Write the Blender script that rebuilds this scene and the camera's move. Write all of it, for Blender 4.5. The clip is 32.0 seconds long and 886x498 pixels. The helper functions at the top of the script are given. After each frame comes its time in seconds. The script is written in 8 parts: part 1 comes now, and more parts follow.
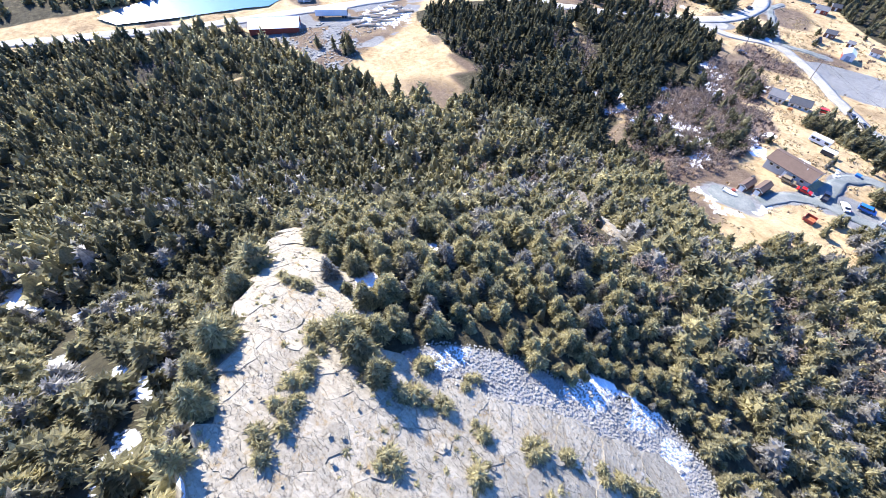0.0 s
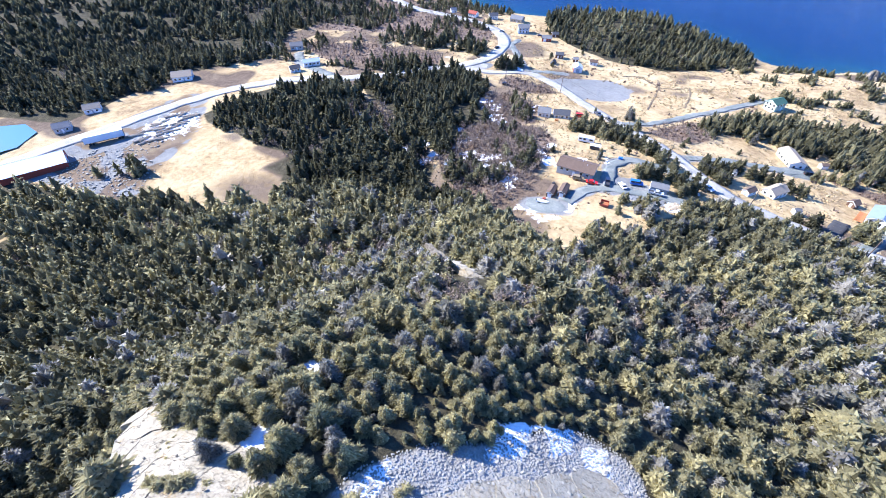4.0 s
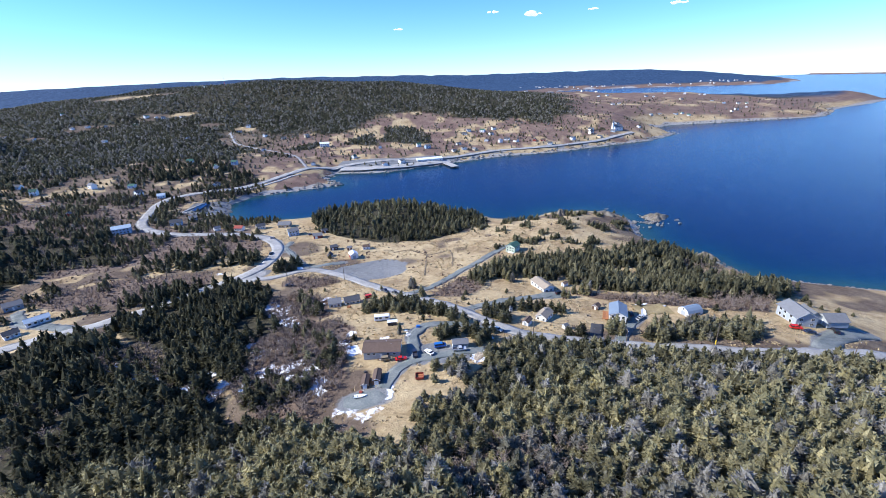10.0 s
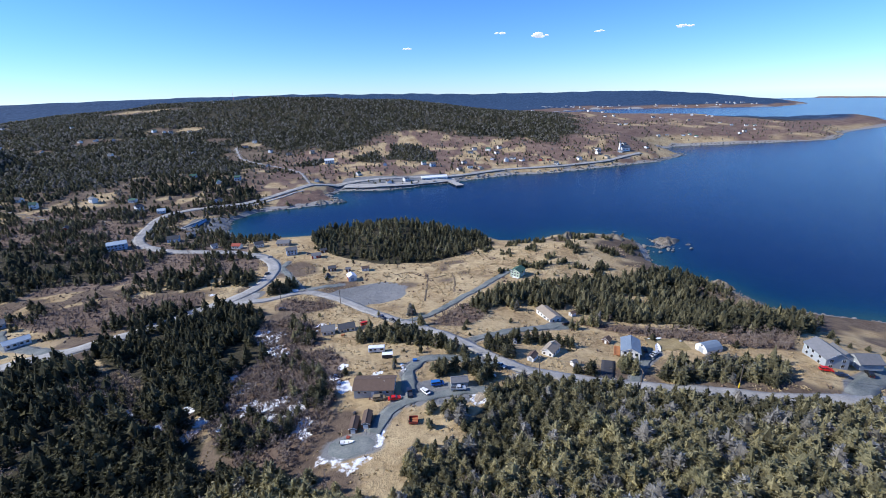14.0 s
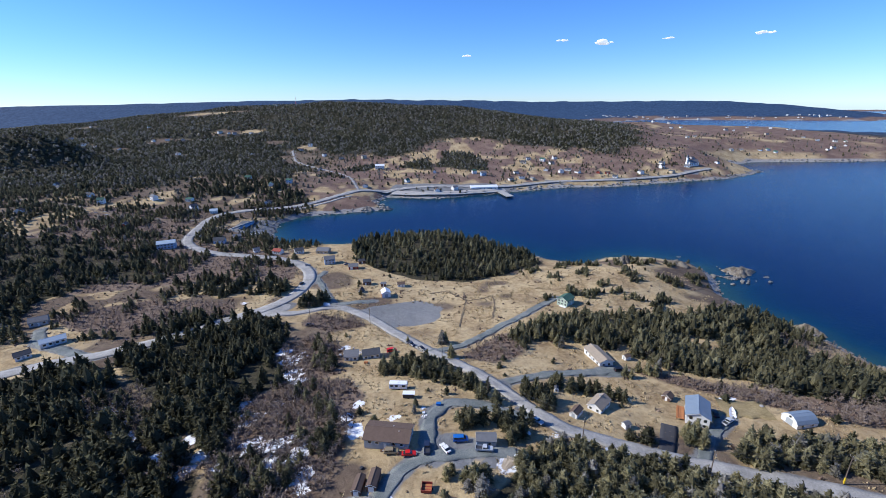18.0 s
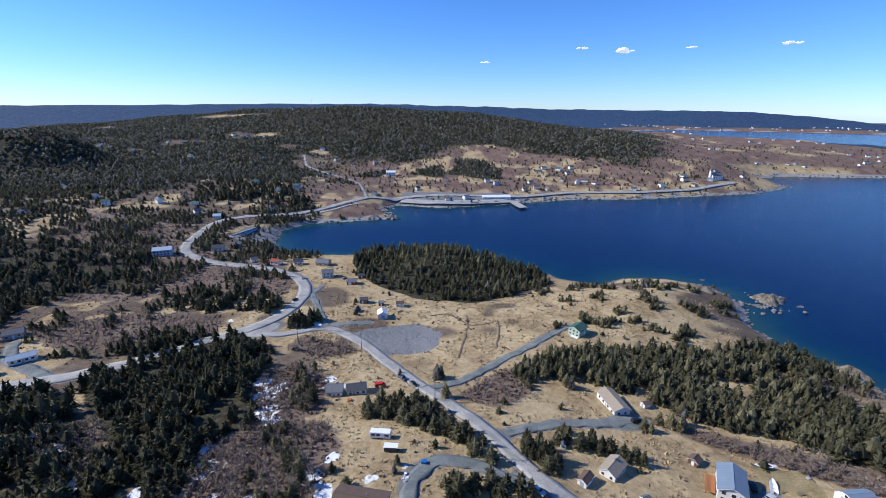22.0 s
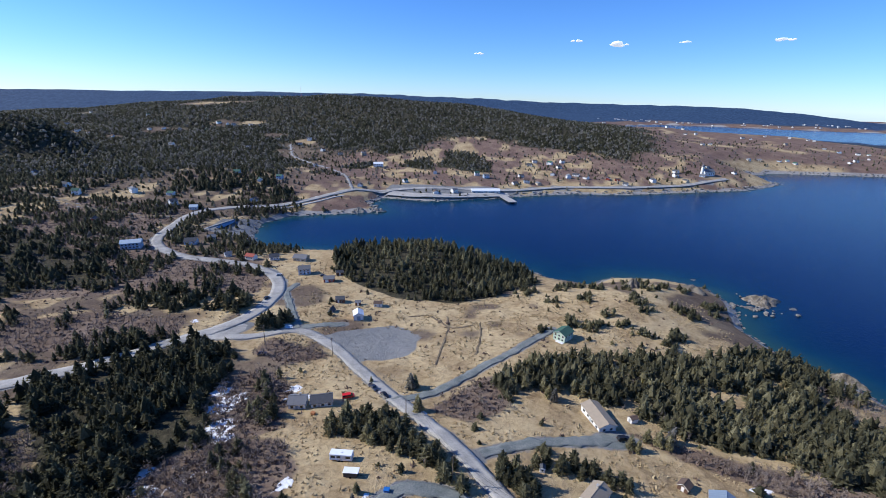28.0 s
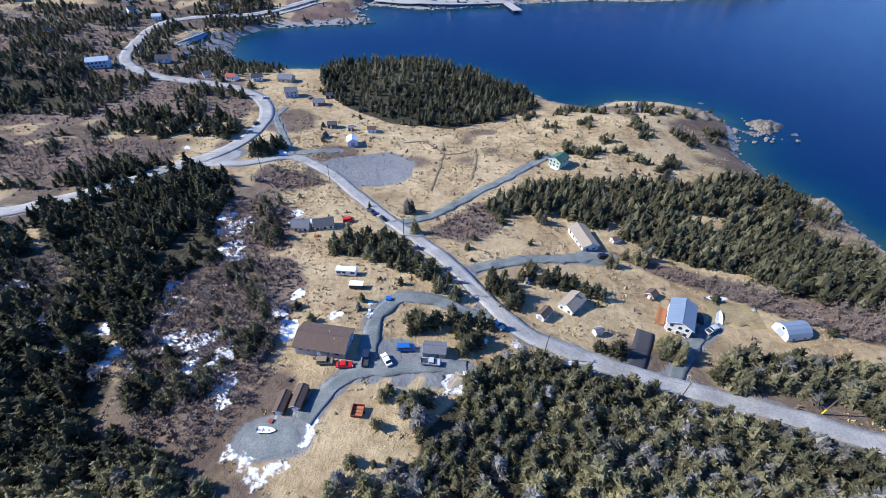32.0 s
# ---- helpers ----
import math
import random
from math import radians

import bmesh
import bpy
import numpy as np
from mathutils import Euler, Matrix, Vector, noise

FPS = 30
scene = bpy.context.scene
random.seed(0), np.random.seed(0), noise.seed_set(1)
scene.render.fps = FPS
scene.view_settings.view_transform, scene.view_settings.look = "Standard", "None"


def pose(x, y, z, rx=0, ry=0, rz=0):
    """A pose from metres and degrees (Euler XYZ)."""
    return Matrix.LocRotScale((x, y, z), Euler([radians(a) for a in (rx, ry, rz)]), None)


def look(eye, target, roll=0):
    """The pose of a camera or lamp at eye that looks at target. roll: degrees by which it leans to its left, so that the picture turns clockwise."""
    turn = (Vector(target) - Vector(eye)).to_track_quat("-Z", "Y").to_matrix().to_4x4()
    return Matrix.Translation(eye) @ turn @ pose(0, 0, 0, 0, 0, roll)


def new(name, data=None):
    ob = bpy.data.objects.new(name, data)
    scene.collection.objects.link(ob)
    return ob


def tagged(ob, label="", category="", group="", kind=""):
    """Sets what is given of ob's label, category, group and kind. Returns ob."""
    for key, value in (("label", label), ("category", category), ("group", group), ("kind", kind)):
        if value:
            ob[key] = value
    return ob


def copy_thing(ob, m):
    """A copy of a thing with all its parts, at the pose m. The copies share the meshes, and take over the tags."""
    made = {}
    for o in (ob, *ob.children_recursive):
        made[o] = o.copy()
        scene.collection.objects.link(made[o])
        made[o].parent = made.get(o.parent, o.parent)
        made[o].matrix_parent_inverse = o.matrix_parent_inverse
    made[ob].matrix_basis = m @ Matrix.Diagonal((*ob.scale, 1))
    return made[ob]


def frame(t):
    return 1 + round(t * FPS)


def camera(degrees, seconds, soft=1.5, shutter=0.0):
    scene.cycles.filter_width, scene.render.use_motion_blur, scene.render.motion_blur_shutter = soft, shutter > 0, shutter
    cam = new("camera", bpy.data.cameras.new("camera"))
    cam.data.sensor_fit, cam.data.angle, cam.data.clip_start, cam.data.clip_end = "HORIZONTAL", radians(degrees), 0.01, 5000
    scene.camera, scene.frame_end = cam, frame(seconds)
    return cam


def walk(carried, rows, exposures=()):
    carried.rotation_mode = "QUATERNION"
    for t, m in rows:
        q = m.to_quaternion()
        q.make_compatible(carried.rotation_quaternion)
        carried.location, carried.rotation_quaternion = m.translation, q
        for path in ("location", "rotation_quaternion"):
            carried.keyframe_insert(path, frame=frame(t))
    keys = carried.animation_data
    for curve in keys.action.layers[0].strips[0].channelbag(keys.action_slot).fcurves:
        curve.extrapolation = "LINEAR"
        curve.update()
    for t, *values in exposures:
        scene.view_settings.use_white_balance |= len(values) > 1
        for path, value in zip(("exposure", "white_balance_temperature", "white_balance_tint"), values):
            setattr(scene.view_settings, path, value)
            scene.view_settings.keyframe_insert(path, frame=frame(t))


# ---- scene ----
EXPOSURES = [(0.0, 1.65, 6450, 12), (3.5, 1.6, 6100, 12), (6.0, 1.7, 5850, 10), (8.0, 1.3, 5850, 10), (10.0, 0.73, 6100, 10), (13.0, 0.36, 6150, 10), (17.0, 0.24, 6250, 10), (27.5, 0.17, 6250, 10), (30.0, 0.38, 6150, 10), (32.0, 0.62, 6000, 10)]
PATH = [  # seconds, eye, target, roll
    (0, (-10.00, -40.78, 102.81), (-56.21, 2.21, 25.25), 1.95),
    (0.5, (-9.74, -40.44, 103.51), (-53.02, 5.83, 26.14), 0.69),
    (1, (-9.96, -40.08, 104.01), (-49.90, 9.26, 26.74), 0.23),
    (1.5, (-10.54, -39.73, 104.38), (-46.23, 12.27, 26.78), 0.41),
    (2, (-11.22, -39.42, 104.70), (-41.93, 14.59, 26.34), 0.83),
    (2.5, (-11.72, -39.17, 105.01), (-39.62, 16.73, 26.93), 1.06),
    (3, (-11.91, -38.97, 105.40), (-38.25, 18.60, 27.99), 0.85),
    (3.5, (-11.91, -38.78, 105.87), (-38.15, 23.14, 31.85), 0.45),
    (5.5, (-11.19, -37.86, 108.07), (-32.67, 43.70, 54.34), -1.66),
    (6, (-11.26, -37.32, 108.11), (-26.34, 47.30, 57.01), -1.92),
    (6.5, (-11.29, -36.57, 107.96), (-19.00, 50.28, 58.99), -2.15),
    (7, (-11.19, -35.76, 107.85), (-12.11, 52.24, 60.37), -2.35),
    (7.5, (-11.09, -35.07, 107.84), (-5.92, 54.09, 62.86), -2.46),
    (8, (-11.04, -34.48, 107.92), (-2.20, 55.70, 65.62), -2.45),
    (8.5, (-10.99, -33.91, 108.07), (-0.63, 57.04, 67.82), -2.37),
    (9, (-10.91, -33.34, 108.26), (0.22, 58.22, 69.64), -2.27),
    (10, (-10.64, -32.34, 108.67), (1.81, 59.95, 72.24), -2.08),
    (11, (-10.21, -30.88, 108.86), (2.53, 61.91, 73.83), -1.92),
    (12, (-9.67, -28.65, 108.95), (3.16, 64.45, 74.80), -1.74),
    (13, (-8.91, -25.49, 108.82), (3.85, 67.82, 75.20), -1.59),
    (13.5, (-8.36, -23.73, 108.71), (4.23, 69.73, 75.46), -1.50),
    (15.5, (-4.65, -15.88, 108.64), (0.26, 78.68, 76.47), -1.15),
    (16, (-3.96, -13.54, 108.79), (-1.20, 81.16, 76.78), -1.01),
    (17, (-2.74, -8.48, 109.13), (-1.65, 86.34, 77.37), -0.69),
    (18, (-1.15, -3.46, 109.43), (-0.64, 91.46, 77.97), -0.41),
    (19, (0.39, 1.44, 109.82), (0.24, 96.43, 78.55), -0.17),
    (20, (1.99, 6.22, 110.12), (1.44, 101.32, 79.18), 0.03),
    (21, (3.35, 10.99, 110.45), (2.66, 106.16, 79.75), 0.26),
    (21.5, (3.95, 13.32, 110.53), (2.42, 108.53, 79.98), 0.43),
    (22, (4.54, 15.59, 110.48), (1.85, 110.83, 80.13), 0.60),
    (23, (5.89, 19.85, 110.15), (2.87, 115.26, 80.37), 0.88),
    (24, (7.42, 23.20, 110.49), (4.80, 118.73, 81.05), 1.00),
    (25, (8.48, 25.19, 110.80), (6.68, 120.88, 81.83), 1.12),
    (25.5, (8.80, 25.92, 110.79), (7.36, 121.69, 82.04), 1.21),
    (27.5, (9.52, 27.94, 109.54), (8.58, 124.15, 82.29), 1.50),
    (28, (9.66, 28.20, 109.46), (8.87, 122.93, 77.43), 1.59),
    (28.5, (9.64, 28.21, 109.55), (9.26, 119.85, 69.54), 1.74),
    (29, (9.43, 28.06, 109.69), (9.64, 115.72, 61.57), 1.95),
    (29.5, (9.24, 27.95, 109.72), (10.01, 112.16, 55.78), 2.16),
    (30, (9.22, 27.95, 109.69), (10.37, 109.43, 51.72), 2.29),
    (30.5, (9.39, 28.01, 109.67), (10.48, 107.21, 48.63), 2.33),
    (31, (9.66, 28.08, 109.71), (10.79, 105.60, 46.55), 2.29),
    (31.5, (9.93, 28.15, 109.76), (10.95, 104.39, 45.05), 2.23),
    (32, (10.09, 28.21, 109.78), (11.23, 103.53, 44.01), 2.20),
]
cam = camera(90.60, 32.0, 0.85)
walk(cam, [(t, look(e, g, r)) for t, e, g, r in PATH], exposures=EXPOSURES)
world = bpy.data.worlds.new("sky")
scene.world = world
world.use_nodes = True
sky = world.node_tree.nodes.new("ShaderNodeTexSky")
sky.sky_type, sky.sun_disc = "NISHITA", False
SUN_EL, SUN_AZ = 36.0, 87.0  # degrees up, and from +y to the left
sky.dust_density, sky.ozone_density, sky.air_density = 0.0, 5.5, 0.92
sky.sun_elevation, sky.sun_rotation = radians(SUN_EL), radians(-SUN_AZ)
background = world.node_tree.nodes["Background"]
background.inputs["Strength"].default_value = 0.142
clear_air = world.node_tree.nodes.new("ShaderNodeHueSaturation")  # very clear, deep blue spring sky
clear_air.inputs["Saturation"].default_value = 1.13
world.node_tree.links.new(sky.outputs[0], clear_air.inputs["Color"])
pure = world.node_tree.nodes.new("ShaderNodeMix")
pure.data_type, pure.blend_type = "RGBA", "MULTIPLY"
pure.inputs["Factor"].default_value, pure.inputs["B"].default_value = 1.0, (0.65, 0.80, 1.10, 1)
world.node_tree.links.new(clear_air.outputs[0], pure.inputs["A"])
world.node_tree.links.new(pure.outputs["Result"], background.inputs["Color"])
sun = new("sun", bpy.data.lights.new("sun", "SUN"))
sun.data.energy, sun.data.angle, sun.data.color = 5.0, radians(0.5), (1.0, 0.94, 0.85)
sun.matrix_world = look((-300 * math.sin(radians(SUN_AZ)), 300 * math.cos(radians(SUN_AZ)), 300 * math.tan(radians(SUN_EL))), (0, 0, 0))
# ---- the lie of the land ----
COAST_NEAR = [(-158, 408), (-150, 372), (-135, 346), (-105, 338), (-72, 340), (-30, 352), (20, 345), (60, 318), (78, 296), (100, 286),
              (118, 300), (150, 301), (176, 287), (178, 262), (164, 232), (168, 210), (182, 186), (186, 160), (240, 130), (330, 90),
              (600, -60), (1400, -500), (4900, -2200)]
COAST_OUTER = [(4900, 4900), (2800, 4900), (3300, 3400), (3100, 3000), (2520, 2600), (2240, 2700), (1400, 3000), (900, 2600), (750, 1900),
               (1000, 1600), (1480, 1380), (1580, 1200), (1374, 1076)]
COAST_FAR = [(1190, 1006), (1120, 960), (980, 850), (833, 835), (714, 830), (600, 838), (520, 800),
             (518, 735), (525, 715), (432, 651), (335, 623), (243, 594), (164, 587), (99, 564), (76, 552), (11, 528), (-17, 522), (-66, 534),
             (-76, 502), (-58, 464), (-87, 456), (-142, 438)]


def coast_distance(x, y):
    """Metres inland from the shore; negative over the sea."""
    ax = np.array(COAST_NEAR + COAST_OUTER + COAST_FAR, float)
    bx = np.roll(ax, -1, 0)
    best = np.full(x.shape, 1e9)
    inside = np.zeros(x.shape, bool)
    for (x0, y0), (x1, y1) in zip(ax, bx):
        dx, dy = x1 - x0, y1 - y0
        u = np.clip(((x - x0) * dx + (y - y0) * dy) / (dx * dx + dy * dy), 0, 1)
        best = np.minimum(best, np.hypot(x - x0 - u * dx, y - y0 - u * dy))
        cross = (y0 > y) != (y1 > y)
        with np.errstate(divide="ignore", invalid="ignore"):
            inside ^= cross & (x < (x1 - x0) * (y - y0) / (y1 - y0 if y1 != y0 else 1e-9) + x0)
    return np.where(inside, -best, best)


NEAR_HILLS = [(-15, -80, 62.3, 60), (-42, -28, 9.3, 22), (20, -20, 5.0, 45), (-24, 12, 10.4, 22), (40, 40, 9.1, 45), (0, 80, 5.9, 40), (75, 100, 3.3, 40), (-30, 100, 8.0, 40), (40, 150, 5.9, 45), (-40, 160, -0.9, 45), (-110, 110, 7.7, 50), (-60, 210, 2.7, 50), (110, 240, 7.8, 35), (0, 325, 9.0, 28), (105, 5, 17.4, 42), (60, 200, 2.2, 35), (-90, -40, 5.1, 50), (-220, 250, 1.0, 90), (135, 95, 10.4, 35)]  # x, y, height, radius
FAR_HILLS = [  # x, y, height, radii along x and y
    (-330, 1320, 68, 400, 300), (120, 1180, 31, 330, 200), (400, 900, 18, 220, 120), (-900, 1500, 30, 400, 300),
    (760, 1330, 18, 250, 130), (900, 1050, 10, 260, 110), (1440, 1200, 24, 90, 60), (-1200, 4300, 60, 1500, 400), (600, 4400, 76, 2200, 400), (2300, 3800, 65, 700, 400), (-3500, 3600, 75, 1500, 700),
    (-420, 480, 10, 120, 90), (-200, 560, 10, 90, 50)]


KNOB = (-632, 655, 50, 86, 46)  # a steep-sided wooded hump: x, y, height, radii
CLIFF_FOOT = ((-53.0, -30.0), (-24.0, -49.5))  # the edge along which the rock falls away to the south-west


def smooth(a, b, v):
    u = np.clip((v - a) / (b - a), 0, 1)
    return u * u * (3 - 2 * u)


def height(x, y):
    x, y = np.asarray(x, float), np.asarray(y, float)
    d = coast_distance(x, y)
    h = np.zeros_like(x)
    for hx, hy, amp, r in NEAR_HILLS:
        h = h + amp * np.exp(-0.5 * ((x - hx) ** 2 + (y - hy) ** 2) / r ** 2)
    for hx, hy, amp, a, b in FAR_HILLS:
        h = h + amp * np.exp(-0.5 * (((x - hx) / a) ** 2 + ((y - hy) / b) ** 2))
    kx, ky, amp, a, b = KNOB
    h = h + amp * np.exp(-0.5 * (((x - kx) / a) ** 2 + ((y - ky) / b) ** 2) ** 1.7)
    far = np.clip((np.hypot(x, y) - 500) / 600, 0, 1)
    land = 2.0 + 6.0 * (1 - np.exp(-np.maximum(d, 0) / 40)) + 14 * far * (1 - np.exp(-np.maximum(d, 0) / 150))
    rough = 0.25 * np.sin(x * 0.31 + 1.3 * np.sin(y * 0.17)) * np.sin(y * 0.27 + 1.1 * np.sin(x * 0.21))
    rough = rough + far * (5 * np.sin(x * 0.011 + 2 * np.sin(y * 0.004)) * np.sin(y * 0.013 + 2 * np.sin(x * 0.005)) + 2 * np.sin(x * 0.035 + y * 0.02) * np.sin(y * 0.041))
    h = land + (h + rough) * (1 - np.exp(-np.maximum(d, 0) / (15 + 40 * far)))
    (ax, ay), (bx, by) = CLIFF_FOOT
    n = math.hypot(bx - ax, by - ay)
    along = ((x - ax) * (bx - ax) + (y - ay) * (by - ay)) / n
    off = ((x - ax) * (by - ay) - (y - ay) * (bx - ax)) / n
    h = h - 9 * smooth(0, 4.5, off) * smooth(-14, 2, along) * (1 - smooth(25, 60, off))
    steep = 3 + 9 * np.clip((np.hypot(x, y) - 150) / 400, 0, 1)
    return np.where(d > 0, h * np.minimum(1, (np.maximum(d, 0) / steep) ** 0.6), np.maximum(d * 0.25, -12))

# ---- small tools ----
def ground_z(x, y):
    return float(height(np.array([x]), np.array([y]))[0])


def link(name, verts, faces, mats, parent=None, label="", face_mat=None, smooth_faces=False):
    """One mesh object from lists, under a parent or at top level."""
    me = bpy.data.meshes.new(name)
    me.from_pydata([tuple(v) for v in verts], [], faces)
    for m in mats if isinstance(mats, (list, tuple)) else [mats]:
        me.materials.append(m)
    if face_mat is not None:
        me.polygons.foreach_set("material_index", face_mat)
    if smooth_faces:
        me.polygons.foreach_set("use_smooth", [True] * len(me.polygons))
    me.update()
    ob = new(name, me)
    ob.parent = parent
    if label:
        ob["label"] = label
    return ob


def part(name, bm, material, parent, label=""):
    me = bpy.data.meshes.new(name)
    bm.to_mesh(me)
    bm.free()
    me.materials.append(material)
    ob = new(name, me)
    ob.parent = parent
    if label:
        ob["label"] = label
    return ob


def empty(name, m, label, category, group="", kind=""):
    ob = new(name)
    ob.empty_display_size = 0.3
    ob.matrix_basis = m
    return tagged(ob, label, category, group, kind)


def box(bm, x0, x1, y0, y1, z0, z1, bevel=0.0, m=None):
    geo = bmesh.ops.create_cube(bm, size=1)["verts"]
    bmesh.ops.transform(bm, verts=geo, matrix=Matrix.Translation(((x0 + x1) / 2, (y0 + y1) / 2, (z0 + z1) / 2)) @ Matrix.Diagonal((x1 - x0, y1 - y0, z1 - z0, 1)))
    if bevel:
        edges = list({e for v in geo for e in v.link_edges})
        geo = list({v for f in bmesh.ops.bevel(bm, geom=edges, offset=bevel, segments=1, affect="EDGES")["faces"] for v in f.verts} | {v for v in geo if v.is_valid})
    if m is not None:
        bmesh.ops.transform(bm, verts=geo, matrix=m)
    return geo


def boxed(x0, x1, y0, y1, z0, z1, bevel=0.0, m=None):
    bm = bmesh.new()
    box(bm, x0, x1, y0, y1, z0, z1, bevel, m)
    return bm


def tube(bm, a, b, r0, r1, sides=8):
    a, b = Vector(a), Vector(b)
    m = Matrix.Translation((a + b) / 2) @ (b - a).to_track_quat("Z", "Y").to_matrix().to_4x4()
    bmesh.ops.create_cone(bm, cap_ends=True, segments=sides, radius1=r0, radius2=r1, depth=(b - a).length, matrix=m)
    return bm


def prism(outline, y0, y1):
    """A solid from an outline in x and z, drawn out along y."""
    bm = bmesh.new()
    a = [bm.verts.new((x, y0, z)) for x, z in outline]
    b = [bm.verts.new((x, y1, z)) for x, z in outline]
    bm.faces.new(a)
    bm.faces.new(b[::-1])
    for i in range(len(outline)):
        j = (i + 1) % len(outline)
        bm.faces.new((a[j], a[i], b[i], b[j]))
    bmesh.ops.recalc_face_normals(bm, faces=bm.faces)
    return bm


# ---- materials ----
def nodes_of(name):
    m = bpy.data.materials.new(name)
    m.use_nodes = True
    return m, m.node_tree.nodes, m.node_tree.links, m.node_tree.nodes["Principled BSDF"]


def ramp(nodes, stops):
    r = nodes.new("ShaderNodeValToRGB")
    while len(r.color_ramp.elements) < len(stops):
        r.color_ramp.elements.new(0.5)
    for e, (pos, c) in zip(r.color_ramp.elements, stops):
        e.position, e.color = pos, (*c, 1)
    return r


def noise_node(nodes, links, vec, scale, detail=4.0, rough=0.6):
    n = nodes.new("ShaderNodeTexNoise")
    n.inputs["Scale"].default_value, n.inputs["Detail"].default_value, n.inputs["Roughness"].default_value = scale, detail, rough
    links.new(vec, n.inputs["Vector"])
    return n


def surface(name, stops, scale=0.6, rough=0.8, bump=0.15, fine=9.0, metal=0.0, vary=0.0, stretch=(1, 1, 1), spec=0.3):
    """A material with broad blotches, fine grain and relief; vary: how much its repeats differ in brightness."""
    m, nodes, links, out = nodes_of(name)
    co = nodes.new("ShaderNodeTexCoord")
    mp = nodes.new("ShaderNodeMapping")
    mp.inputs["Scale"].default_value = stretch
    links.new(co.outputs["Object"], mp.inputs["Vector"])
    broad = noise_node(nodes, links, mp.outputs[0], scale)
    grain = noise_node(nodes, links, mp.outputs[0], fine, 3.0)
    mixed = nodes.new("ShaderNodeMath")
    mixed.operation = "MULTIPLY_ADD"
    mixed.inputs[1].default_value = 0.45
    links.new(grain.outputs["Fac"], mixed.inputs[0])
    scaled = nodes.new("ShaderNodeMath")
    scaled.operation = "MULTIPLY"
    scaled.inputs[1].default_value = 0.55
    links.new(broad.outputs["Fac"], scaled.inputs[0])
    links.new(scaled.outputs[0], mixed.inputs[2])
    r = ramp(nodes, stops)
    links.new(mixed.outputs[0], r.inputs["Fac"])
    colour = r.outputs["Color"]
    if vary:
        info = nodes.new("ShaderNodeObjectInfo")
        mr = nodes.new("ShaderNodeMapRange")
        mr.inputs["To Min"].default_value, mr.inputs["To Max"].default_value = 1 - vary, 1 + vary
        links.new(info.outputs["Random"], mr.inputs["Value"])
        hs = nodes.new("ShaderNodeHueSaturation")
        links.new(mr.outputs[0], hs.inputs["Value"])
        links.new(colour, hs.inputs["Color"])
        colour = hs.outputs["Color"]
    links.new(colour, out.inputs["Base Color"])
    out.inputs["Roughness"].default_value, out.inputs["Metallic"].default_value = rough, metal
    out.inputs["Specular IOR Level"].default_value = spec
    if bump:
        b = nodes.new("ShaderNodeBump")
        b.inputs["Strength"].default_value, b.inputs["Distance"].default_value = min(1.0, bump * 3), bump * 0.2
        links.new(grain.outputs["Fac"], b.inputs["Height"])
        links.new(b.outputs[0], out.inputs["Normal"])
    return m


def shades(c, d=0.25):
    return [(0.3, tuple(v * (1 - d) for v in c)), (0.5, c), (0.7, tuple(min(1, v * (1 + d)) for v in c))]


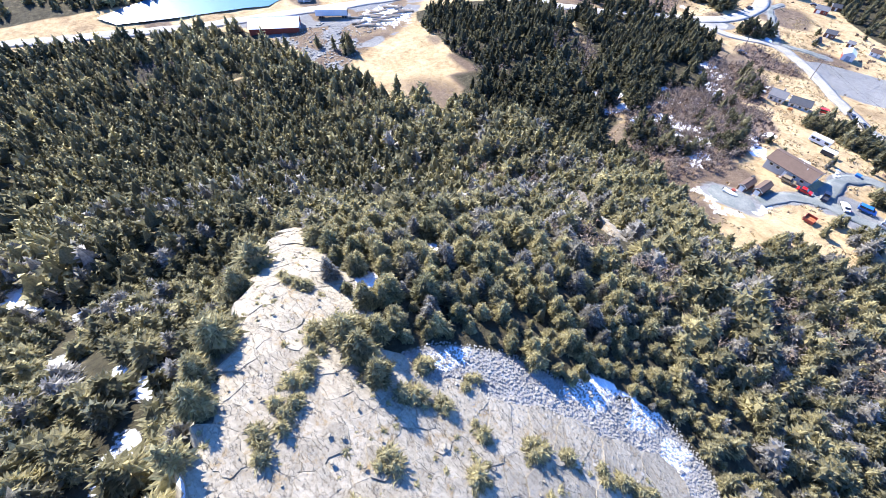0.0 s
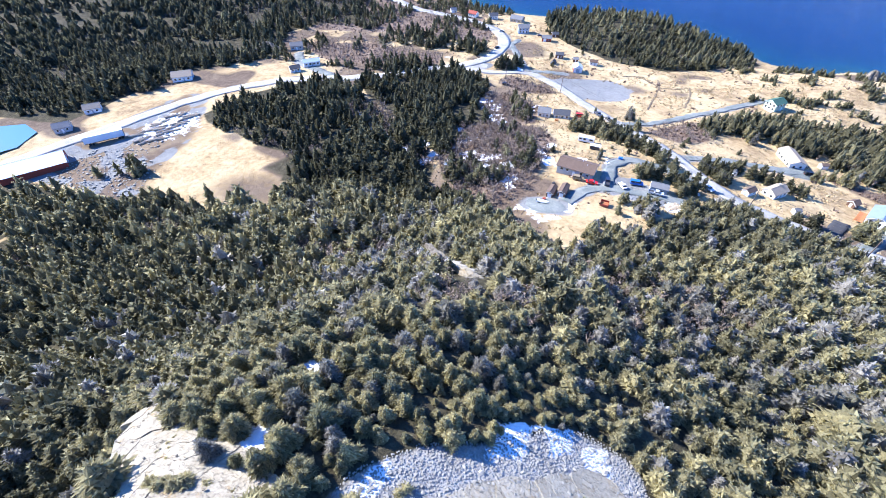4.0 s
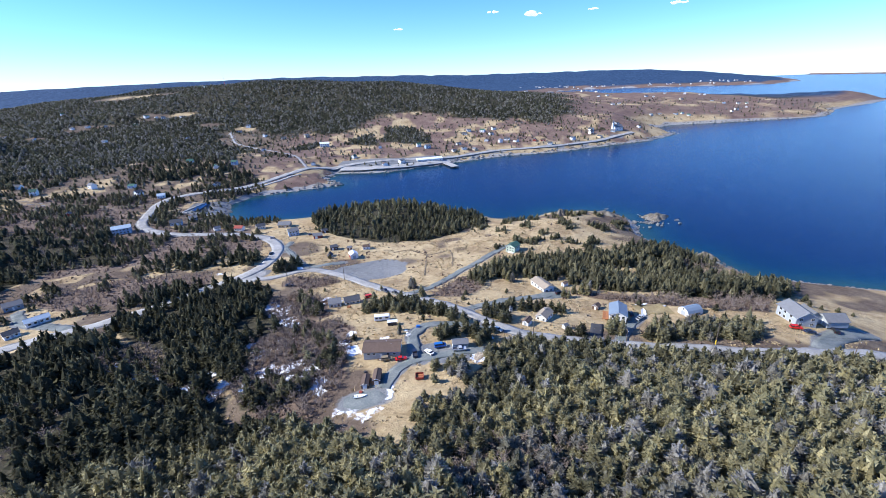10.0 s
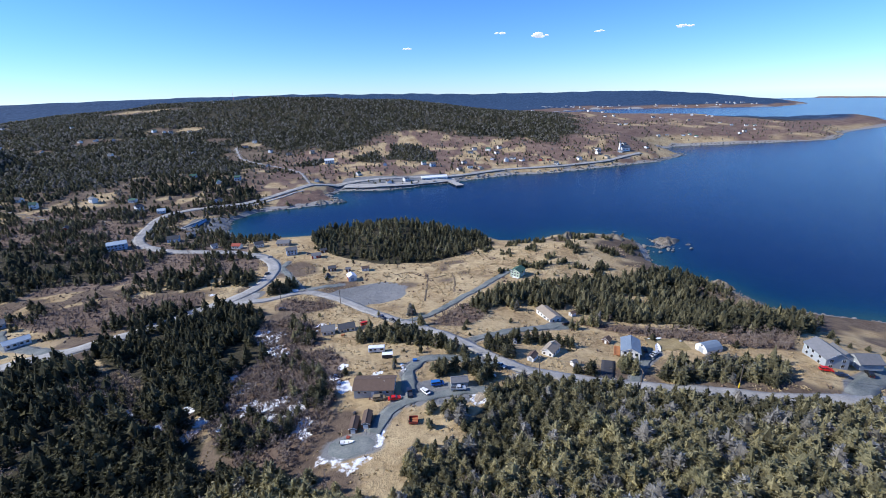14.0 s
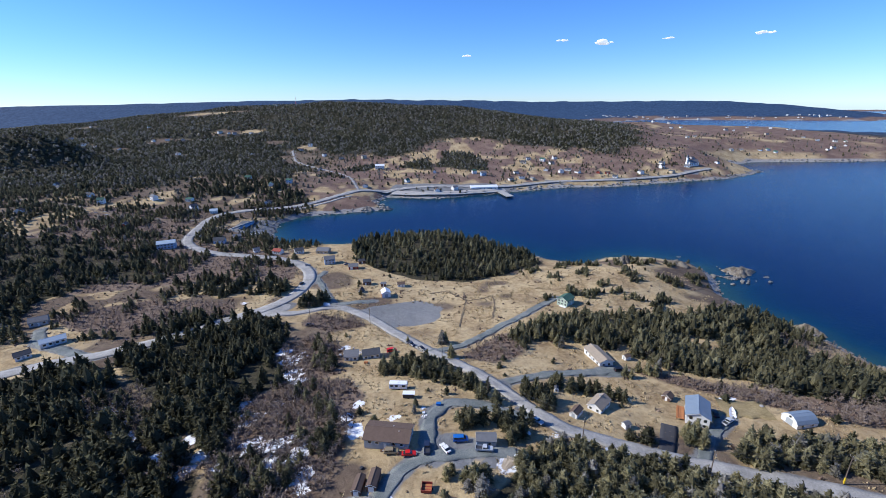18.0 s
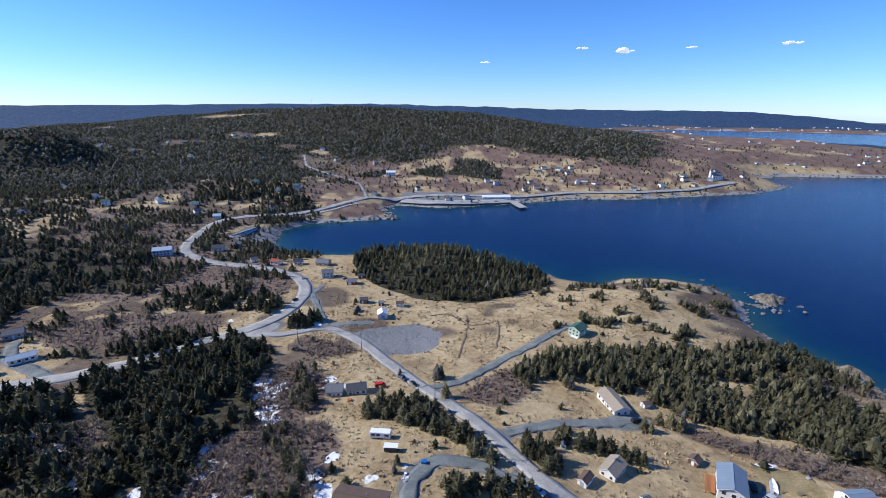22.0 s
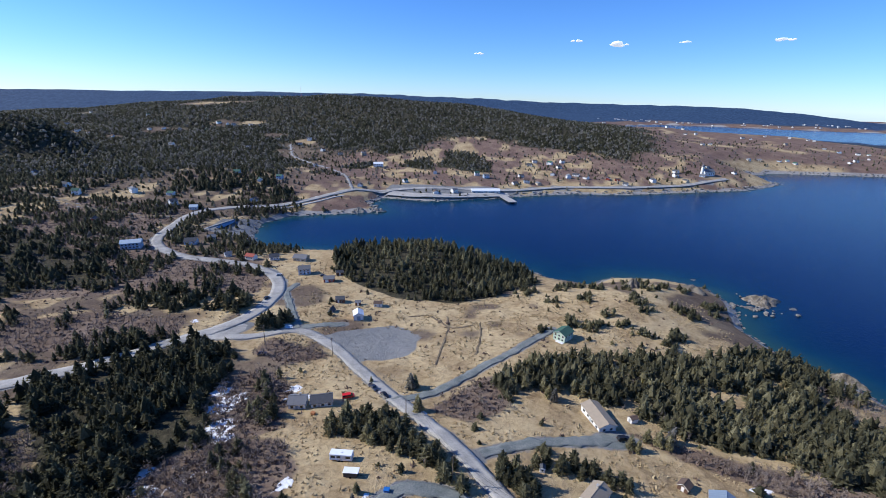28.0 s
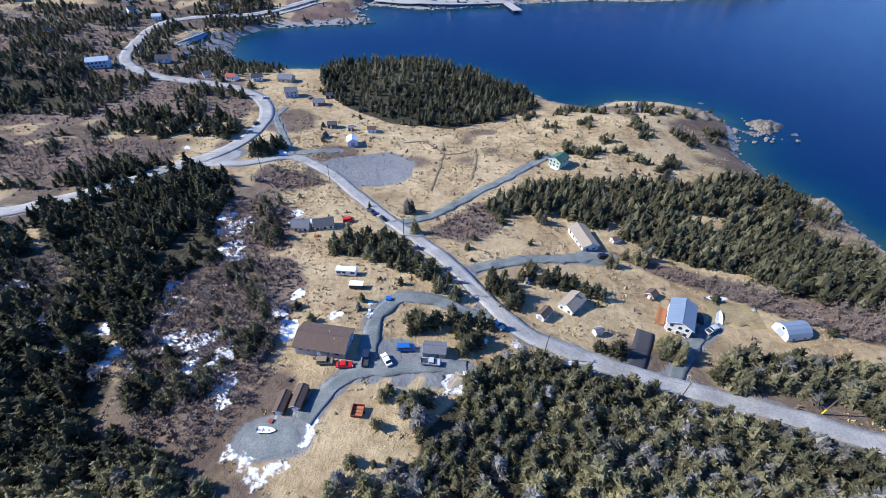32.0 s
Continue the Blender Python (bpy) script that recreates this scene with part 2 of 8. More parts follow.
M = {
    "white_siding": surface("white_siding", shades((0.72, 0.72, 0.70), 0.08), 0.5, 0.6, 0.03),
    "grey_siding": surface("grey_siding", shades((0.33, 0.36, 0.38), 0.1), 0.5, 0.65, 0.03),
    "blue_siding": surface("blue_siding", shades((0.36, 0.45, 0.55), 0.1), 0.5, 0.65, 0.03),
    "pale_green": surface("pale_green", shades((0.42, 0.52, 0.40), 0.1), 0.5, 0.65, 0.03),
    "tan_siding": surface("tan_siding", shades((0.50, 0.42, 0.30), 0.1), 0.5, 0.65, 0.03),
    "red_boards": surface("red_boards", shades((0.28, 0.06, 0.04), 0.2), 0.7, 0.75, 0.08),
    "brown_boards": surface("brown_boards", shades((0.13, 0.075, 0.05), 0.25), 0.7, 0.8, 0.08),
    "orange_wood": surface("orange_wood", shades((0.36, 0.15, 0.06), 0.2), 0.7, 0.75, 0.08),
    "brown_shingle": surface("brown_shingle", shades((0.115, 0.08, 0.062), 0.18), 0.8, 0.9, 0.1, vary=0.08),
    "tan_shingle": surface("tan_shingle", shades((0.30, 0.25, 0.19), 0.15), 0.8, 0.9, 0.1),
    "grey_shingle": surface("grey_shingle", shades((0.15, 0.155, 0.165), 0.18), 0.8, 0.9, 0.1, vary=0.15),
    "dark_shingle": surface("dark_shingle", shades((0.07, 0.075, 0.085), 0.2), 0.8, 0.9, 0.1, vary=0.15),
    "green_shingle": surface("green_shingle", shades((0.05, 0.115, 0.085), 0.2), 0.8, 0.85, 0.1),
    "blue_metal": surface("blue_metal", shades((0.19, 0.245, 0.31), 0.1), 0.4, 0.55, 0.02, metal=0.1),
    "white_metal": surface("white_metal", shades((0.75, 0.78, 0.80), 0.06), 0.4, 0.45, 0.02),
    "pale_blue_metal": surface("pale_blue_metal", shades((0.37, 0.45, 0.51), 0.1), 0.4, 0.5, 0.02),
    "concrete": surface("concrete", shades((0.36, 0.35, 0.33), 0.15), 0.6, 0.9, 0.1),
    "white_trim": surface("white_trim", shades((0.78, 0.78, 0.76), 0.05), 0.6, 0.5, 0.0),
    "dark_trim": surface("dark_trim", shades((0.05, 0.05, 0.055), 0.1), 0.6, 0.5, 0.0),
    "pole_wood": surface("pole_wood", shades((0.14, 0.11, 0.085), 0.2), 1.5, 0.9, 0.1, stretch=(1, 1, 0.1)),
    "rubber": surface("rubber", shades((0.02, 0.02, 0.02), 0.1), 2, 0.9, 0.0),
    "chrome": surface("chrome", shades((0.6, 0.6, 0.6), 0.05), 2, 0.25, 0.0, metal=1.0),
    "lamp_red": surface("lamp_red", shades((0.4, 0.02, 0.02), 0.05), 2, 0.3, 0.0),
    "log_wood": surface("log_wood", shades((0.42, 0.35, 0.26), 0.2), 1.2, 0.85, 0.1, vary=0.25),
    "snow": surface("snow", shades((0.80, 0.82, 0.85), 0.04), 1.0, 0.7, 0.15),
    "plastic_bin": surface("plastic_bin", shades((0.5, 0.5, 0.52), 0.2), 2, 0.6, 0.0, vary=0.4),
}
for paint, colour in (("paint_red", (0.55, 0.015, 0.012)), ("paint_white", (0.72, 0.72, 0.72)), ("paint_blue", (0.02, 0.13, 0.42)), ("paint_black", (0.012, 0.012, 0.014)),
                      ("paint_navy", (0.02, 0.03, 0.06)), ("paint_silver", (0.42, 0.45, 0.48)), ("paint_tan", (0.25, 0.20, 0.12))):
    M[paint] = surface(paint, shades(colour, 0.04), 1.0, 0.3, 0.0, spec=0.5)
glass, _, _, pane_out = nodes_of("window_glass")
pane_out.inputs["Base Color"].default_value = (0.02, 0.025, 0.03, 1)
pane_out.inputs["Roughness"].default_value = 0.08
pane_out.inputs["Specular IOR Level"].default_value = 0.8
M["glass"] = glass

# ---- ground, sea, roads ----
ROADS = {  # centre lines and half-widths
    "road_main": ([(-290, -90), (-255, -20), (-240, 10), (-231, 35), (-222, 60), (-213, 82), (-204, 105), (-190, 127), (-168, 145), (-140, 153), (-122, 163), (-107, 180), (-93, 194), (-85, 204), (-80, 220), (-79, 240),
                   (-85, 259), (-98, 276), (-120, 289), (-141, 293), (-164, 297), (-190, 313), (-203, 330), (-210, 360), (-216, 392), (-212, 416), (-192, 432), (-161, 449), (-137, 470), (-118, 492), (-100, 525), (-60, 546), (-10, 556),
                   (80, 570), (160, 603), (250, 612), (340, 640), (420, 680)], 3.6),
    "road_east": ([(-92, 190), (-75, 191), (-56, 200), (-47, 196), (-34, 185), (-20, 166), (-5, 146), (4, 135), (13, 124), (20, 112), (27, 101), (32, 94.5), (41, 91), (48, 87.5), (59, 84), (70, 80.5), (81, 77.5), (91, 73.6), (102, 69.6), (125, 66), (150, 66), (185, 55), (230, 30), (320, -20)], 2.35),
    "lane_village": ([(-100, 525), (-120, 580), (-150, 620), (-200, 680), (-236, 720), (-262, 790)], 1.6),
    "lane_west": ([(-216, 392), (-250, 385), (-300, 395), (-360, 420), (-430, 440)], 1.5),
}
DRIVES = {
    "drive_green": ([(-6, 145), (7, 150.5), (23.5, 168), (38, 182), (50, 195), (58, 203)], 1.8),
    "drive_brown": ([(24, 99.5), (18.4, 101), (11.2, 105.5), (2.3, 106.5), (-3.3, 102.4), (-5.3, 96), (-4.6, 90.8), (-4.5, 83)], 2.0),
    "drive_yard": ([(-15, 70), (-11.5, 77), (-8, 81.5), (-4, 82.2), (6, 83.5), (17, 83)], 2.0),
    "drive_bungalow": ([(20.5, 120), (29, 124), (38.6, 127.3), (48, 128), (60, 131)], 1.8),
    "drive_metal": ([(63.5, 82), (67, 88), (72, 93.5), (79, 99), (84, 103)], 1.8),
    "track_field": ([(-56, 202), (-68, 227), (-76, 243), (-74, 255)], 1.6),
    "drive_barn": ([(-54, 203), (-45, 205), (-36, 207)], 1.8),
    "drive_west": ([(-146, 152), (-160, 160), (-180, 168), (-190, 182)], 2.4),
    "drive_grey_house": ([(125, 68), (132, 74), (146, 79), (158, 80)], 3.2),
}
PADS = {"gravel_pad": (-20.5, 66.8, 7, 4.6, -10), "gravel_yard": (1.5, 86, 6.5, 4.5, 0), "gravel_turn": (60, 130.2, 7.5, 3.6, 12), "road_apron": (-85, 197, 10, 6.5, 40)}


LOT = [(-47, 196), (-40, 197), (-30, 203), (-12.4, 206), (-0.6, 196), (0, 183), (-7.6, 175.5), (-22, 176), (-33, 184), (-45, 193)]


def along_line(pts, x, y):
    best = np.full(np.shape(x), 1e9)
    for (x0, y0), (x1, y1) in zip(pts, pts[1:]):
        dx, dy = x1 - x0, y1 - y0
        u = np.clip(((x - x0) * dx + (y - y0) * dy) / (dx * dx + dy * dy), 0, 1)
        best = np.minimum(best, np.hypot(x - x0 - u * dx, y - y0 - u * dy))
    return best


def within(poly, x, y):
    """Metres inside a closed outline; negative outside."""
    inside = np.zeros(np.shape(x), bool)
    for (x0, y0), (x1, y1) in zip(poly, poly[1:] + poly[:1]):
        inside ^= ((y0 > y) != (y1 > y)) & (x < (x1 - x0) * (y - y0) / ((y1 - y0) or 1e-9) + x0)
    edge = along_line(poly + poly[:1], x, y)
    return np.where(inside, edge, -edge)


def in_pad(p, x, y):
    cx, cy, a, b, turn = p
    c, s = math.cos(radians(turn)), math.sin(radians(turn))
    u, v = (x - cx) * c + (y - cy) * s, (y - cy) * c - (x - cx) * s
    return (1 - np.hypot(u / a, v / b) + 0.34 * (value_noise(x, y, 6.0) - 0.5)) * min(a, b)


def road_distance(x, y):
    """Metres from the nearest edge of a road, drive or gravel pad."""
    d = np.full(np.shape(x), 1e9)
    for pts, half in list(ROADS.values()) + list(DRIVES.values()):
        d = np.minimum(d, along_line(pts, x, y) - half)
    for p in PADS.values():
        d = np.minimum(d, -in_pad(p, x, y))
    return d


ROCK = [(-52, -30.5), (-47, -33.5), (-39, -38.5), (-31, -43.5), (-25, -49), (-10, -52), (2, -42), (5, -26), (-2, -19), (-9, -24), (-14, -28.5), (-20, -33), (-24, -35.5), (-28, -35.5), (-33, -33), (-40, -31), (-48, -28.5)]
SCREE = [(-25, -34), (-24, -28), (-20, -23), (-15, -20), (-10, -15), (-4, -11.5), (2, -12.5), (4, -18), (-2, -20), (-9, -25), (-14, -29.5), (-20, -34)]
WOODS = {  # outlines of closed woods, with the spacing of their trees
    "a": ([(-136, 154), (-128, 162), (-121, 185), (-110, 193), (-77, 182), (-67, 164), (-67, 147), (-52, 121), (-60, 119), (-63, 112), (-59, 101), (-61, 88), (-76, 102), (-82, 95), (-95, 117), (-115, 133)], 2.6),
    "gully_edge": ([(-132, 148), (-118, 132), (-100, 112), (-84, 110), (-76, 104), (-90, 98), (-108, 108), (-126, 126)], 4.0),
    "yard_trees": ([(-178, 49), (-176, 56), (-168, 55), (-170, 48)], 2.8),
    "yard_spruce": ([(-191, 42), (-189, 48), (-184, 47), (-185, 42)], 2.8),
    "depot_trees": ([(-216, 50), (-212, 54), (-206, 50), (-209, 47)], 3.0),
    "field_edge": ([(-150, 40), (-140, 46), (-122, 45), (-112, 50), (-108, 44), (-124, 38)], 3.4),
    "clump": ([(-61, 88), (-52, 90), (-40, 88), (-35, 78), (-43, 74), (-56, 75)], 2.8),
    "gully": ([(-92, 90), (-83, 86), (-72, 90), (-62, 82), (-58, 64), (-80, 62), (-96, 64)], 2.8),
    "east_a": ([(-56, 121), (-39, 116), (-29, 99), (-32, 96), (-43, 110)], 2.6),
    "east_b": ([(-55, 107), (-48, 105), (-41, 100), (-41, 96), (-49, 97)], 2.8),
    "east_c": ([(-40, 94), (-27, 90), (-30, 84), (-37, 87)], 2.8),
    "east_d": ([(-56, 160), (-50, 161), (-38, 131), (-43, 129)], 3.0),
    "bank": ([(-9, 65), (-3, 63), (4, 57), (0, 48), (-9, 50)], 2.6),
    "knoll": ([(-68, 318), (-58, 278), (-40, 257), (-16, 239), (-2, 238), (16, 235), (36, 246), (47, 256), (68, 272), (62, 300), (30, 328), (-20, 338), (-55, 332)], 3.6),
    "belt": ([(27, 155), (38, 172), (60, 178), (84, 181), (110, 186), (139, 193), (160, 196), (176, 178), (180, 150), (190, 138), (150, 110), (117, 112), (101, 126), (84, 132), (70, 146), (54, 152), (41, 158), (31, 148)], 2.35),
    "row": ([(-24, 129), (-14, 136), (-4, 136), (8, 120), (17, 104), (24, 95), (15, 96), (7, 112), (-3, 120), (-15, 123)], 2.1),
    "hedge_a": ([(23, 113), (26, 118), (33, 106), (30, 101)], 2.0),
    "hedge_b": ([(31, 118), (36, 121.5), (56, 114.5), (54, 110)], 2.3),
    "drive_a": ([(44, 92.5), (56, 93), (54.5, 88), (46, 89.5)], 2.1),
    "drive_b": ([(63.5, 87.5), (66, 95), (70.5, 95.5), (68, 87)], 2.8),
    "verge": ([(70, 84), (82, 92.5), (96, 92), (112, 92), (118, 86), (107, 76), (88, 80)], 2.2),
    "island": ([(-75, 199), (-74, 210), (-63, 209), (-60, 198)], 2.8),
    "curve": ([(-164, 237), (-134, 250), (-100, 240), (-86, 229), (-84, 217), (-113, 213), (-149, 222)], 3.6),
    "slope": ([(-8, 40), (-6, 50), (4, 56), (3, 61), (8, 62), (8, 67), (13, 73), (17, 77), (21, 84), (26, 87), (36, 88), (56, 79.5), (78, 73.5), (100, 66), (125, 62), (185, 50), (260, 5), (320, -40), (200, -110), (-120, -110), (-190, -40), (-178, 25), (-150, 38), (-124, 40), (-108, 44), (-108, 62), (-90, 66), (-62, 68), (-46, 66), (-34, 60), (-26, 54)], 2.0),
    "rock_edge": ([(-42, -27), (-38, -18), (-28, -10), (-14, -4), (2, -4), (12, -14), (7, -20), (2, -10), (-10, -13), (-22, -22), (-26, -31), (-36, -30)], 2.5),
    "slope_west": ([(-120, -108), (-192, -38), (-180, 24), (-166, 32), (-206, 33), (-224, 26), (-234, 2), (-250, -30), (-286, -104)], 3.1),
    "hollow": ([(-184, 98), (-178, 122), (-162, 139), (-142, 146), (-126, 138), (-122, 124), (-97, 105), (-88, 94), (-84, 84), (-75, 70), (-114, 62), (-114, 74), (-125, 79), (-136, 80), (-159, 88), (-176, 92)], 2.9),
    "far_bank": ([(-234, 132), (-216, 156), (-201, 170), (-220, 212), (-208, 238), (-186, 246), (-172, 242), (-215, 290), (-300, 330), (-420, 340), (-700, 300), (-900, 0), (-700, -300), (-300, -110), (-290, -40), (-278, 20), (-275, 64), (-240, 70), (-236, 120)], 4.2),
    "road_back": ([(-268, 72), (-250, 92), (-246, 110), (-240, 140), (-215, 152), (-235, 172), (-330, 140), (-340, 70), (-300, 66)], 3.3),
    "yard_a": ([(3, 93), (4, 98), (8, 97), (12, 92), (8, 91)], 2.4),
    "yard_b": ([(13, 102), (15, 103), (20, 92), (21, 85), (14, 87), (13, 92)], 2.4),
    "yard_c": ([(-3, 74), (1, 77), (10, 75.5), (12.5, 70), (6, 70)], 2.6),
    "north_bank": ([(-178, 505), (-150, 478), (-260, 470), (-300, 500), (-280, 545), (-200, 560)], 4.5),
}
THICKETS = [  # leafless alder ground: outline, spacing of the bushes
    ([(-62, 112), (-50, 124), (-34, 124), (-25, 112), (-27, 76), (-36, 64), (-50, 70), (-62, 86)], 1.9), ([(-126, 132), (-112, 130), (-96, 116), (-80, 98), (-62, 84), (-74, 78), (-86, 84), (-90, 96), (-102, 104), (-116, 112)], 2.0),
    ([(-66, 158), (-54, 166), (-40, 152), (-36, 128), (-48, 122), (-62, 138)], 2.3), ([(62, 136), (84, 128), (112, 116), (146, 110), (130, 94), (108, 104), (92, 114), (76, 124)], 2.1),
    ([(-160, 214), (-108, 206), (-104, 190), (-122, 178), (-165, 176), (-200, 196)], 2.7), ([(-126, 66), (-108, 62), (-92, 66), (-104, 84), (-120, 80)], 2.6),
    ([(-330, 190), (-110, 250), (-110, 300), (-215, 330), (-230, 420), (-330, 420)], 4.2), ([(6, 140), (24, 162), (36, 164), (30, 142), (18, 134)], 3.8),
    ([(-34, 178), (-64, 192), (-66, 178), (-50, 170)], 2.6), ([(-150, 240), (-150, 292), (-96, 270), (-90, 240)], 4.2)]
OLD_SNOW = [(-106, 112), (-80, 81), (-93, 95), (-68, 85), (-53, 91), (-66, 90), (-58, 86), (-34, 75), (-61, 142), (-53, 127), (-64, 112), (-91, 101), (-40, 79), (-37, 89), (-63, 101), (-78, 91), (-104, 205), (-69, -57), (-80, -64), (-36, -18), (-34, -29), (-29, 100), (-24, 92), (-99, 104), (-86, 88), (-72, 97), (-45, 84)]  # drifts left between trees
TAN_FIELD = [(-167, 50), (-170, 67), (-171, 81), (-161, 83), (-135, 76), (-116, 72), (-108, 58), (-118, 46), (-124, 39), (-150, 40)]
WORK_YARD = [(-228, 28), (-214, 34), (-196, 36), (-160, 36), (-168, 60), (-174, 84), (-186, 100), (-198, 118), (-210, 112)]


def value_noise(x, y, s):
    """Smooth noise from 0 to 1 at a scale of s metres."""
    u, v = np.asarray(x) / s, np.asarray(y) / s
    i, j = np.floor(u), np.floor(v)
    f, g = u - i, v - j
    f, g = f * f * (3 - 2 * f), g * g * (3 - 2 * g)

    def rnd(a, b):
        n = np.sin(a * 127.1 + b * 311.7) * 43758.5453
        return n - np.floor(n)

    return (rnd(i, j) * (1 - f) + rnd(i + 1, j) * f) * (1 - g) + (rnd(i, j + 1) * (1 - f) + rnd(i + 1, j + 1) * f) * g


HILL_WOOD = [(-1700, 300), (-700, 330), (-500, 492), (-424, 476), (-351, 467), (-308, 479), (-297, 532), (-272, 534), (-249, 560), (-199, 545), (-161, 576), (-175, 640), (-192, 702), (-229, 725), (-278, 795), (-229, 788), (-160, 748), (-129, 803), (-79, 749), (-39, 823),
             (-19, 873), (108, 887), (147, 830), (232, 791), (283, 772), (362, 843), (420, 960), (470, 1100), (500, 1700), (-1700, 1700)]
FAR_CLUMPS = [[(-12, 673), (4, 783), (49, 779), (76, 714), (73, 652), (30, 653)], [(-61, 673), (-56, 711), (-15, 756), (-11, 650)], [(355, 695), (380, 705), (385, 690), (360, 680)], [(-150, 640), (-120, 690), (-100, 700), (-110, 640)]]
FAR_OPEN = [(-449, 943, 24), (-396, 950, 22), (-310, 847, 20), (-249, 747, 16), (-242, 810, 18), (-540, 868, 22), (-502, 884, 16), (-576, 802, 14), (-436, 740, 12), (-905, 1160, 24), (-655, 826, 14), (-771, 944, 16)]  # clearings: x, y, radius


def far_wood(x, y):
    """How densely the far slopes are wooded, 0 to 1."""
    n = value_noise(x, y, 60) * 0.6 + value_noise(x, y, 22) * 0.4
    w = smooth(-50, 60, within(HILL_WOOD, x, y) + 90 * (n - 0.5)) * (0.72 + 0.28 * smooth(0.3, 0.5, n))
    for poly in FAR_CLUMPS:
        w = np.maximum(w, 0.8 * smooth(-6, 6, within(poly, x, y) + 16 * (n - 0.5)))
    for cx, cy, r in FAR_OPEN:
        w = w * smooth(r * 0.5, r * 1.2, np.hypot((x - cx) * 0.7, y - cy))
    w = w * (1 - 0.92 * (((x + 620) / 120) ** 2 + ((y - 1215) / 38) ** 2 < 1 + 0.8 * (n - 0.5)))
    return np.clip(w, 0, 1)


def spaced(lo, hi, far_lo, far_hi, step, grow):
    out = [list(np.arange(lo, hi + 0.1, step)), [], []]
    for k, start, sign, end in ((1, hi, 1, far_hi), (2, lo, -1, far_lo)):
        s, p = step, start
        while sign * (end - p) > 0:
            s = min(s * grow, 90)
            p += sign * s
            out[k].append(p)
    return np.array(out[2][::-1] + out[0] + out[1])


def sheet(name, gx, gy, z, material, fields):
    """A grid mesh with named surface fields."""
    X, Y = np.meshgrid(gx, gy)
    n, m = len(gx), len(gy)
    idx = np.arange(n * m).reshape(m, n)
    quads = np.stack([idx[:-1, :-1], idx[:-1, 1:], idx[1:, 1:], idx[1:, :-1]], -1).reshape(-1, 4)
    me = bpy.data.meshes.new(name)
    me.vertices.add(n * m)
    me.vertices.foreach_set("co", np.stack([X, Y, z], -1).astype(np.float32).ravel())
    me.loops.add(quads.size)
    me.loops.foreach_set("vertex_index", quads.astype(np.int32).ravel())
    me.polygons.add(len(quads))
    me.polygons.foreach_set("loop_start", np.arange(0, quads.size, 4, dtype=np.int32))
    me.polygons.foreach_set("use_smooth", np.ones(len(quads), bool))
    me.update()
    me.validate()
    for key, values in fields.items():
        a = me.attributes.new(key, "FLOAT", "POINT")
        a.data.foreach_set("value", np.asarray(values, np.float32).ravel())
    me.materials.append(material)
    return new(name, me)


gx, gy = spaced(-262, 200, -4900, 4900, 2.2, 1.06), spaced(-106, 310, -1600, 4900, 2.2, 1.04)
GX, GY = np.meshgrid(gx, gy)
GZ = height(GX, GY)
coast = coast_distance(GX, GY)
roads = road_distance(GX, GY)
woods = np.max([within(WOODS[key][0], GX, GY) for key in ("slope", "slope_west", "a", "knoll", "far_bank", "hollow", "gully", "clump")], 0)
far_off = smooth(330, 430, np.hypot(GX, GY - 60))
wooded = np.maximum(smooth(-2, 2, woods) * (1 - far_off * 0.3), far_wood(GX, GY) * far_off)
# western thickets get the dark floor too: their shade painted on the ground
wooded = np.maximum(wooded, 0.62 * smooth(-56, -72, GX) * smooth(150, 130, GY) * np.max([smooth(-3, 3, within(poly, GX, GY)) for poly, _ in THICKETS], 0))
wooded = np.maximum(wooded, smooth(1500, 1800, np.hypot(GX, GY)) * smooth(60, 180, coast))
broad = value_noise(GX, GY, 34) * 0.6 + value_noise(GX, GY, 11) * 0.4
heath = smooth(0.5, 0.72, broad + 0.08 * smooth(60, 140, GX) * smooth(160, 90, GY) - 0.2 * np.exp(-0.5 * (((GX - 40) / 60) ** 2 + ((GY - 205) / 35) ** 2)))
thicket = np.max([smooth(-3, 3, within(poly, GX, GY)) for poly, _ in THICKETS], 0)
heath = np.maximum(heath, 0.75 * thicket)
heath = np.maximum(heath, smooth(-85, -125, GX) * smooth(140, 190, GY) * smooth(0.42, 0.56, broad))
heath = np.maximum(heath, far_off * smooth(0.3 - 0.14 * smooth(250, 420, GX), 0.52 - 0.1 * smooth(250, 420, GX), broad) * smooth(15, 60, coast))
heath = np.maximum(heath, 0.85 * smooth(1500, 1900, np.hypot(GX, GY)))
tan = smooth(-3, 3, within(TAN_FIELD, GX, GY))
heath = heath * (1 - tan)
heath = np.maximum(heath, 0.8 * np.exp(-0.5 * (((GX + 119) / 14) ** 2 + ((GY - 53) / 9) ** 2)))
shore = smooth(9, 1.5, coast + 5 * (value_noise(GX, GY, 6) - 0.5)) * smooth(-30, -60, GX) ** 0
slip_beach = smooth(-3, 3, within([(-184, 362), (-186, 395), (-160, 412), (-150, 438), (-135, 440), (-150, 372), (-158, 352)], GX, GY))
rock = np.maximum(np.maximum(smooth(-1.5, 1.5, within(ROCK, GX, GY)), smooth(-1.5, 1.5, within(SCREE, GX, GY))), shore)
rock = np.maximum(rock, smooth(2.6, 0.6, along_line([(-46, 35), (-37, 28), (-28, 19)], GX, GY)))
rock = np.maximum(rock, smooth(5.5, 2.0, np.hypot(GX + 86, GY + 45) + 4 * (value_noise(GX, GY, 4) - 0.5)))
rock = np.maximum(rock, smooth(2.2, 0.3, np.abs(np.hypot((GX + 27) / 1.7, (GY - 17)) - 0.0)))
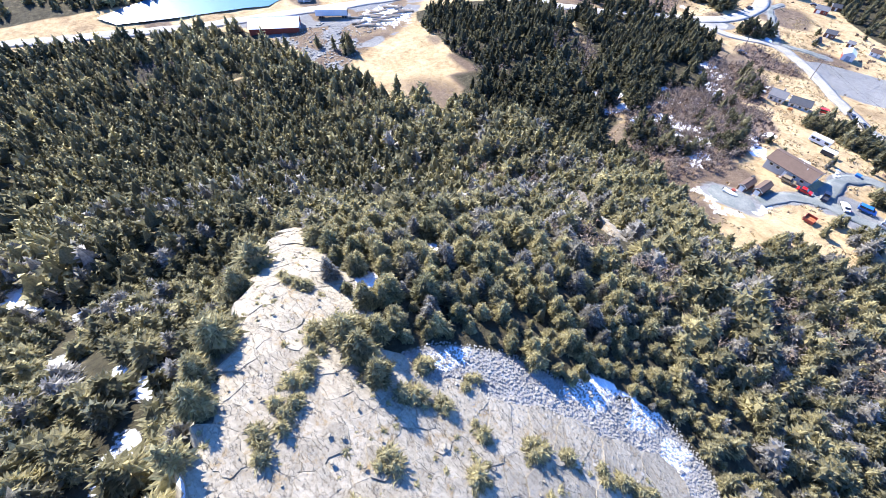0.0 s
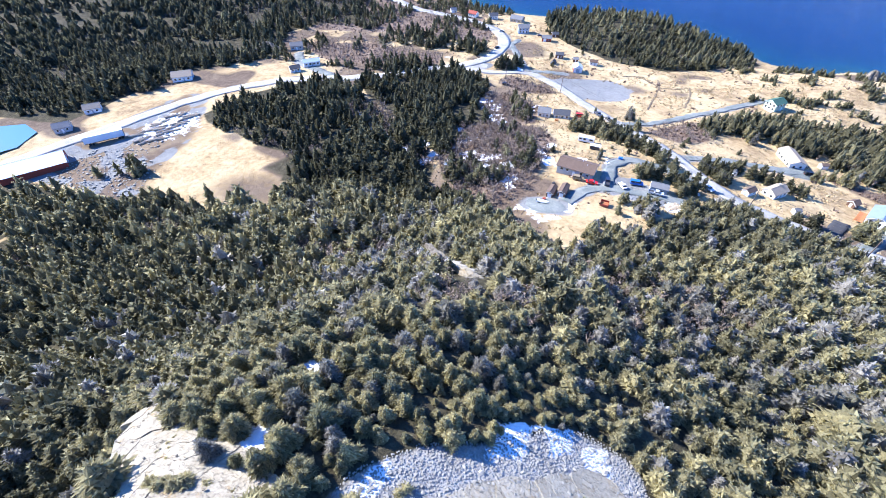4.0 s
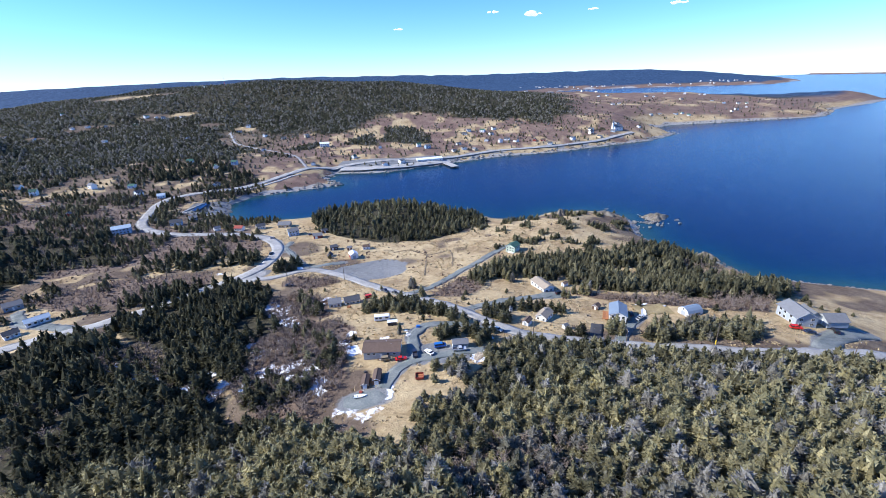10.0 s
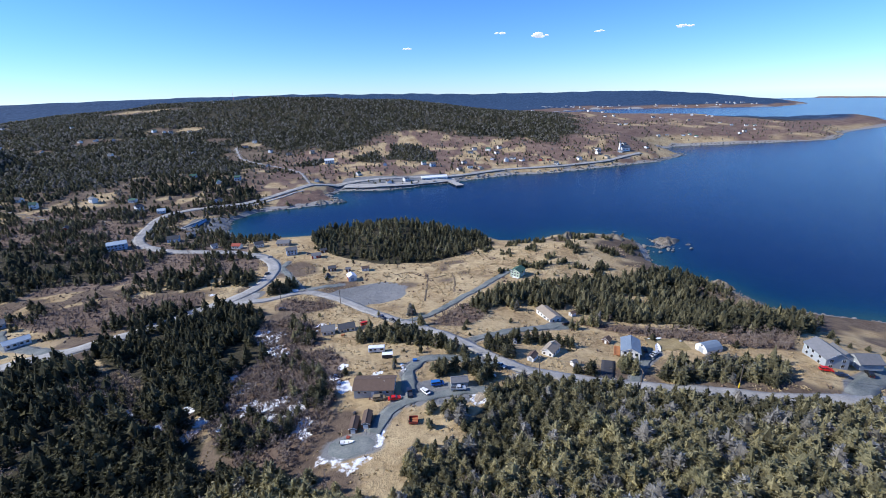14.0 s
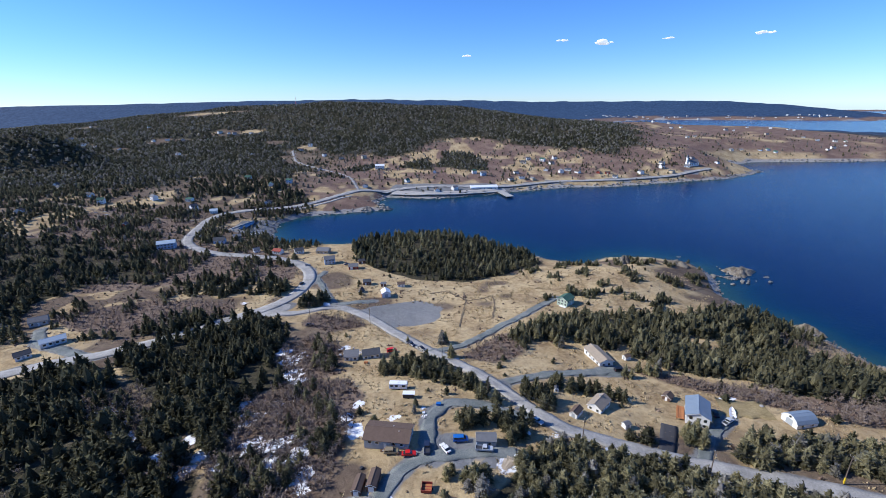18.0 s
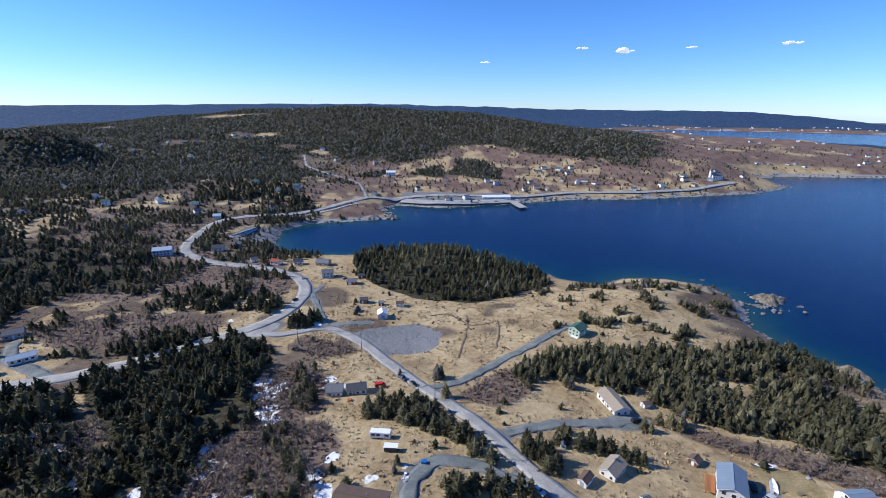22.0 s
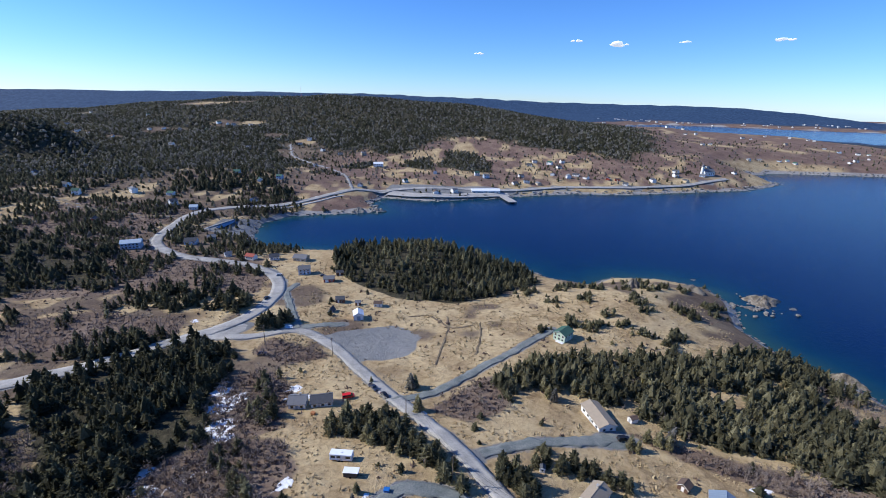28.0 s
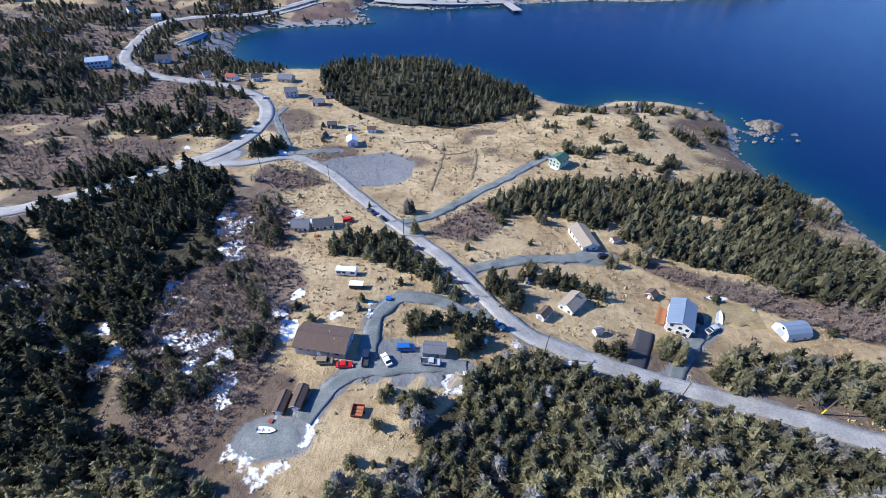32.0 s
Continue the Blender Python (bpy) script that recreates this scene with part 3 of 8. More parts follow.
stony = np.maximum(np.maximum(smooth(2.6, -1.6, roads), slip_beach), smooth(-4, 2, within(WORK_YARD, GX, GY)) * smooth(0.38, 0.62, value_noise(GX, GY, 9) * 0.6 + value_noise(GX, GY, 4) * 0.4))
heath = np.maximum(heath, 0.7 * smooth(-3, 2, within(WORK_YARD, GX, GY)))
stony = np.maximum(stony, 0.85 * smooth(-2, 2, within([(-9, 79.5), (2, 77), (14, 78), (18, 83), (16, 86), (6, 86), (-5, 84)], GX, GY)) * smooth(0.3, 0.5, value_noise(GX, GY, 3)))
stony = np.maximum(stony, smooth(-3, 3, within(LOT, GX, GY) + 4 * (value_noise(GX, GY, 7) - 0.5)))
stony = np.maximum(stony, smooth(-6, 2, within([(-66, 538), (10, 533), (78, 556), (100, 568), (60, 575), (-60, 560)], GX, GY)))
snow = 0.30 * smooth(-4, 3, woods) * (1 - far_off) * smooth(200, 120, GY)
for cx, cy, r, amount in ((-21, 59.5, 4, 0.58), (-28, 64, 3, 0.6), (-23.3, 62.1, 1.8, 0.78), (-18.3, 60.7, 1.8, 0.78), (-16.6, 62, 1.6, 0.74), (-14.3, 65.2, 1.6, 0.72), (-12.5, 68.7, 1.4, 0.7), (14, 77.7, 2, 0.78), (20.3, 98.9, 1.6, 0.75), (21.6, 91.9, 1.6, 0.75), (-14.5, 98.3, 1.6, 0.78), (-6.3, 103.8, 1.4, 0.78), (6, 58, 3, 0.76), (17, 61, 3, 0.74), (12, 66, 2, 0.72), (30, 68, 4, 0.66), (45, 74, 3, 0.66), (-90, 97, 6, 0.74), (-108, 113, 6, 0.74), (-120, 121, 5, 0.7), (-99, 105, 5, 0.74), (-83, 83, 5, 0.7), (-46, 91, 4, 0.74), (-38, 87, 4, 0.74), (-35, 79, 4, 0.76), (-61, 98, 4, 0.74), (-59, 104, 5, 0.7), (-66, 108, 4, 0.68), (-68, 102, 4, 0.66), (-59, 141, 4, 0.95), (-54, 131, 4, 0.9), (-56, 147, 3.5, 0.82), (-64, 150, 3.5, 0.88), (-50, 125, 3, 0.82), (-67, 156, 3, 0.78), (-41, 93, 3, 0.7), (-52, 92, 5, 0.64), (-15.4, 98.2, 2, 0.75), (-25, 95, 2.2, 0.95), (-25.7, 106, 2, 0.9), (-28, 175, 2, 0.75), (-40, 153, 3, 0.8), (-61, 204, 2, 0.9), (-5.7, 98.7, 2, 0.7), (4.4, 138, 2.5, 0.66),
                          (-68, -57, 2.4, 0.72), (-57, -59, 2.6, 0.72), (-57, -62, 2, 0.7), (-42, -51, 2.8, 0.76), (-47, -54, 2, 0.7), (-36, -54, 2, 0.78), (-33.6, -55.5, 2, 0.78), (-41, -45.5, 1.8, 0.72), (-25, -50, 2.5, 0.9), (-80, -65, 6, 0.8), (-11.5, -17, 2, 1.0), (-7, -14.2, 1.8, 1.0), (-2.4, -14.5, 2, 0.95), (-22, -28, 2, 0.8), (-13, -19, 1.6, 0.95), (-34.5, -28.3, 1.5, 0.85), (-36, -18, 2, 0.8),
                          (-190, 84, 16, 0.7), (-34, 147, 3, 0.7), (15, 80, 3.5, 0.8), (-60, 200, 3, 0.9), (30, 91, 3, 0.6), (75, 76, 4, 0.6), (50, 82, 4, 0.5), (-52, 110, 9, 0.5), (-160, 36, 12, 0.5)):
    snow = np.maximum(snow, amount * np.exp(-0.5 * ((GX - cx) ** 2 + (GY - cy) ** 2) / r ** 2))
for cx, cy in ((39.5, 90.2), (42, 87.6), (45.8, 85.0), (52, 81.8), (56, 80.4), (62.5, 78.4), (87.5, 114.2), (90.2, 114), (92.5, 113.4), (-12.7, 68.6), (-13.5, 70), (13.3, 78.3), (15.2, 79), (-14, 98.6), (-26.4, 94.6), (-26.8, 97), (-26.9, 107)):
    snow = np.maximum(snow, 0.84 * np.exp(-0.5 * ((GX - cx) ** 2 + (GY - cy) ** 2) / 1.35 ** 2))
for cx, cy in OLD_SNOW:
    drift = np.hypot((GX - cx) * 0.8 + (GY - cy) * 0.5, (GY - cy) * 0.75 - (GX - cx) * 0.3)
    snow = np.maximum(snow, 0.74 * np.exp(-0.5 * (drift / 2.6) ** 2))

ground_mat, nodes, links, out = nodes_of("ground_cover")
co = nodes.new("ShaderNodeTexCoord").outputs["Object"]
coarse = noise_node(nodes, links, co, 0.055, 6.0, 0.65)
medium = noise_node(nodes, links, co, 0.42, 7.0, 0.72)
fine = noise_node(nodes, links, co, 2.4, 4.0, 0.7)


def field(key, lo, hi, wobble=0.5, by=medium):
    """A surface field with a broken edge."""
    a = nodes.new("ShaderNodeAttribute")
    a.attribute_name = key
    add = nodes.new("ShaderNodeMath")
    add.operation = "MULTIPLY_ADD"
    add.inputs[1].default_value = wobble
    links.new(by.outputs["Fac"], add.inputs[0])
    links.new(a.outputs["Fac"], add.inputs[2])
    mr = nodes.new("ShaderNodeMapRange")
    mr.inputs["From Min"].default_value, mr.inputs["From Max"].default_value = lo + wobble * 0.5, hi + wobble * 0.5
    links.new(add.outputs[0], mr.inputs["Value"])
    return mr.outputs[0]


def blend(fac, a, b):
    mx = nodes.new("ShaderNodeMix")
    mx.data_type = "RGBA"
    links.new(fac, mx.inputs["Factor"])
    links.new(a, mx.inputs["A"])
    links.new(b, mx.inputs["B"])
    return mx.outputs["Result"]


def tones(stops, by):
    r = ramp(nodes, stops)
    links.new(by.outputs["Fac"], r.inputs["Fac"])
    return r.outputs["Color"]


grass_c = blend(fine.outputs["Fac"], tones([(0.3, (0.12, 0.085, 0.05)), (0.42, (0.27, 0.20, 0.112)), (0.55, (0.45, 0.345, 0.20)), (0.66, (0.53, 0.42, 0.255)), (0.78, (0.24, 0.19, 0.095))], medium), tones([(0.36, (0.20, 0.135, 0.075)), (0.47, (0.37, 0.275, 0.15)), (0.6, (0.53, 0.42, 0.245))], coarse))
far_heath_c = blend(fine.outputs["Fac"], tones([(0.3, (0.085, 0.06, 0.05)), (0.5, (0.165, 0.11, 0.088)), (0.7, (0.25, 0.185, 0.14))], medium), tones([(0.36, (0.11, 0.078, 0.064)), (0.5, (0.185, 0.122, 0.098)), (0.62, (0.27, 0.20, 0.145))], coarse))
heath_c = blend(fine.outputs["Fac"], tones([(0.3, (0.045, 0.036, 0.029)), (0.5, (0.118, 0.087, 0.065)), (0.68, (0.20, 0.157, 0.115))], medium), tones([(0.35, (0.095, 0.07, 0.053)), (0.5, (0.16, 0.12, 0.088)), (0.65, (0.25, 0.20, 0.14))], coarse))
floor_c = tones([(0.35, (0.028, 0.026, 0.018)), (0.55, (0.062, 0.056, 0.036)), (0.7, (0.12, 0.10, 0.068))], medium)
rock_c = blend(fine.outputs["Fac"], tones([(0.32, (0.11, 0.10, 0.085)), (0.5, (0.30, 0.29, 0.275)), (0.7, (0.42, 0.41, 0.39))], medium), tones([(0.3, (0.20, 0.19, 0.175)), (0.7, (0.40, 0.39, 0.37))], fine))
gravel_c = blend(fine.outputs["Fac"], tones([(0.3, (0.13, 0.13, 0.13)), (0.55, (0.20, 0.205, 0.205)), (0.75, (0.27, 0.26, 0.24))], medium), tones([(0.3, (0.15, 0.16, 0.165)), (0.7, (0.26, 0.265, 0.265))], coarse))
snow_c = tones([(0.3, (0.70, 0.73, 0.78)), (0.7, (0.85, 0.86, 0.88))], medium)
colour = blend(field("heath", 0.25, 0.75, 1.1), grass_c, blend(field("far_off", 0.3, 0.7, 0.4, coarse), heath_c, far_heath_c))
thicket_c = blend(fine.outputs["Fac"], tones([(0.3, (0.095, 0.068, 0.05)), (0.5, (0.18, 0.132, 0.10)), (0.7, (0.26, 0.205, 0.16))], medium), tones([(0.4, (0.135, 0.095, 0.07)), (0.6, (0.225, 0.17, 0.13))], coarse))
colour = blend(field("thicket", 0.3, 0.7, 0.7), colour, thicket_c)
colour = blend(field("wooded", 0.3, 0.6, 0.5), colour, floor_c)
# blue haze of distance, painted into the far ridges' base colour
ridge_haze_c = tones([(0.38, (0.016, 0.036, 0.080)), (0.5, (0.030, 0.060, 0.115)), (0.62, (0.055, 0.094, 0.155))], coarse)
colour = blend(field("ridge", 0.3, 0.7, 0.3, coarse), colour, ridge_haze_c)
colour = blend(field("rock", 0.4, 0.6, 0.4), colour, rock_c)
colour = blend(field("stony", 0.38, 0.62, 0.7), colour, gravel_c)
colour = blend(field("snow", 0.52, 0.6, 0.9), colour, snow_c)
links.new(colour, out.inputs["Base Color"])
out.inputs["Roughness"].default_value = 0.95
out.inputs["Specular IOR Level"].default_value = 0.1
relief = nodes.new("ShaderNodeBump")
relief.inputs["Strength"].default_value, relief.inputs["Distance"].default_value = 0.9, 0.9
links.new(medium.outputs["Fac"], relief.inputs["Height"])
relief_b = nodes.new("ShaderNodeBump")
relief_b.inputs["Strength"].default_value, relief_b.inputs["Distance"].default_value = 0.6, 0.12
links.new(fine.outputs["Fac"], relief_b.inputs["Height"])
links.new(relief.outputs[0], relief_b.inputs["Normal"])
links.new(relief_b.outputs[0], out.inputs["Normal"])
# the ridge field marks land beyond about 1500 m for the painted haze
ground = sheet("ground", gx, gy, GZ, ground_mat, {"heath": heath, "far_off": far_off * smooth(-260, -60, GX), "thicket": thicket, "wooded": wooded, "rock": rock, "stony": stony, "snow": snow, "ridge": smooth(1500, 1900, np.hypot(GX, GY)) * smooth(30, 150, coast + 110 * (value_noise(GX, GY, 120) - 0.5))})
tagged(ground, "dry tan grass, brown heath, bare rock and old snow", "ground", kind="structure")

# the sea: deep blue, greener over the shallows
sea_mat, nodes, links, out = nodes_of("sea_water")
co = nodes.new("ShaderNodeTexCoord").outputs["Object"]
shallow = nodes.new("ShaderNodeAttribute")
shallow.attribute_name = "shallow"
patchy = noise_node(nodes, links, co, 0.02, 3.0)
mult = nodes.new("ShaderNodeMath")
mult.operation = "MULTIPLY"
links.new(shallow.outputs["Fac"], mult.inputs[0])
links.new(patchy.outputs["Fac"], mult.inputs[1])
depth = ramp(nodes, [(0.0, (0.0005, 0.011, 0.060)), (0.22, (0.002, 0.028, 0.066)), (0.5, (0.014, 0.052, 0.062))])
links.new(mult.outputs[0], depth.inputs["Fac"])
links.new(depth.outputs["Color"], out.inputs["Base Color"])
out.inputs["Roughness"].default_value = 0.18
out.inputs["IOR"].default_value, out.inputs["Specular IOR Level"].default_value = 1.33, 0.13
ripple = noise_node(nodes, links, co, 0.35, 5.0, 0.7)
waves = nodes.new("ShaderNodeBump")
waves.inputs["Strength"].default_value, waves.inputs["Distance"].default_value = 0.5, 0.35
links.new(ripple.outputs["Fac"], waves.inputs["Height"])
links.new(waves.outputs[0], out.inputs["Normal"])
sx, sy = spaced(-240, 300, -4950, 4950, 10.0, 1.1), spaced(100, 620, -4950, 4950, 10.0, 1.1)
SX, SY = np.meshgrid(sx, sy)
sea = sheet("water", sx, sy, 0 * SX, sea_mat, {"shallow": np.exp(np.minimum(coast_distance(SX, SY), 0) / 17)})
tagged(sea, "calm deep blue bay, greener over the shallows", "sea", kind="structure")


def ribbon(name, pts, half, lift, material, label, ragged=0.5):
    """A road surface that lies on the ground."""
    rows = []
    for (x0, y0), (x1, y1) in zip(pts, pts[1:]):
        n = max(2, int(math.hypot(x1 - x0, y1 - y0) / (0.8 if y0 < 240 and abs(x0) < 120 else 2)))
        rows += [(x0 + (x1 - x0) * k / n, y0 + (y1 - y0) * k / n) for k in range(n)]
    rows.append(pts[-1])
    line = np.array(rows)
    for _ in range(30):
        line[1:-1] = (line[:-2] + 2 * line[1:-1] + line[2:]) / 4
    way = np.gradient(line, axis=0)
    side = np.stack([way[:, 1], -way[:, 0]], -1) / np.hypot(*way.T)[:, None]
    cols = np.array([-1, -0.5, 0, 0.5, 1.0])
    wob = np.stack([ragged * (value_noise(line[:, 0] + k, line[:, 1], 3.5) - 0.5) + 0.5 * ragged * (value_noise(line[:, 0] - k, line[:, 1] + 9, 1.1) - 0.5) for k in (0, 50)], -1)
    wob = np.stack([wob[:, 0], 0 * wob[:, 0], 0 * wob[:, 0], 0 * wob[:, 0], wob[:, 1]], -1)
    P = line[:, None] + side[:, None] * (cols[None, :, None] * (half + wob[:, :, None]))
    z = np.max([height(P[..., 0] + dx, P[..., 1] + dy) for dx, dy in ((0, 0), (1, 0), (-1, 0), (0, 1), (0, -1))], 0) + lift
    z = np.maximum(z, z[:, 2:3] - 0.15)
    n = len(line)
    idx = np.arange(n * 7).reshape(n, 7)
    low = np.concatenate([P[:, :1], P, P[:, -1:]], 1)
    zz = np.concatenate([z[:, :1] - 0.6, z, z[:, -1:] - 0.6], 1)
    faces = np.stack([idx[:-1, :-1], idx[1:, :-1], idx[1:, 1:], idx[:-1, 1:]], -1).reshape(-1, 4)[:, ::-1]
    ob = link(name, np.concatenate([low, zz[..., None]], -1).reshape(-1, 3).tolist(), faces.tolist(), material, smooth_faces=True)
    return tagged(ob, label, "road", kind="structure")


asphalt = surface("asphalt", [(0.32, (0.19, 0.185, 0.172)), (0.5, (0.30, 0.295, 0.28)), (0.66, (0.42, 0.405, 0.375))], 0.16, 0.9, 0.05, 2.2)
gravel = surface("drive_gravel", [(0.34, (0.085, 0.102, 0.10)), (0.5, (0.15, 0.168, 0.163)), (0.64, (0.235, 0.245, 0.228))], 0.22, 0.95, 0.15, 3.0)
blacktop = surface("blacktop", [(0.3, (0.035, 0.035, 0.04)), (0.7, (0.06, 0.06, 0.065))], 0.3, 0.9, 0.05, 4.0)
for key, (pts, half) in ROADS.items():
    if key != "lane_west":
        ribbon(key, pts, half, 0.14 if key != "road_east" else 0.17, asphalt, "worn pale grey asphalt road with dusty edges")
for key, (pts, half) in DRIVES.items():
    ribbon(key, pts, half, 0.10, gravel, "blue-grey crushed stone drive", 1.5)
trodden = surface("trodden_earth", [(0.35, (0.10, 0.075, 0.05)), (0.5, (0.17, 0.13, 0.085)), (0.65, (0.27, 0.21, 0.13))], 0.5, 0.95, 0.1, 3.0)
for pts in ([(11, 218), (11.7, 203.5), (9, 187), (6.6, 171)], [(26, 210.5), (26, 199), (22.6, 179)], [(-7.4, 217), (1.2, 221), (13.6, 203), (23, 208)]):
    ribbon("footpath", pts, 0.42, 0.06, trodden, "narrow trodden path through dead grass", 0.6)
lawn = surface("worn_lawn", [(0.35, (0.17, 0.13, 0.062)), (0.5, (0.26, 0.205, 0.105)), (0.65, (0.34, 0.275, 0.15))], 0.18, 0.95, 0.1, 2.0)
ribbon("lawn", [(84.5, 108.5), (88, 107.5), (92, 106.8), (97.5, 106)], 4.6, 0.05, lawn, "worn brownish lawn behind the white house", 2.4)
ribbon("lane_west", ROADS["lane_west"][0], 1.3, 0.1, trodden, "narrow earth lane through scrub", 1.2)
ribbon("drive_paved", [(63.8, 99.3), (60, 92.5), (56.5, 86.5)], 2.1, 0.12, blacktop, "fresh black asphalt driveway")
for key, (cx, cy, a, b, turn) in PADS.items():
    if key == "gravel_yard":
        continue
    ring, faces = [(cx, cy)], []
    for k in range(1, 5):
        for s in range(40):
            w = 2 * math.pi * s / 40
            r = k / 4 * (1 + 0.04 * math.sin(3 * w) + 0.03 * math.sin(7 * w + 1))
            u, v = a * r * math.cos(w), b * r * math.sin(w)
            ring.append((cx + u * math.cos(radians(turn)) - v * math.sin(radians(turn)), cy + u * math.sin(radians(turn)) + v * math.cos(radians(turn))))
    faces += [(0, 1 + s, 1 + (s + 1) % 40) for s in range(40)]
    for k in range(3):
        faces += [(1 + k * 40 + s, 1 + (k + 1) * 40 + s, 1 + (k + 1) * 40 + (s + 1) % 40, 1 + k * 40 + (s + 1) % 40) for s in range(40)]
    zs = [max(ground_z(x + dx, y + dy) for dx, dy in ((0, 0), (1, 0), (-1, 0), (0, 1), (0, -1))) + 0.08 - (0.5 if n > 120 else 0) for n, (x, y) in enumerate(ring)]
    tagged(link(key, [(x, y, z) for (x, y), z in zip(ring, zs)], faces, asphalt if key == "road_apron" else gravel, smooth_faces=True), "broad worn asphalt where two roads meet" if key == "road_apron" else "level patch of blue-grey crushed stone", "road" if key == "road_apron" else "gravel", kind="structure")
pond_line = [(-243, 38), (-238, 48), (-243, 60), (-255, 63), (-275, 50), (-285, 15), (-275, -20), (-262, -15), (-252, 10)]
pond_water, _, _, pond_out = nodes_of("pond_water")
pond_out.inputs["Base Color"].default_value, pond_out.inputs["Roughness"].default_value = (0.06, 0.16, 0.24, 1), 0.25
tagged(link("pond", [(x, y, 8.75) for x, y in pond_line], [tuple(range(len(pond_line)))], pond_water), "still pale blue roadside pond", "pond", kind="structure")

# ---- trees and shrubs ----
def foliage(name, single):
    m, nodes, links, out = nodes_of(name)
    if single:
        lot = nodes.new("ShaderNodeMapRange")
        lot.inputs["To Min"].default_value, lot.inputs["To Max"].default_value = 0.5, 0.94
        links.new(nodes.new("ShaderNodeObjectInfo").outputs["Random"], lot.inputs["Value"])
        tone = lot.outputs[0]
    else:
        a = nodes.new("ShaderNodeAttribute")
        a.attribute_name = "tone"
        tone = a.outputs["Fac"]
    co = nodes.new("ShaderNodeTexCoord").outputs["Object"]
    fleck = noise_node(nodes, links, co, 3.0, 3.0, 0.7)
    base = ramp(nodes, [(0.0, (0.044, 0.046, 0.029)), (0.25, (0.098, 0.094, 0.056)), (0.55, (0.205, 0.19, 0.112)), (0.8, (0.305, 0.275, 0.155)), (0.87, (0.13, 0.132, 0.08)), (0.90, (0.165, 0.158, 0.135)), (1.0, (0.29, 0.278, 0.255))])
    links.new(tone, base.inputs["Fac"])
    isl = nodes.new("ShaderNodeNewGeometry").outputs["Random Per Island"]
    v = nodes.new("ShaderNodeMapRange")
    v.inputs["To Min"].default_value, v.inputs["To Max"].default_value = 0.62, 1.65
    links.new(isl, v.inputs["Value"])
    f = nodes.new("ShaderNodeMapRange")
    f.inputs["From Min"].default_value, f.inputs["From Max"].default_value = 0.3, 0.7
    f.inputs["To Min"].default_value, f.inputs["To Max"].default_value = 0.6, 1.35
    links.new(fleck.outputs["Fac"], f.inputs["Value"])
    mul = nodes.new("ShaderNodeMath")
    mul.operation = "MULTIPLY"
    links.new(v.outputs[0], mul.inputs[0])
    links.new(f.outputs[0], mul.inputs[1])
    hs = nodes.new("ShaderNodeHueSaturation")
    links.new(base.outputs["Color"], hs.inputs["Color"])
    links.new(mul.outputs[0], hs.inputs["Value"])
    links.new(hs.outputs["Color"], out.inputs["Base Color"])
    out.inputs["Roughness"].default_value, out.inputs["Specular IOR Level"].default_value = 0.85, 0.15
    thin = nodes.new("ShaderNodeBsdfTranslucent")  # needles let some sun through
    glow = nodes.new("ShaderNodeHueSaturation")
    glow.inputs["Value"].default_value = 1.5
    links.new(hs.outputs["Color"], glow.inputs["Color"])
    links.new(glow.outputs["Color"], thin.inputs["Color"])
    both = nodes.new("ShaderNodeMixShader")
    both.inputs["Fac"].default_value = 0.5
    links.new(out.outputs[0], both.inputs[1])
    links.new(thin.outputs[0], both.inputs[2])
    links.new(both.outputs[0], nodes["Material Output"].inputs["Surface"])
    return m


leaf_stuff, leaf_single = foliage("needles", False), foliage("needles_single", True)
bark = surface("bark", shades((0.11, 0.095, 0.08), 0.25), 2.0, 0.95, 0.1)
twig_mat = surface("bare_twigs", [(0.3, (0.125, 0.095, 0.075)), (0.5, (0.205, 0.162, 0.132)), (0.7, (0.30, 0.25, 0.215))], 0.15, 0.9, 0.0, 2.0)
rng = np.random.default_rng(7)


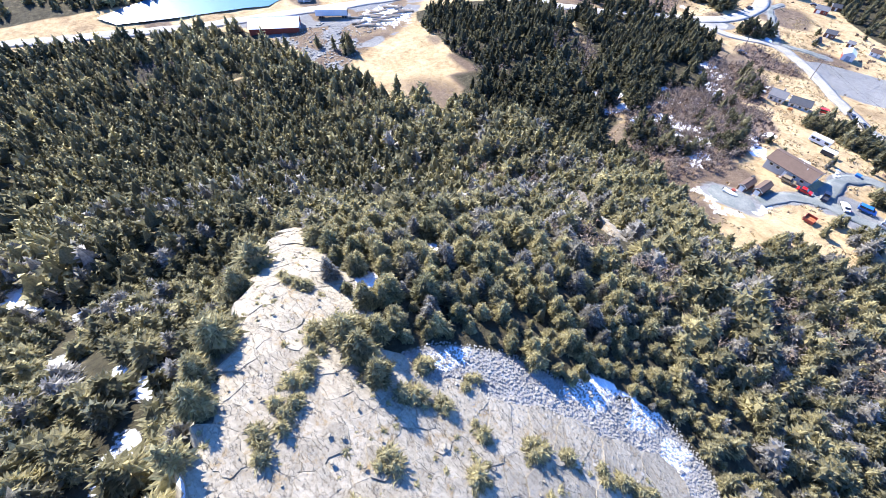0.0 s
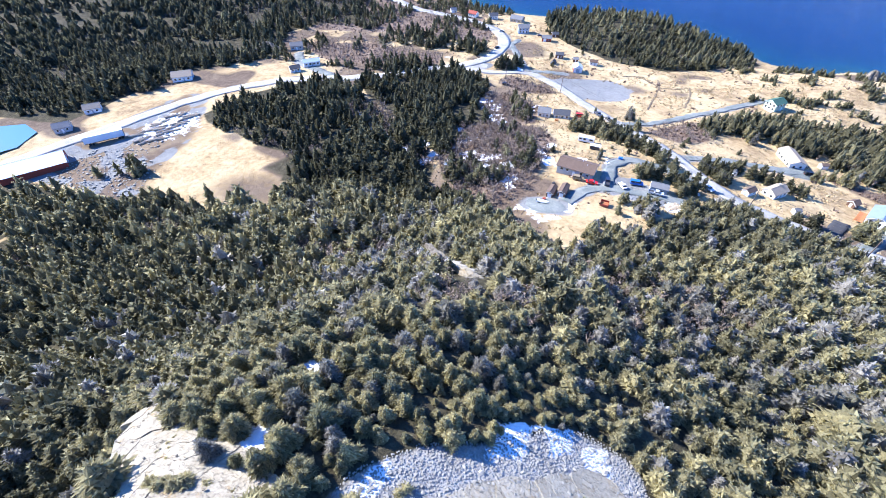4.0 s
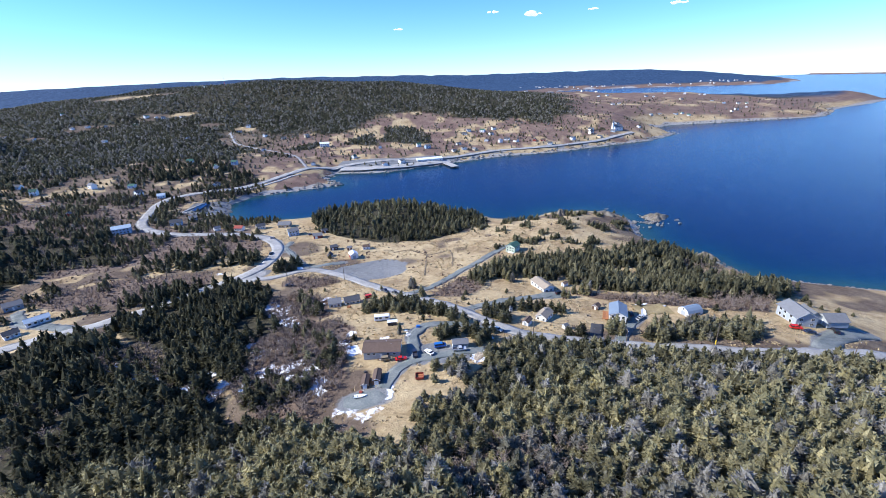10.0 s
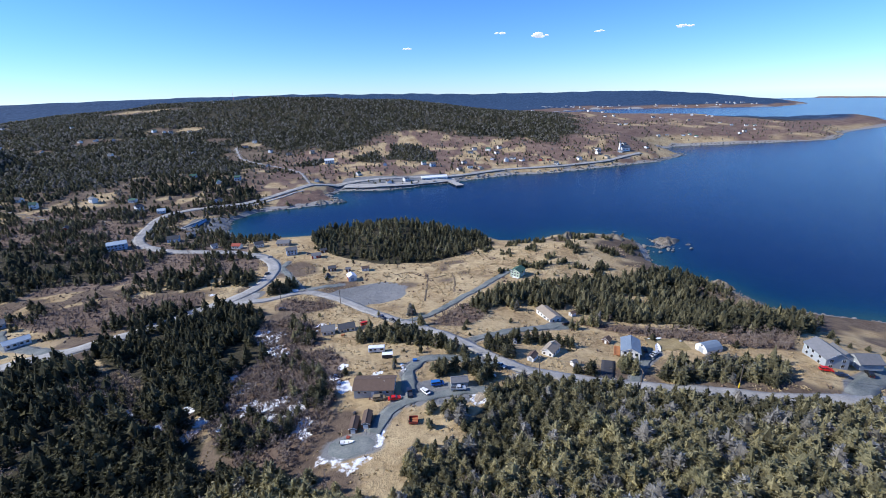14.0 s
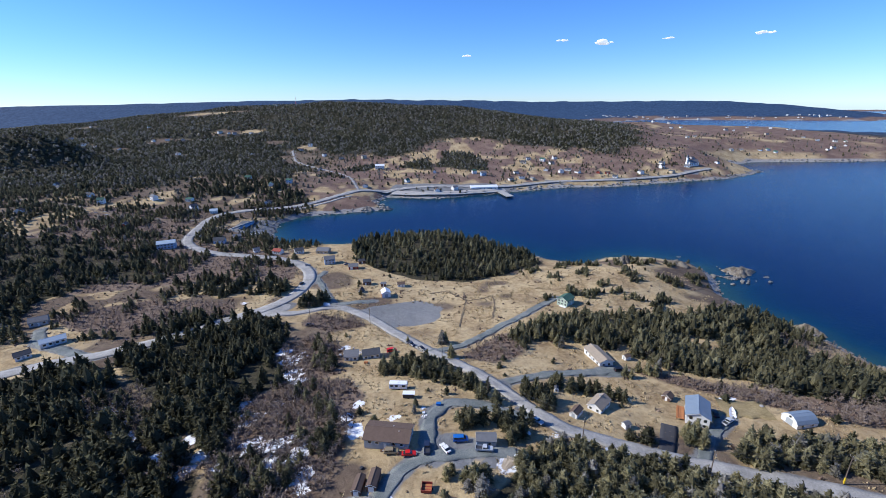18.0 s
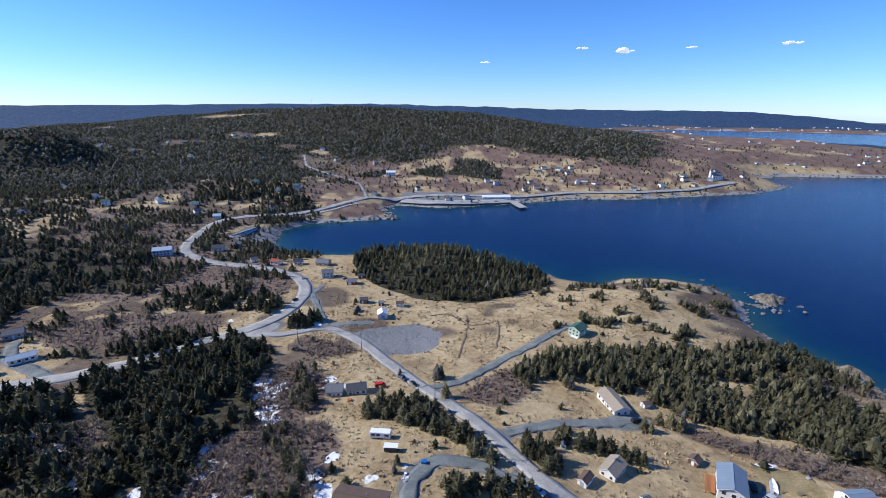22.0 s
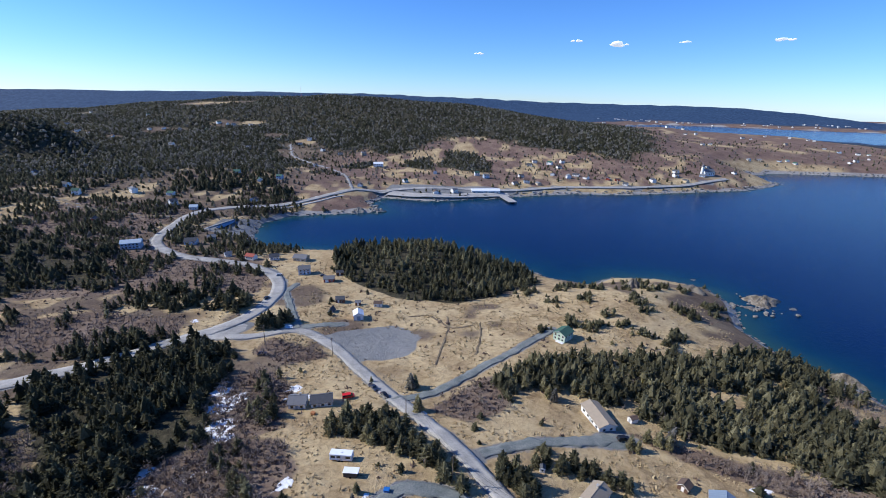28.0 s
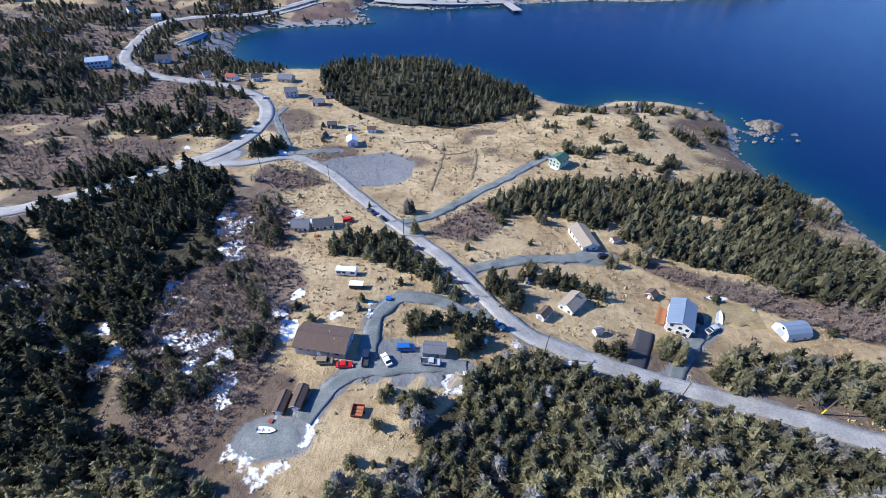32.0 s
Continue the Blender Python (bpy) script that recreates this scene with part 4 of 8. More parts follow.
def spruce(tufts, seed, slim=1.0, size=0.17, thick=0.42, tiers=3):
    """A spruce one metre high as arrays: corners of triangles, and whether each is bark. A jagged heart set with many small sprays."""
    r = np.random.default_rng(seed)
    tri, wood = [], []
    lean = r.normal(0, 0.03, 2)
    f1, f2, f3 = r.uniform(0, 6.28, 3)

    def reach(t, a):
        """The crown's radius at a height and a bearing: lumpy, fuller below the middle."""
        lump = 1 + 0.22 * np.sin(3 * a + f1 + 5 * t) + 0.16 * np.sin(5 * a + f2 - 11 * t) + 0.12 * np.sin(2 * a + f3 + 17 * t)
        return slim * (0.27 * np.maximum(1 - t, 0) ** 0.72 * np.minimum(1, 0.62 + 2.2 * t) + 0.012) * lump

    for k in range(4):
        a, b = math.pi * k / 2, math.pi * (k + 1) / 2
        tri.append(((0.02 * math.cos(a), 0.02 * math.sin(a), -0.06), (0.02 * math.cos(b), 0.02 * math.sin(b), -0.06), (lean[0], lean[1], 0.98)))
        wood.append(1)
    for i in range(tiers):  # the dense heart of the crown
        t0, t1 = 0.05 + 0.8 * i / tiers, min(0.97, 0.5 + 0.55 * (i + 1) / tiers)
        n = 7 if tiers > 2 else 6
        ang = np.linspace(0, 2 * np.pi, n + 1)[:-1] + r.uniform(0, 1)
        rad = reach(np.full(n, t0), ang) * r.uniform(0.75, 1.02, n)
        rim = np.stack([lean[0] * t0 + rad * np.cos(ang), lean[1] * t0 + rad * np.sin(ang), t0 + r.uniform(-0.03, 0.07, n)], -1)
        for k in range(n):
            tri.append((rim[k], rim[(k + 1) % n], (lean[0] * t1, lean[1] * t1, t1)))
            wood.append(0)
    t = r.uniform(0, 1, tufts * 4)
    t = t[r.uniform(0, 1, len(t)) < np.maximum(1 - t, 0.06) ** 0.8][:tufts] * 0.93 + 0.05
    n = len(t)
    a = r.uniform(0, 2 * np.pi, n)
    rad = reach(t, a) * r.uniform(0.68, 1.0, n)
    root_ = np.stack([lean[0] * t + rad * np.cos(a), lean[1] * t + rad * np.sin(a), t], -1)
    climb = -0.25 + 1.0 * t + r.normal(0, 0.3, n)
    swing = a + r.normal(0, 0.5, n)
    way = np.stack([np.cos(climb) * np.cos(swing), np.cos(climb) * np.sin(swing), np.sin(climb)], -1)
    long = size * r.uniform(0.6, 1.35, n) * (0.55 + 0.45 * (1 - t))
    side = np.cross(way, 0.55 * r.normal(size=(n, 3)) + np.stack([0.7 * np.cos(a), 0.7 * np.sin(a), 0.9 + 0 * a], -1))
    side /= np.linalg.norm(side, axis=1)[:, None] + 1e-6
    side *= (long * thick * r.uniform(0.6, 1.2, n))[:, None] * 0.5
    back = root_ - way * (long * 0.25)[:, None]
    tri += list(np.stack([back - side, back + side, root_ + way * (long * 0.75)[:, None]], 1))
    wood += [0] * n
    return np.array([np.array(q, float) for q in tri], np.float32), np.array(wood, np.int32)


def far_spruce(seed, tiers, sides):
    r = np.random.default_rng(seed)
    tri = []
    for i in range(tiers):
        z0, z1 = 0.04 + 0.7 * i / tiers, 0.5 + 0.5 * (i + 1) / tiers
        rad = 0.3 * (1 - 0.62 * i / tiers)
        ox, oy = r.uniform(-0.06, 0.06, 2)
        rim = [(ox + rad * r.uniform(0.6, 1.35) * math.cos(2 * math.pi * k / sides), oy + rad * r.uniform(0.6, 1.35) * math.sin(2 * math.pi * k / sides), z0 + r.uniform(-0.05, 0.16)) for k in range(sides)]
        tri += [(rim[k], rim[(k + 1) % sides], (ox + r.uniform(-0.08, 0.08), oy + r.uniform(-0.08, 0.08), z1 * r.uniform(0.82, 1.0))) for k in range(sides)]
    return np.array(tri, np.float32), np.zeros(len(tri), np.int32)


def bare_shrub(seed, stems, twigs):
    """A leafless alder one metre high: stems that fork into thin twigs."""
    r = np.random.default_rng(seed)
    tri = []

    def stick(a, b, w):
        a, b = np.array(a), np.array(b)
        side = np.cross(b - a, r.normal(size=3))
        side = side / (np.linalg.norm(side) + 1e-6) * w
        tri.append((a - side, a + side, b))

    for _ in range(stems):
        a = r.uniform(0, 6.28)
        lean = r.uniform(0.05, 0.38)
        top = np.array([lean * math.cos(a), lean * math.sin(a), r.uniform(0.65, 1.0)])
        stick((0, 0, -0.03), top, 0.02)
        for _ in range(twigs):
            t = r.uniform(0.25, 0.95)
            p = top * t
            q = p + np.array([r.normal(0, 0.13), r.normal(0, 0.13), r.uniform(0.03, 0.24)])
            stick(p, q, 0.02)
            stick(p + (q - p) * 0.5, p + (q - p) * 0.5 + np.array([r.normal(0, 0.08), r.normal(0, 0.08), r.uniform(0, 0.1)]), 0.018)
    return np.array(tri, np.float32), np.zeros(len(tri), np.int32)


def planted(name, kinds, xy, high, wide, tone, mats, label, category):
    """One mesh of many plants, each a turned and scaled copy of one of the kinds."""
    V, Mi, T = [], [], []
    z = height(xy[:, 0], xy[:, 1])
    which = rng.integers(0, len(kinds), len(xy))
    turn = rng.uniform(0, 2 * np.pi, len(xy))
    for k, (tri, wood) in enumerate(kinds):
        sel = np.nonzero(which == k)[0]
        if not len(sel):
            continue
        c, s = np.cos(turn[sel]), np.sin(turn[sel])
        base = tri.reshape(-1, 3)
        w, h = (high * wide)[sel, None], high[sel, None]
        x = (base[None, :, 0] * c[:, None] - base[None, :, 1] * s[:, None]) * w + xy[sel, 0, None]
        y = (base[None, :, 0] * s[:, None] + base[None, :, 1] * c[:, None]) * w + xy[sel, 1, None]
        zz = base[None, :, 2] * h + z[sel, None]
        V.append(np.stack([x, y, zz], -1).reshape(-1, 3))
        Mi.append(np.tile(wood, len(sel)))
        T.append(np.repeat(tone[sel], len(base)))
    V, Mi, T = np.concatenate(V), np.concatenate(Mi), np.concatenate(T)
    n = len(V)
    me = bpy.data.meshes.new(name)
    me.vertices.add(n)
    me.vertices.foreach_set("co", V.astype(np.float32).ravel())
    me.loops.add(n)
    me.loops.foreach_set("vertex_index", np.arange(n, dtype=np.int32))
    me.polygons.add(n // 3)
    me.polygons.foreach_set("loop_start", np.arange(0, n, 3, dtype=np.int32))
    for m in mats:
        me.materials.append(m)
    me.polygons.foreach_set("material_index", Mi.astype(np.int32))
    a = me.attributes.new("tone", "FLOAT", "POINT")
    a.data.foreach_set("value", T.astype(np.float32))
    me.update()
    return tagged(new(name, me), label, category, kind="stuff")


def scattered(x0, x1, y0, y1, step, jitter=0.48):
    nx, ny = int((x1 - x0) / step), int((y1 - y0) / step)
    X, Y = np.meshgrid(np.arange(nx), np.arange(ny))
    p = np.stack([X + 0.5 * (Y % 2), Y], -1).reshape(-1, 2) + rng.uniform(-jitter, jitter, (nx * ny, 2))
    return p * step + (x0, y0)


def tones_for(xy):
    """Olive for most, paler in patches, a few grey with lichen; lighter on the near slope."""
    n = value_noise(xy[:, 0], xy[:, 1], 22) * 0.5 + rng.uniform(0, 0.55, len(xy))
    t = np.clip(n * 0.82 + np.where((xy[:, 1] < 60) & (xy[:, 0] > -62), 0.19, 0.03), 0, 0.84)
    grey = rng.uniform(0, 1, len(xy)) < 0.09 + 0.22 * smooth(0.45, 0.75, value_noise(xy[:, 0] + 90, xy[:, 1], 16)) * (xy[:, 1] < 70)
    return np.where(grey, rng.uniform(0.88, 1.0, len(xy)), t)


houses_at = []  # places kept clear of trees: x, y, radius


def clear_of_things(xy):
    keep = road_distance(xy[:, 0], xy[:, 1]) > 0.9
    for x, y, r in houses_at:
        keep &= np.hypot(xy[:, 0] - x, xy[:, 1] - y) > r
    return keep & (coast_distance(xy[:, 0], xy[:, 1]) > 3)


CLEAR = [(-15, 89, 8.5), (-18.5, 74, 5), (-4.7, 71.8, 4.5), (-15, 115, 5), (-11, 109, 4), (10, 87.5, 4.5), (46, 107, 5.5), (37.7, 102, 3.6), (68.5, 140, 3.5), (58, 140, 8.5), (74, 103, 7.5), (102, 100.5, 6), (60.4, 194, 6),
         (-35, 142, 5), (-28, 143, 5), (-31, 213, 6), (-24, 228, 5), (-45, 220, 4), (-44, 232, 4), (-75, 273, 7), (-57, 260, 6), (-86, 299, 8), (-205, 309, 10), (-174, 325, 8), (-171, 166, 7), (-196, 188, 7), (-172, 154, 5), (-214, 40, 17), (-208, 65, 9),
         (-234, 63, 7), (-236, 82, 7), (-224, 125, 9), (140, 87, 14), (88, 103, 6), (-9, 64, 5), (12, 70, 4), (-113, 298, 7), (-136, 302, 5)]
houses_at += CLEAR
single_kinds = [spruce(900, s, w, 0.13, 0.5) for s, w in ((1, 1.0), (2, 1.15), (3, 0.9), (4, 1.25), (5, 1.05))]
near_kinds = [spruce(190, s, w, 0.21, 0.64) for s, w in ((1, 1.0), (2, 1.15), (3, 0.9), (4, 1.25), (5, 1.05), (6, 1.1), (7, 0.95))]
grove_kinds = [spruce(135, s, w, 0.2, 0.66, 2) for s, w in ((16, 1.0), (17, 1.15), (18, 0.9), (19, 1.2), (20, 1.05))]
mid_kinds = [spruce(52, s, w, 0.22, 0.85, 2) for s, w in ((11, 1.0), (12, 1.15), (13, 0.9), (14, 1.2), (15, 0.8))]
far_kinds = [far_spruce(s, 3, 6) for s in (21, 22, 23, 24)]
dot_kinds = [far_spruce(s, 2, 5) for s in (31, 32, 33)]
alder_near, alder_far = [bare_shrub(s, 5, 8) for s in (41, 42, 43)], [bare_shrub(s, 4, 5) for s in (51, 52)]

def dist_wood(xy):
    return np.hypot(xy[:, 0] + 10, xy[:, 1] + 10)


trees = []
for key, (poly, step) in WOODS.items():
    px, py = [p[0] for p in poly], [p[1] for p in poly]
    p = scattered(min(px) - 3, max(px) + 3, min(py) - 3, max(py) + 3, step)
    ragged = {"far_bank": 26, "hollow": 7, "a": 6, "knoll": 5, "belt": 5, "curve": 9, "north_bank": 24, "slope": 3, "verge": 4}.get(key, 1.5)
    keep = within(poly, p[:, 0], p[:, 1]) + ragged * (value_noise(p[:, 0] - 3, p[:, 1] + 71, 6 + ragged * 0.8) - 0.5) > rng.uniform(-1.5, 1.5, len(p))
    thin = value_noise(p[:, 0] + 31, p[:, 1] + 7, 13)
    keep &= thin > (0.06 if key in ("slope", "slope_west") else 0.24 if key in ("a", "hollow", "far_bank") else 0.12)
    keep &= value_noise(p[:, 0] + 13, p[:, 1] - 57, 5.5) > (0.2 if key in ("a", "hollow", "gully", "far_bank", "knoll", "curve") else 0.02)
    trees.append(p[keep])
p = np.concatenate(trees)
p = p[np.hypot((p[:, 0] + 25) / 1.6, p[:, 1] - 270) > 4.5]
rock_off = np.maximum(within(ROCK, p[:, 0], p[:, 1]), within(SCREE, p[:, 0], p[:, 1]))
keep = clear_of_things(p) & (rock_off < -0.3) & (within(TAN_FIELD, p[:, 0], p[:, 1]) < 5)
keep &= np.hypot((p[:, 0] + 27) / 2.2, p[:, 1] - 16) > 3.3
keep &= (along_line([(-46, 35), (-37, 28), (-28, 19)], p[:, 0], p[:, 1]) > 2.4) & (np.hypot(p[:, 0] + 86, p[:, 1] + 45) > 3.6)
for sx_, sy_ in OLD_SNOW:
    keep &= np.hypot(p[:, 0] - sx_, p[:, 1] - sy_) > 1.9
keep &= np.hypot((p[:, 0] + 20) / 1.6, p[:, 1] - 60) > 4.5
for line in ([(-80, -65), (-68, -57), (-57, -60), (-47, -54), (-42, -51), (-36, -54), (-33, -57)], [(-42, -51), (-41, -45)]):
    keep &= along_line(line, p[:, 0], p[:, 1]) > 1.7
p = p[keep]
alive = (value_noise(p[:, 0] - 50, p[:, 1] + 20, 26) + 0.12 * rng.uniform(-1, 1, len(p)) < 0.86) | (np.hypot(p[:, 0], p[:, 1]) > 330)
shrub_spots = p[~alive]
p = p[alive]
tall = 3.6 + 3.4 * value_noise(p[:, 0] + 11, p[:, 1] + 3, 30) + rng.uniform(-0.9, 1.6, len(p))
tall *= np.where(p[:, 1] < 60, rng.uniform(0.56, 1.46, len(p)), rng.uniform(0.68, 1.3, len(p))) * np.where((within(WOODS["slope"][0], p[:, 0], p[:, 1]) > 0) & (p[:, 0] > -70), 0.84, 1.0)
for key in ("drive_a", "drive_b", "row", "hedge_a", "hedge_b", "bank", "island"):
    tall *= np.where(within(WOODS[key][0], p[:, 0], p[:, 1]) > -1, 0.92, 1.0)
tall *= np.where((p[:, 1] < 12) & (p[:, 1] > -60) & (np.abs(p[:, 0] + 15) < 45), 0.74, 1.0)
edge_of_rock = np.maximum(within(ROCK, p[:, 0], p[:, 1]), within(SCREE, p[:, 0], p[:, 1]))
tall *= 1 - 0.36 * smooth(-16, -2, edge_of_rock) * (p[:, 1] > -34)
tall *= np.where((within(WOODS["slope"][0], p[:, 0], p[:, 1]) > 0) & (p[:, 0] < -50), 0.84, 1.0)
for key in ("east_a", "east_b", "east_c", "east_d", "clump"):
    tall *= np.where(within(WOODS[key][0], p[:, 0], p[:, 1]) > -1, 0.95, 1.0)
tall *= np.where((p[:, 1] > 4) & (p[:, 0] > -50), 0.84, 1.0)
for key in ("belt", "knoll", "hedge_a", "hedge_b", "row", "verge"):
    tall *= np.where(within(WOODS[key][0], p[:, 0], p[:, 1]) > -1, 1.14, 1.0)
tall = np.where((p[:, 1] < -14) & (p[:, 0] > -75), np.minimum(tall, 3.9), tall)
tall = np.where(within(WOODS["a"][0], p[:, 0], p[:, 1]) > 0, tall * 0.92, tall)
# tone lowered farther off and westwards: the crowns' shaded sides put into colour
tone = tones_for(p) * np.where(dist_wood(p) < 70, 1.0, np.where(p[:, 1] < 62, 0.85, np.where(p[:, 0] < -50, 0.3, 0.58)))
# near the rock the tone is raised to offset the crowns' self-shade
rock_near = smooth(-26, -6, np.maximum(within(ROCK, p[:, 0], p[:, 1]), within(SCREE, p[:, 0], p[:, 1]))) * (p[:, 1] > -36)
tone = np.where(((p[:, 1] < 60) & (p[:, 0] > -110)) | ((p[:, 1] < 90) & (p[:, 0] > -20)), tones_for(p), tone)
tone = np.where(tone < 0.84, np.minimum(tone + 0.14 * rock_near, 0.83), tone)
wide = rng.uniform(0.72, 1.3, len(p)) * np.where(within(WOODS["slope"][0], p[:, 0], p[:, 1]) > 0, 1.14, 1.05)
wide = wide * np.where((p[:, 1] < 14) & (p[:, 1] > -62) & (np.abs(p[:, 0] + 20) < 55), 1.15, 1.0)
dist = np.minimum(np.hypot(p[:, 0] + 10, p[:, 1] + 38), np.hypot(p[:, 0] - 8, p[:, 1] - 25) * 1.0)
close = (p[:, 0] > -62) & (p[:, 0] < 16) & (p[:, 1] > -50) & (p[:, 1] < 2)
order = np.nonzero(close)[0]
order = order[np.argsort(np.hypot(p[order, 0] + 24, p[order, 1] + 24))][:290]
single = np.zeros(len(p), bool)
single[order] = True
near = ~single & (dist < 60)
unseen = (p[:, 1] < -68) | ((p[:, 0] > 130) & (p[:, 1] < 30))
near &= ~unseen & (p[:, 0] < 75)
grove = ~single & ~near & (dist < 122) & (p[:, 1] > 20) & ~unseen
mid = ~single & ~near & ~grove & (dist < 330) & ~unseen
rest = ~single & ~near & ~mid & ~grove & (rng.uniform(0, 1, len(p)) < 0.55)
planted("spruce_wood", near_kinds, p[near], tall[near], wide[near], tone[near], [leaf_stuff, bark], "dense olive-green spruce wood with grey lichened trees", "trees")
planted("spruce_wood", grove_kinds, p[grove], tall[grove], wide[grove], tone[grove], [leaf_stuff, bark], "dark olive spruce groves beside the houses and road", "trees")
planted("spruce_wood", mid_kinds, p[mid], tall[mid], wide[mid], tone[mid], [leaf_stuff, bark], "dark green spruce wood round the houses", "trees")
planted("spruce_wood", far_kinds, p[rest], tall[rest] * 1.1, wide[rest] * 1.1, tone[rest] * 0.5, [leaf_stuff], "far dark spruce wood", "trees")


def tree_thing(kind, name, label, category, group):
    tri, wood = kind
    root = empty(name, Matrix(), label, category, group)
    for key, w, m in (("trunk", 1, bark), ("crown", 0, leaf_single)):
        t = tri[wood == w].reshape(-1, 3)
        link(key, t.tolist(), [(i, i + 1, i + 2) for i in range(0, len(t), 3)], m, root)
    return root


protos = [tree_thing(k, "spruce_tree", lab, "tree", "spruces round the rock") for k, lab in zip(single_kinds, (
    "olive-green spruce growing beside bare rock", "broad bushy olive-green spruce", "slim dark green spruce", "wide wind-pruned yellowish-green spruce", "rounded olive-green spruce among others"))]
used = [False] * len(protos)
for n in order:
    k = int(rng.integers(0, len(protos)))
    m = Matrix.Translation((p[n, 0], p[n, 1], ground_z(*p[n]))) @ Matrix.Rotation(rng.uniform(0, 6.28), 4, "Z")
    size = (tall[n] * wide[n], tall[n] * wide[n], tall[n])
    ob = protos[k] if not used[k] else copy_thing(protos[k], m)
    used[k] = True
    ob.matrix_basis = m @ Matrix.Diagonal((*size, 1))

# broken spruce and scrub west of the road and round the bay's head
wst = scattered(-335, -95, 170, 480, 4.0)
wst = wst[clear_of_things(wst) & (np.max([within(poly, wst[:, 0], wst[:, 1]) for poly, _ in WOODS.values()], 0) < 0)]
patch = value_noise(wst[:, 0] + 77, wst[:, 1] - 13, 24) * 0.65 + value_noise(wst[:, 0], wst[:, 1], 8) * 0.35
wst = wst[(patch > 0.5) & (np.hypot(wst[:, 0] + 168, wst[:, 1] - 385) > 28)]
planted("spruce_wood", mid_kinds, wst, rng.uniform(2.5, 6.0, len(wst)), rng.uniform(0.9, 1.35, len(wst)), tones_for(wst) * 0.5, [leaf_stuff, bark], "broken dark spruce clumps among bare scrub", "trees")

wst = scattered(-540, -335, 290, 500, 4.6)
wst = wst[clear_of_things(wst) & (value_noise(wst[:, 0], wst[:, 1], 20) * 0.6 + value_noise(wst[:, 0] + 9, wst[:, 1], 8) * 0.4 > 0.34)]
planted("spruce_wood", far_kinds, wst, rng.uniform(2.5, 6.5, len(wst)), rng.uniform(0.9, 1.35, len(wst)), tones_for(wst) * 0.4, [leaf_stuff], "dark spruce wood behind the western houses", "trees")

# low bushes dotted over the rock and the open land
q = scattered(-60, 180, 60, 300, 7.0)
open_land = (np.max([within(poly, q[:, 0], q[:, 1]) for poly, _ in WOODS.values()], 0) < -1) & clear_of_things(q)
q = q[open_land & (rng.uniform(0, 1, len(q)) < 0.05 + 0.28 * smooth(0.55, 0.75, value_noise(q[:, 0], q[:, 1] + 40, 24)))]
q = q[within([(-30, 165), (60, 165), (60, 240), (-30, 240)], q[:, 0], q[:, 1]) < 0]
planted("spruce_scrub", mid_kinds, q, rng.uniform(1.2, 3.6, len(q)), rng.uniform(1.2, 1.7, len(q)), tones_for(q) * 0.5, [leaf_stuff, bark], "scattered low dark spruce scrub on dry grass", "trees")
spots = np.array([(73, 255), (82, 262), (88, 261), (94.6, 259), (97, 256), (109, 256), (109, 240), (121, 259), (126, 257), (137, 266), (106, 237), (110, 232), (107.5, 223), (127, 231), (130, 229), (133, 227), (151, 247), (154, 246), (152, 237), (65, 234), (86, 217), (92, 208), (98, 201), (83, 238),
                  (52, 203), (54, 251), (59, 252), (70, 207), (75, 205), (81, 207), (114, 204), (114, 199), (69, 211), (106, 194), (78, 258), (148, 262), (160, 250), (120, 268), (130, 274)], float)
capes = np.concatenate([spots, np.repeat(spots, 6, 0) + rng.normal(0, 2.1, (len(spots) * 6, 2))])
capes = capes[coast_distance(capes[:, 0], capes[:, 1]) > 4]
planted("spruce_scrub", mid_kinds, capes, rng.uniform(2.0, 4.3, len(capes)), rng.uniform(1.1, 1.6, len(capes)), tones_for(capes) * 0.6, [leaf_stuff, bark], "low dark spruce scrub along the cape", "trees")
on_rock = np.array([(-29.5, -37.2), (-28.3, -38.4), (-27.2, -39.6), (-26.2, -41), (-25.6, -42.4), (-30.5, -36.2), (-21.5, -33.5), (-20.2, -32.6), (-19, -31.5), (-16, -30.4), (-12.5, -27.5), (-11.4, -26.8), (-10, -25.6), (-6.5, -23.2), (-5.2, -22.4), (-4, -21.6),
                    (-2.6, -20.8), (-18, -38), (-15.5, -40), (-17, -41.5), (-22.5, -30.5), (-19.5, -28), (-13, -33), (-38, -35), (-36, -34.6), (-8, -30), (-24, -44), (-13.5, -44)])
tufts = scattered(-53, 6, -52, -18, 1.1)
tufts = tufts[(within(ROCK, tufts[:, 0], tufts[:, 1]) > -0.3) & (value_noise(tufts[:, 0] * 0.6 + tufts[:, 1], tufts[:, 1] * 0.6 - tufts[:, 0], 3.0) > 0.54)]
planted("heath_tufts", [spruce(60, s, 1.2, 0.3, 0.4, 1) for s in (74, 75, 76)], tufts, rng.uniform(0.1, 0.34, len(tufts)), rng.uniform(2.4, 4.2, len(tufts)), rng.uniform(0.74, 0.83, len(tufts)), [leaf_stuff, bark], "low yellow-brown heath in the rock's cracks", "bushes")
on_rock = np.repeat(on_rock, 4, 0) + rng.normal(0, 0.45, (len(on_rock) * 4, 2))
planted("juniper_scrub", [spruce(150, s, 1.2, 0.24, 0.36, 2) for s in (71, 72, 73)], on_rock, rng.uniform(0.5, 1.3, len(on_rock)), rng.uniform(1.6, 2.4, len(on_rock)), rng.uniform(0.6, 0.84, len(on_rock)), [leaf_stuff, bark], "low yellow-green juniper bushes in rock cracks", "bushes")

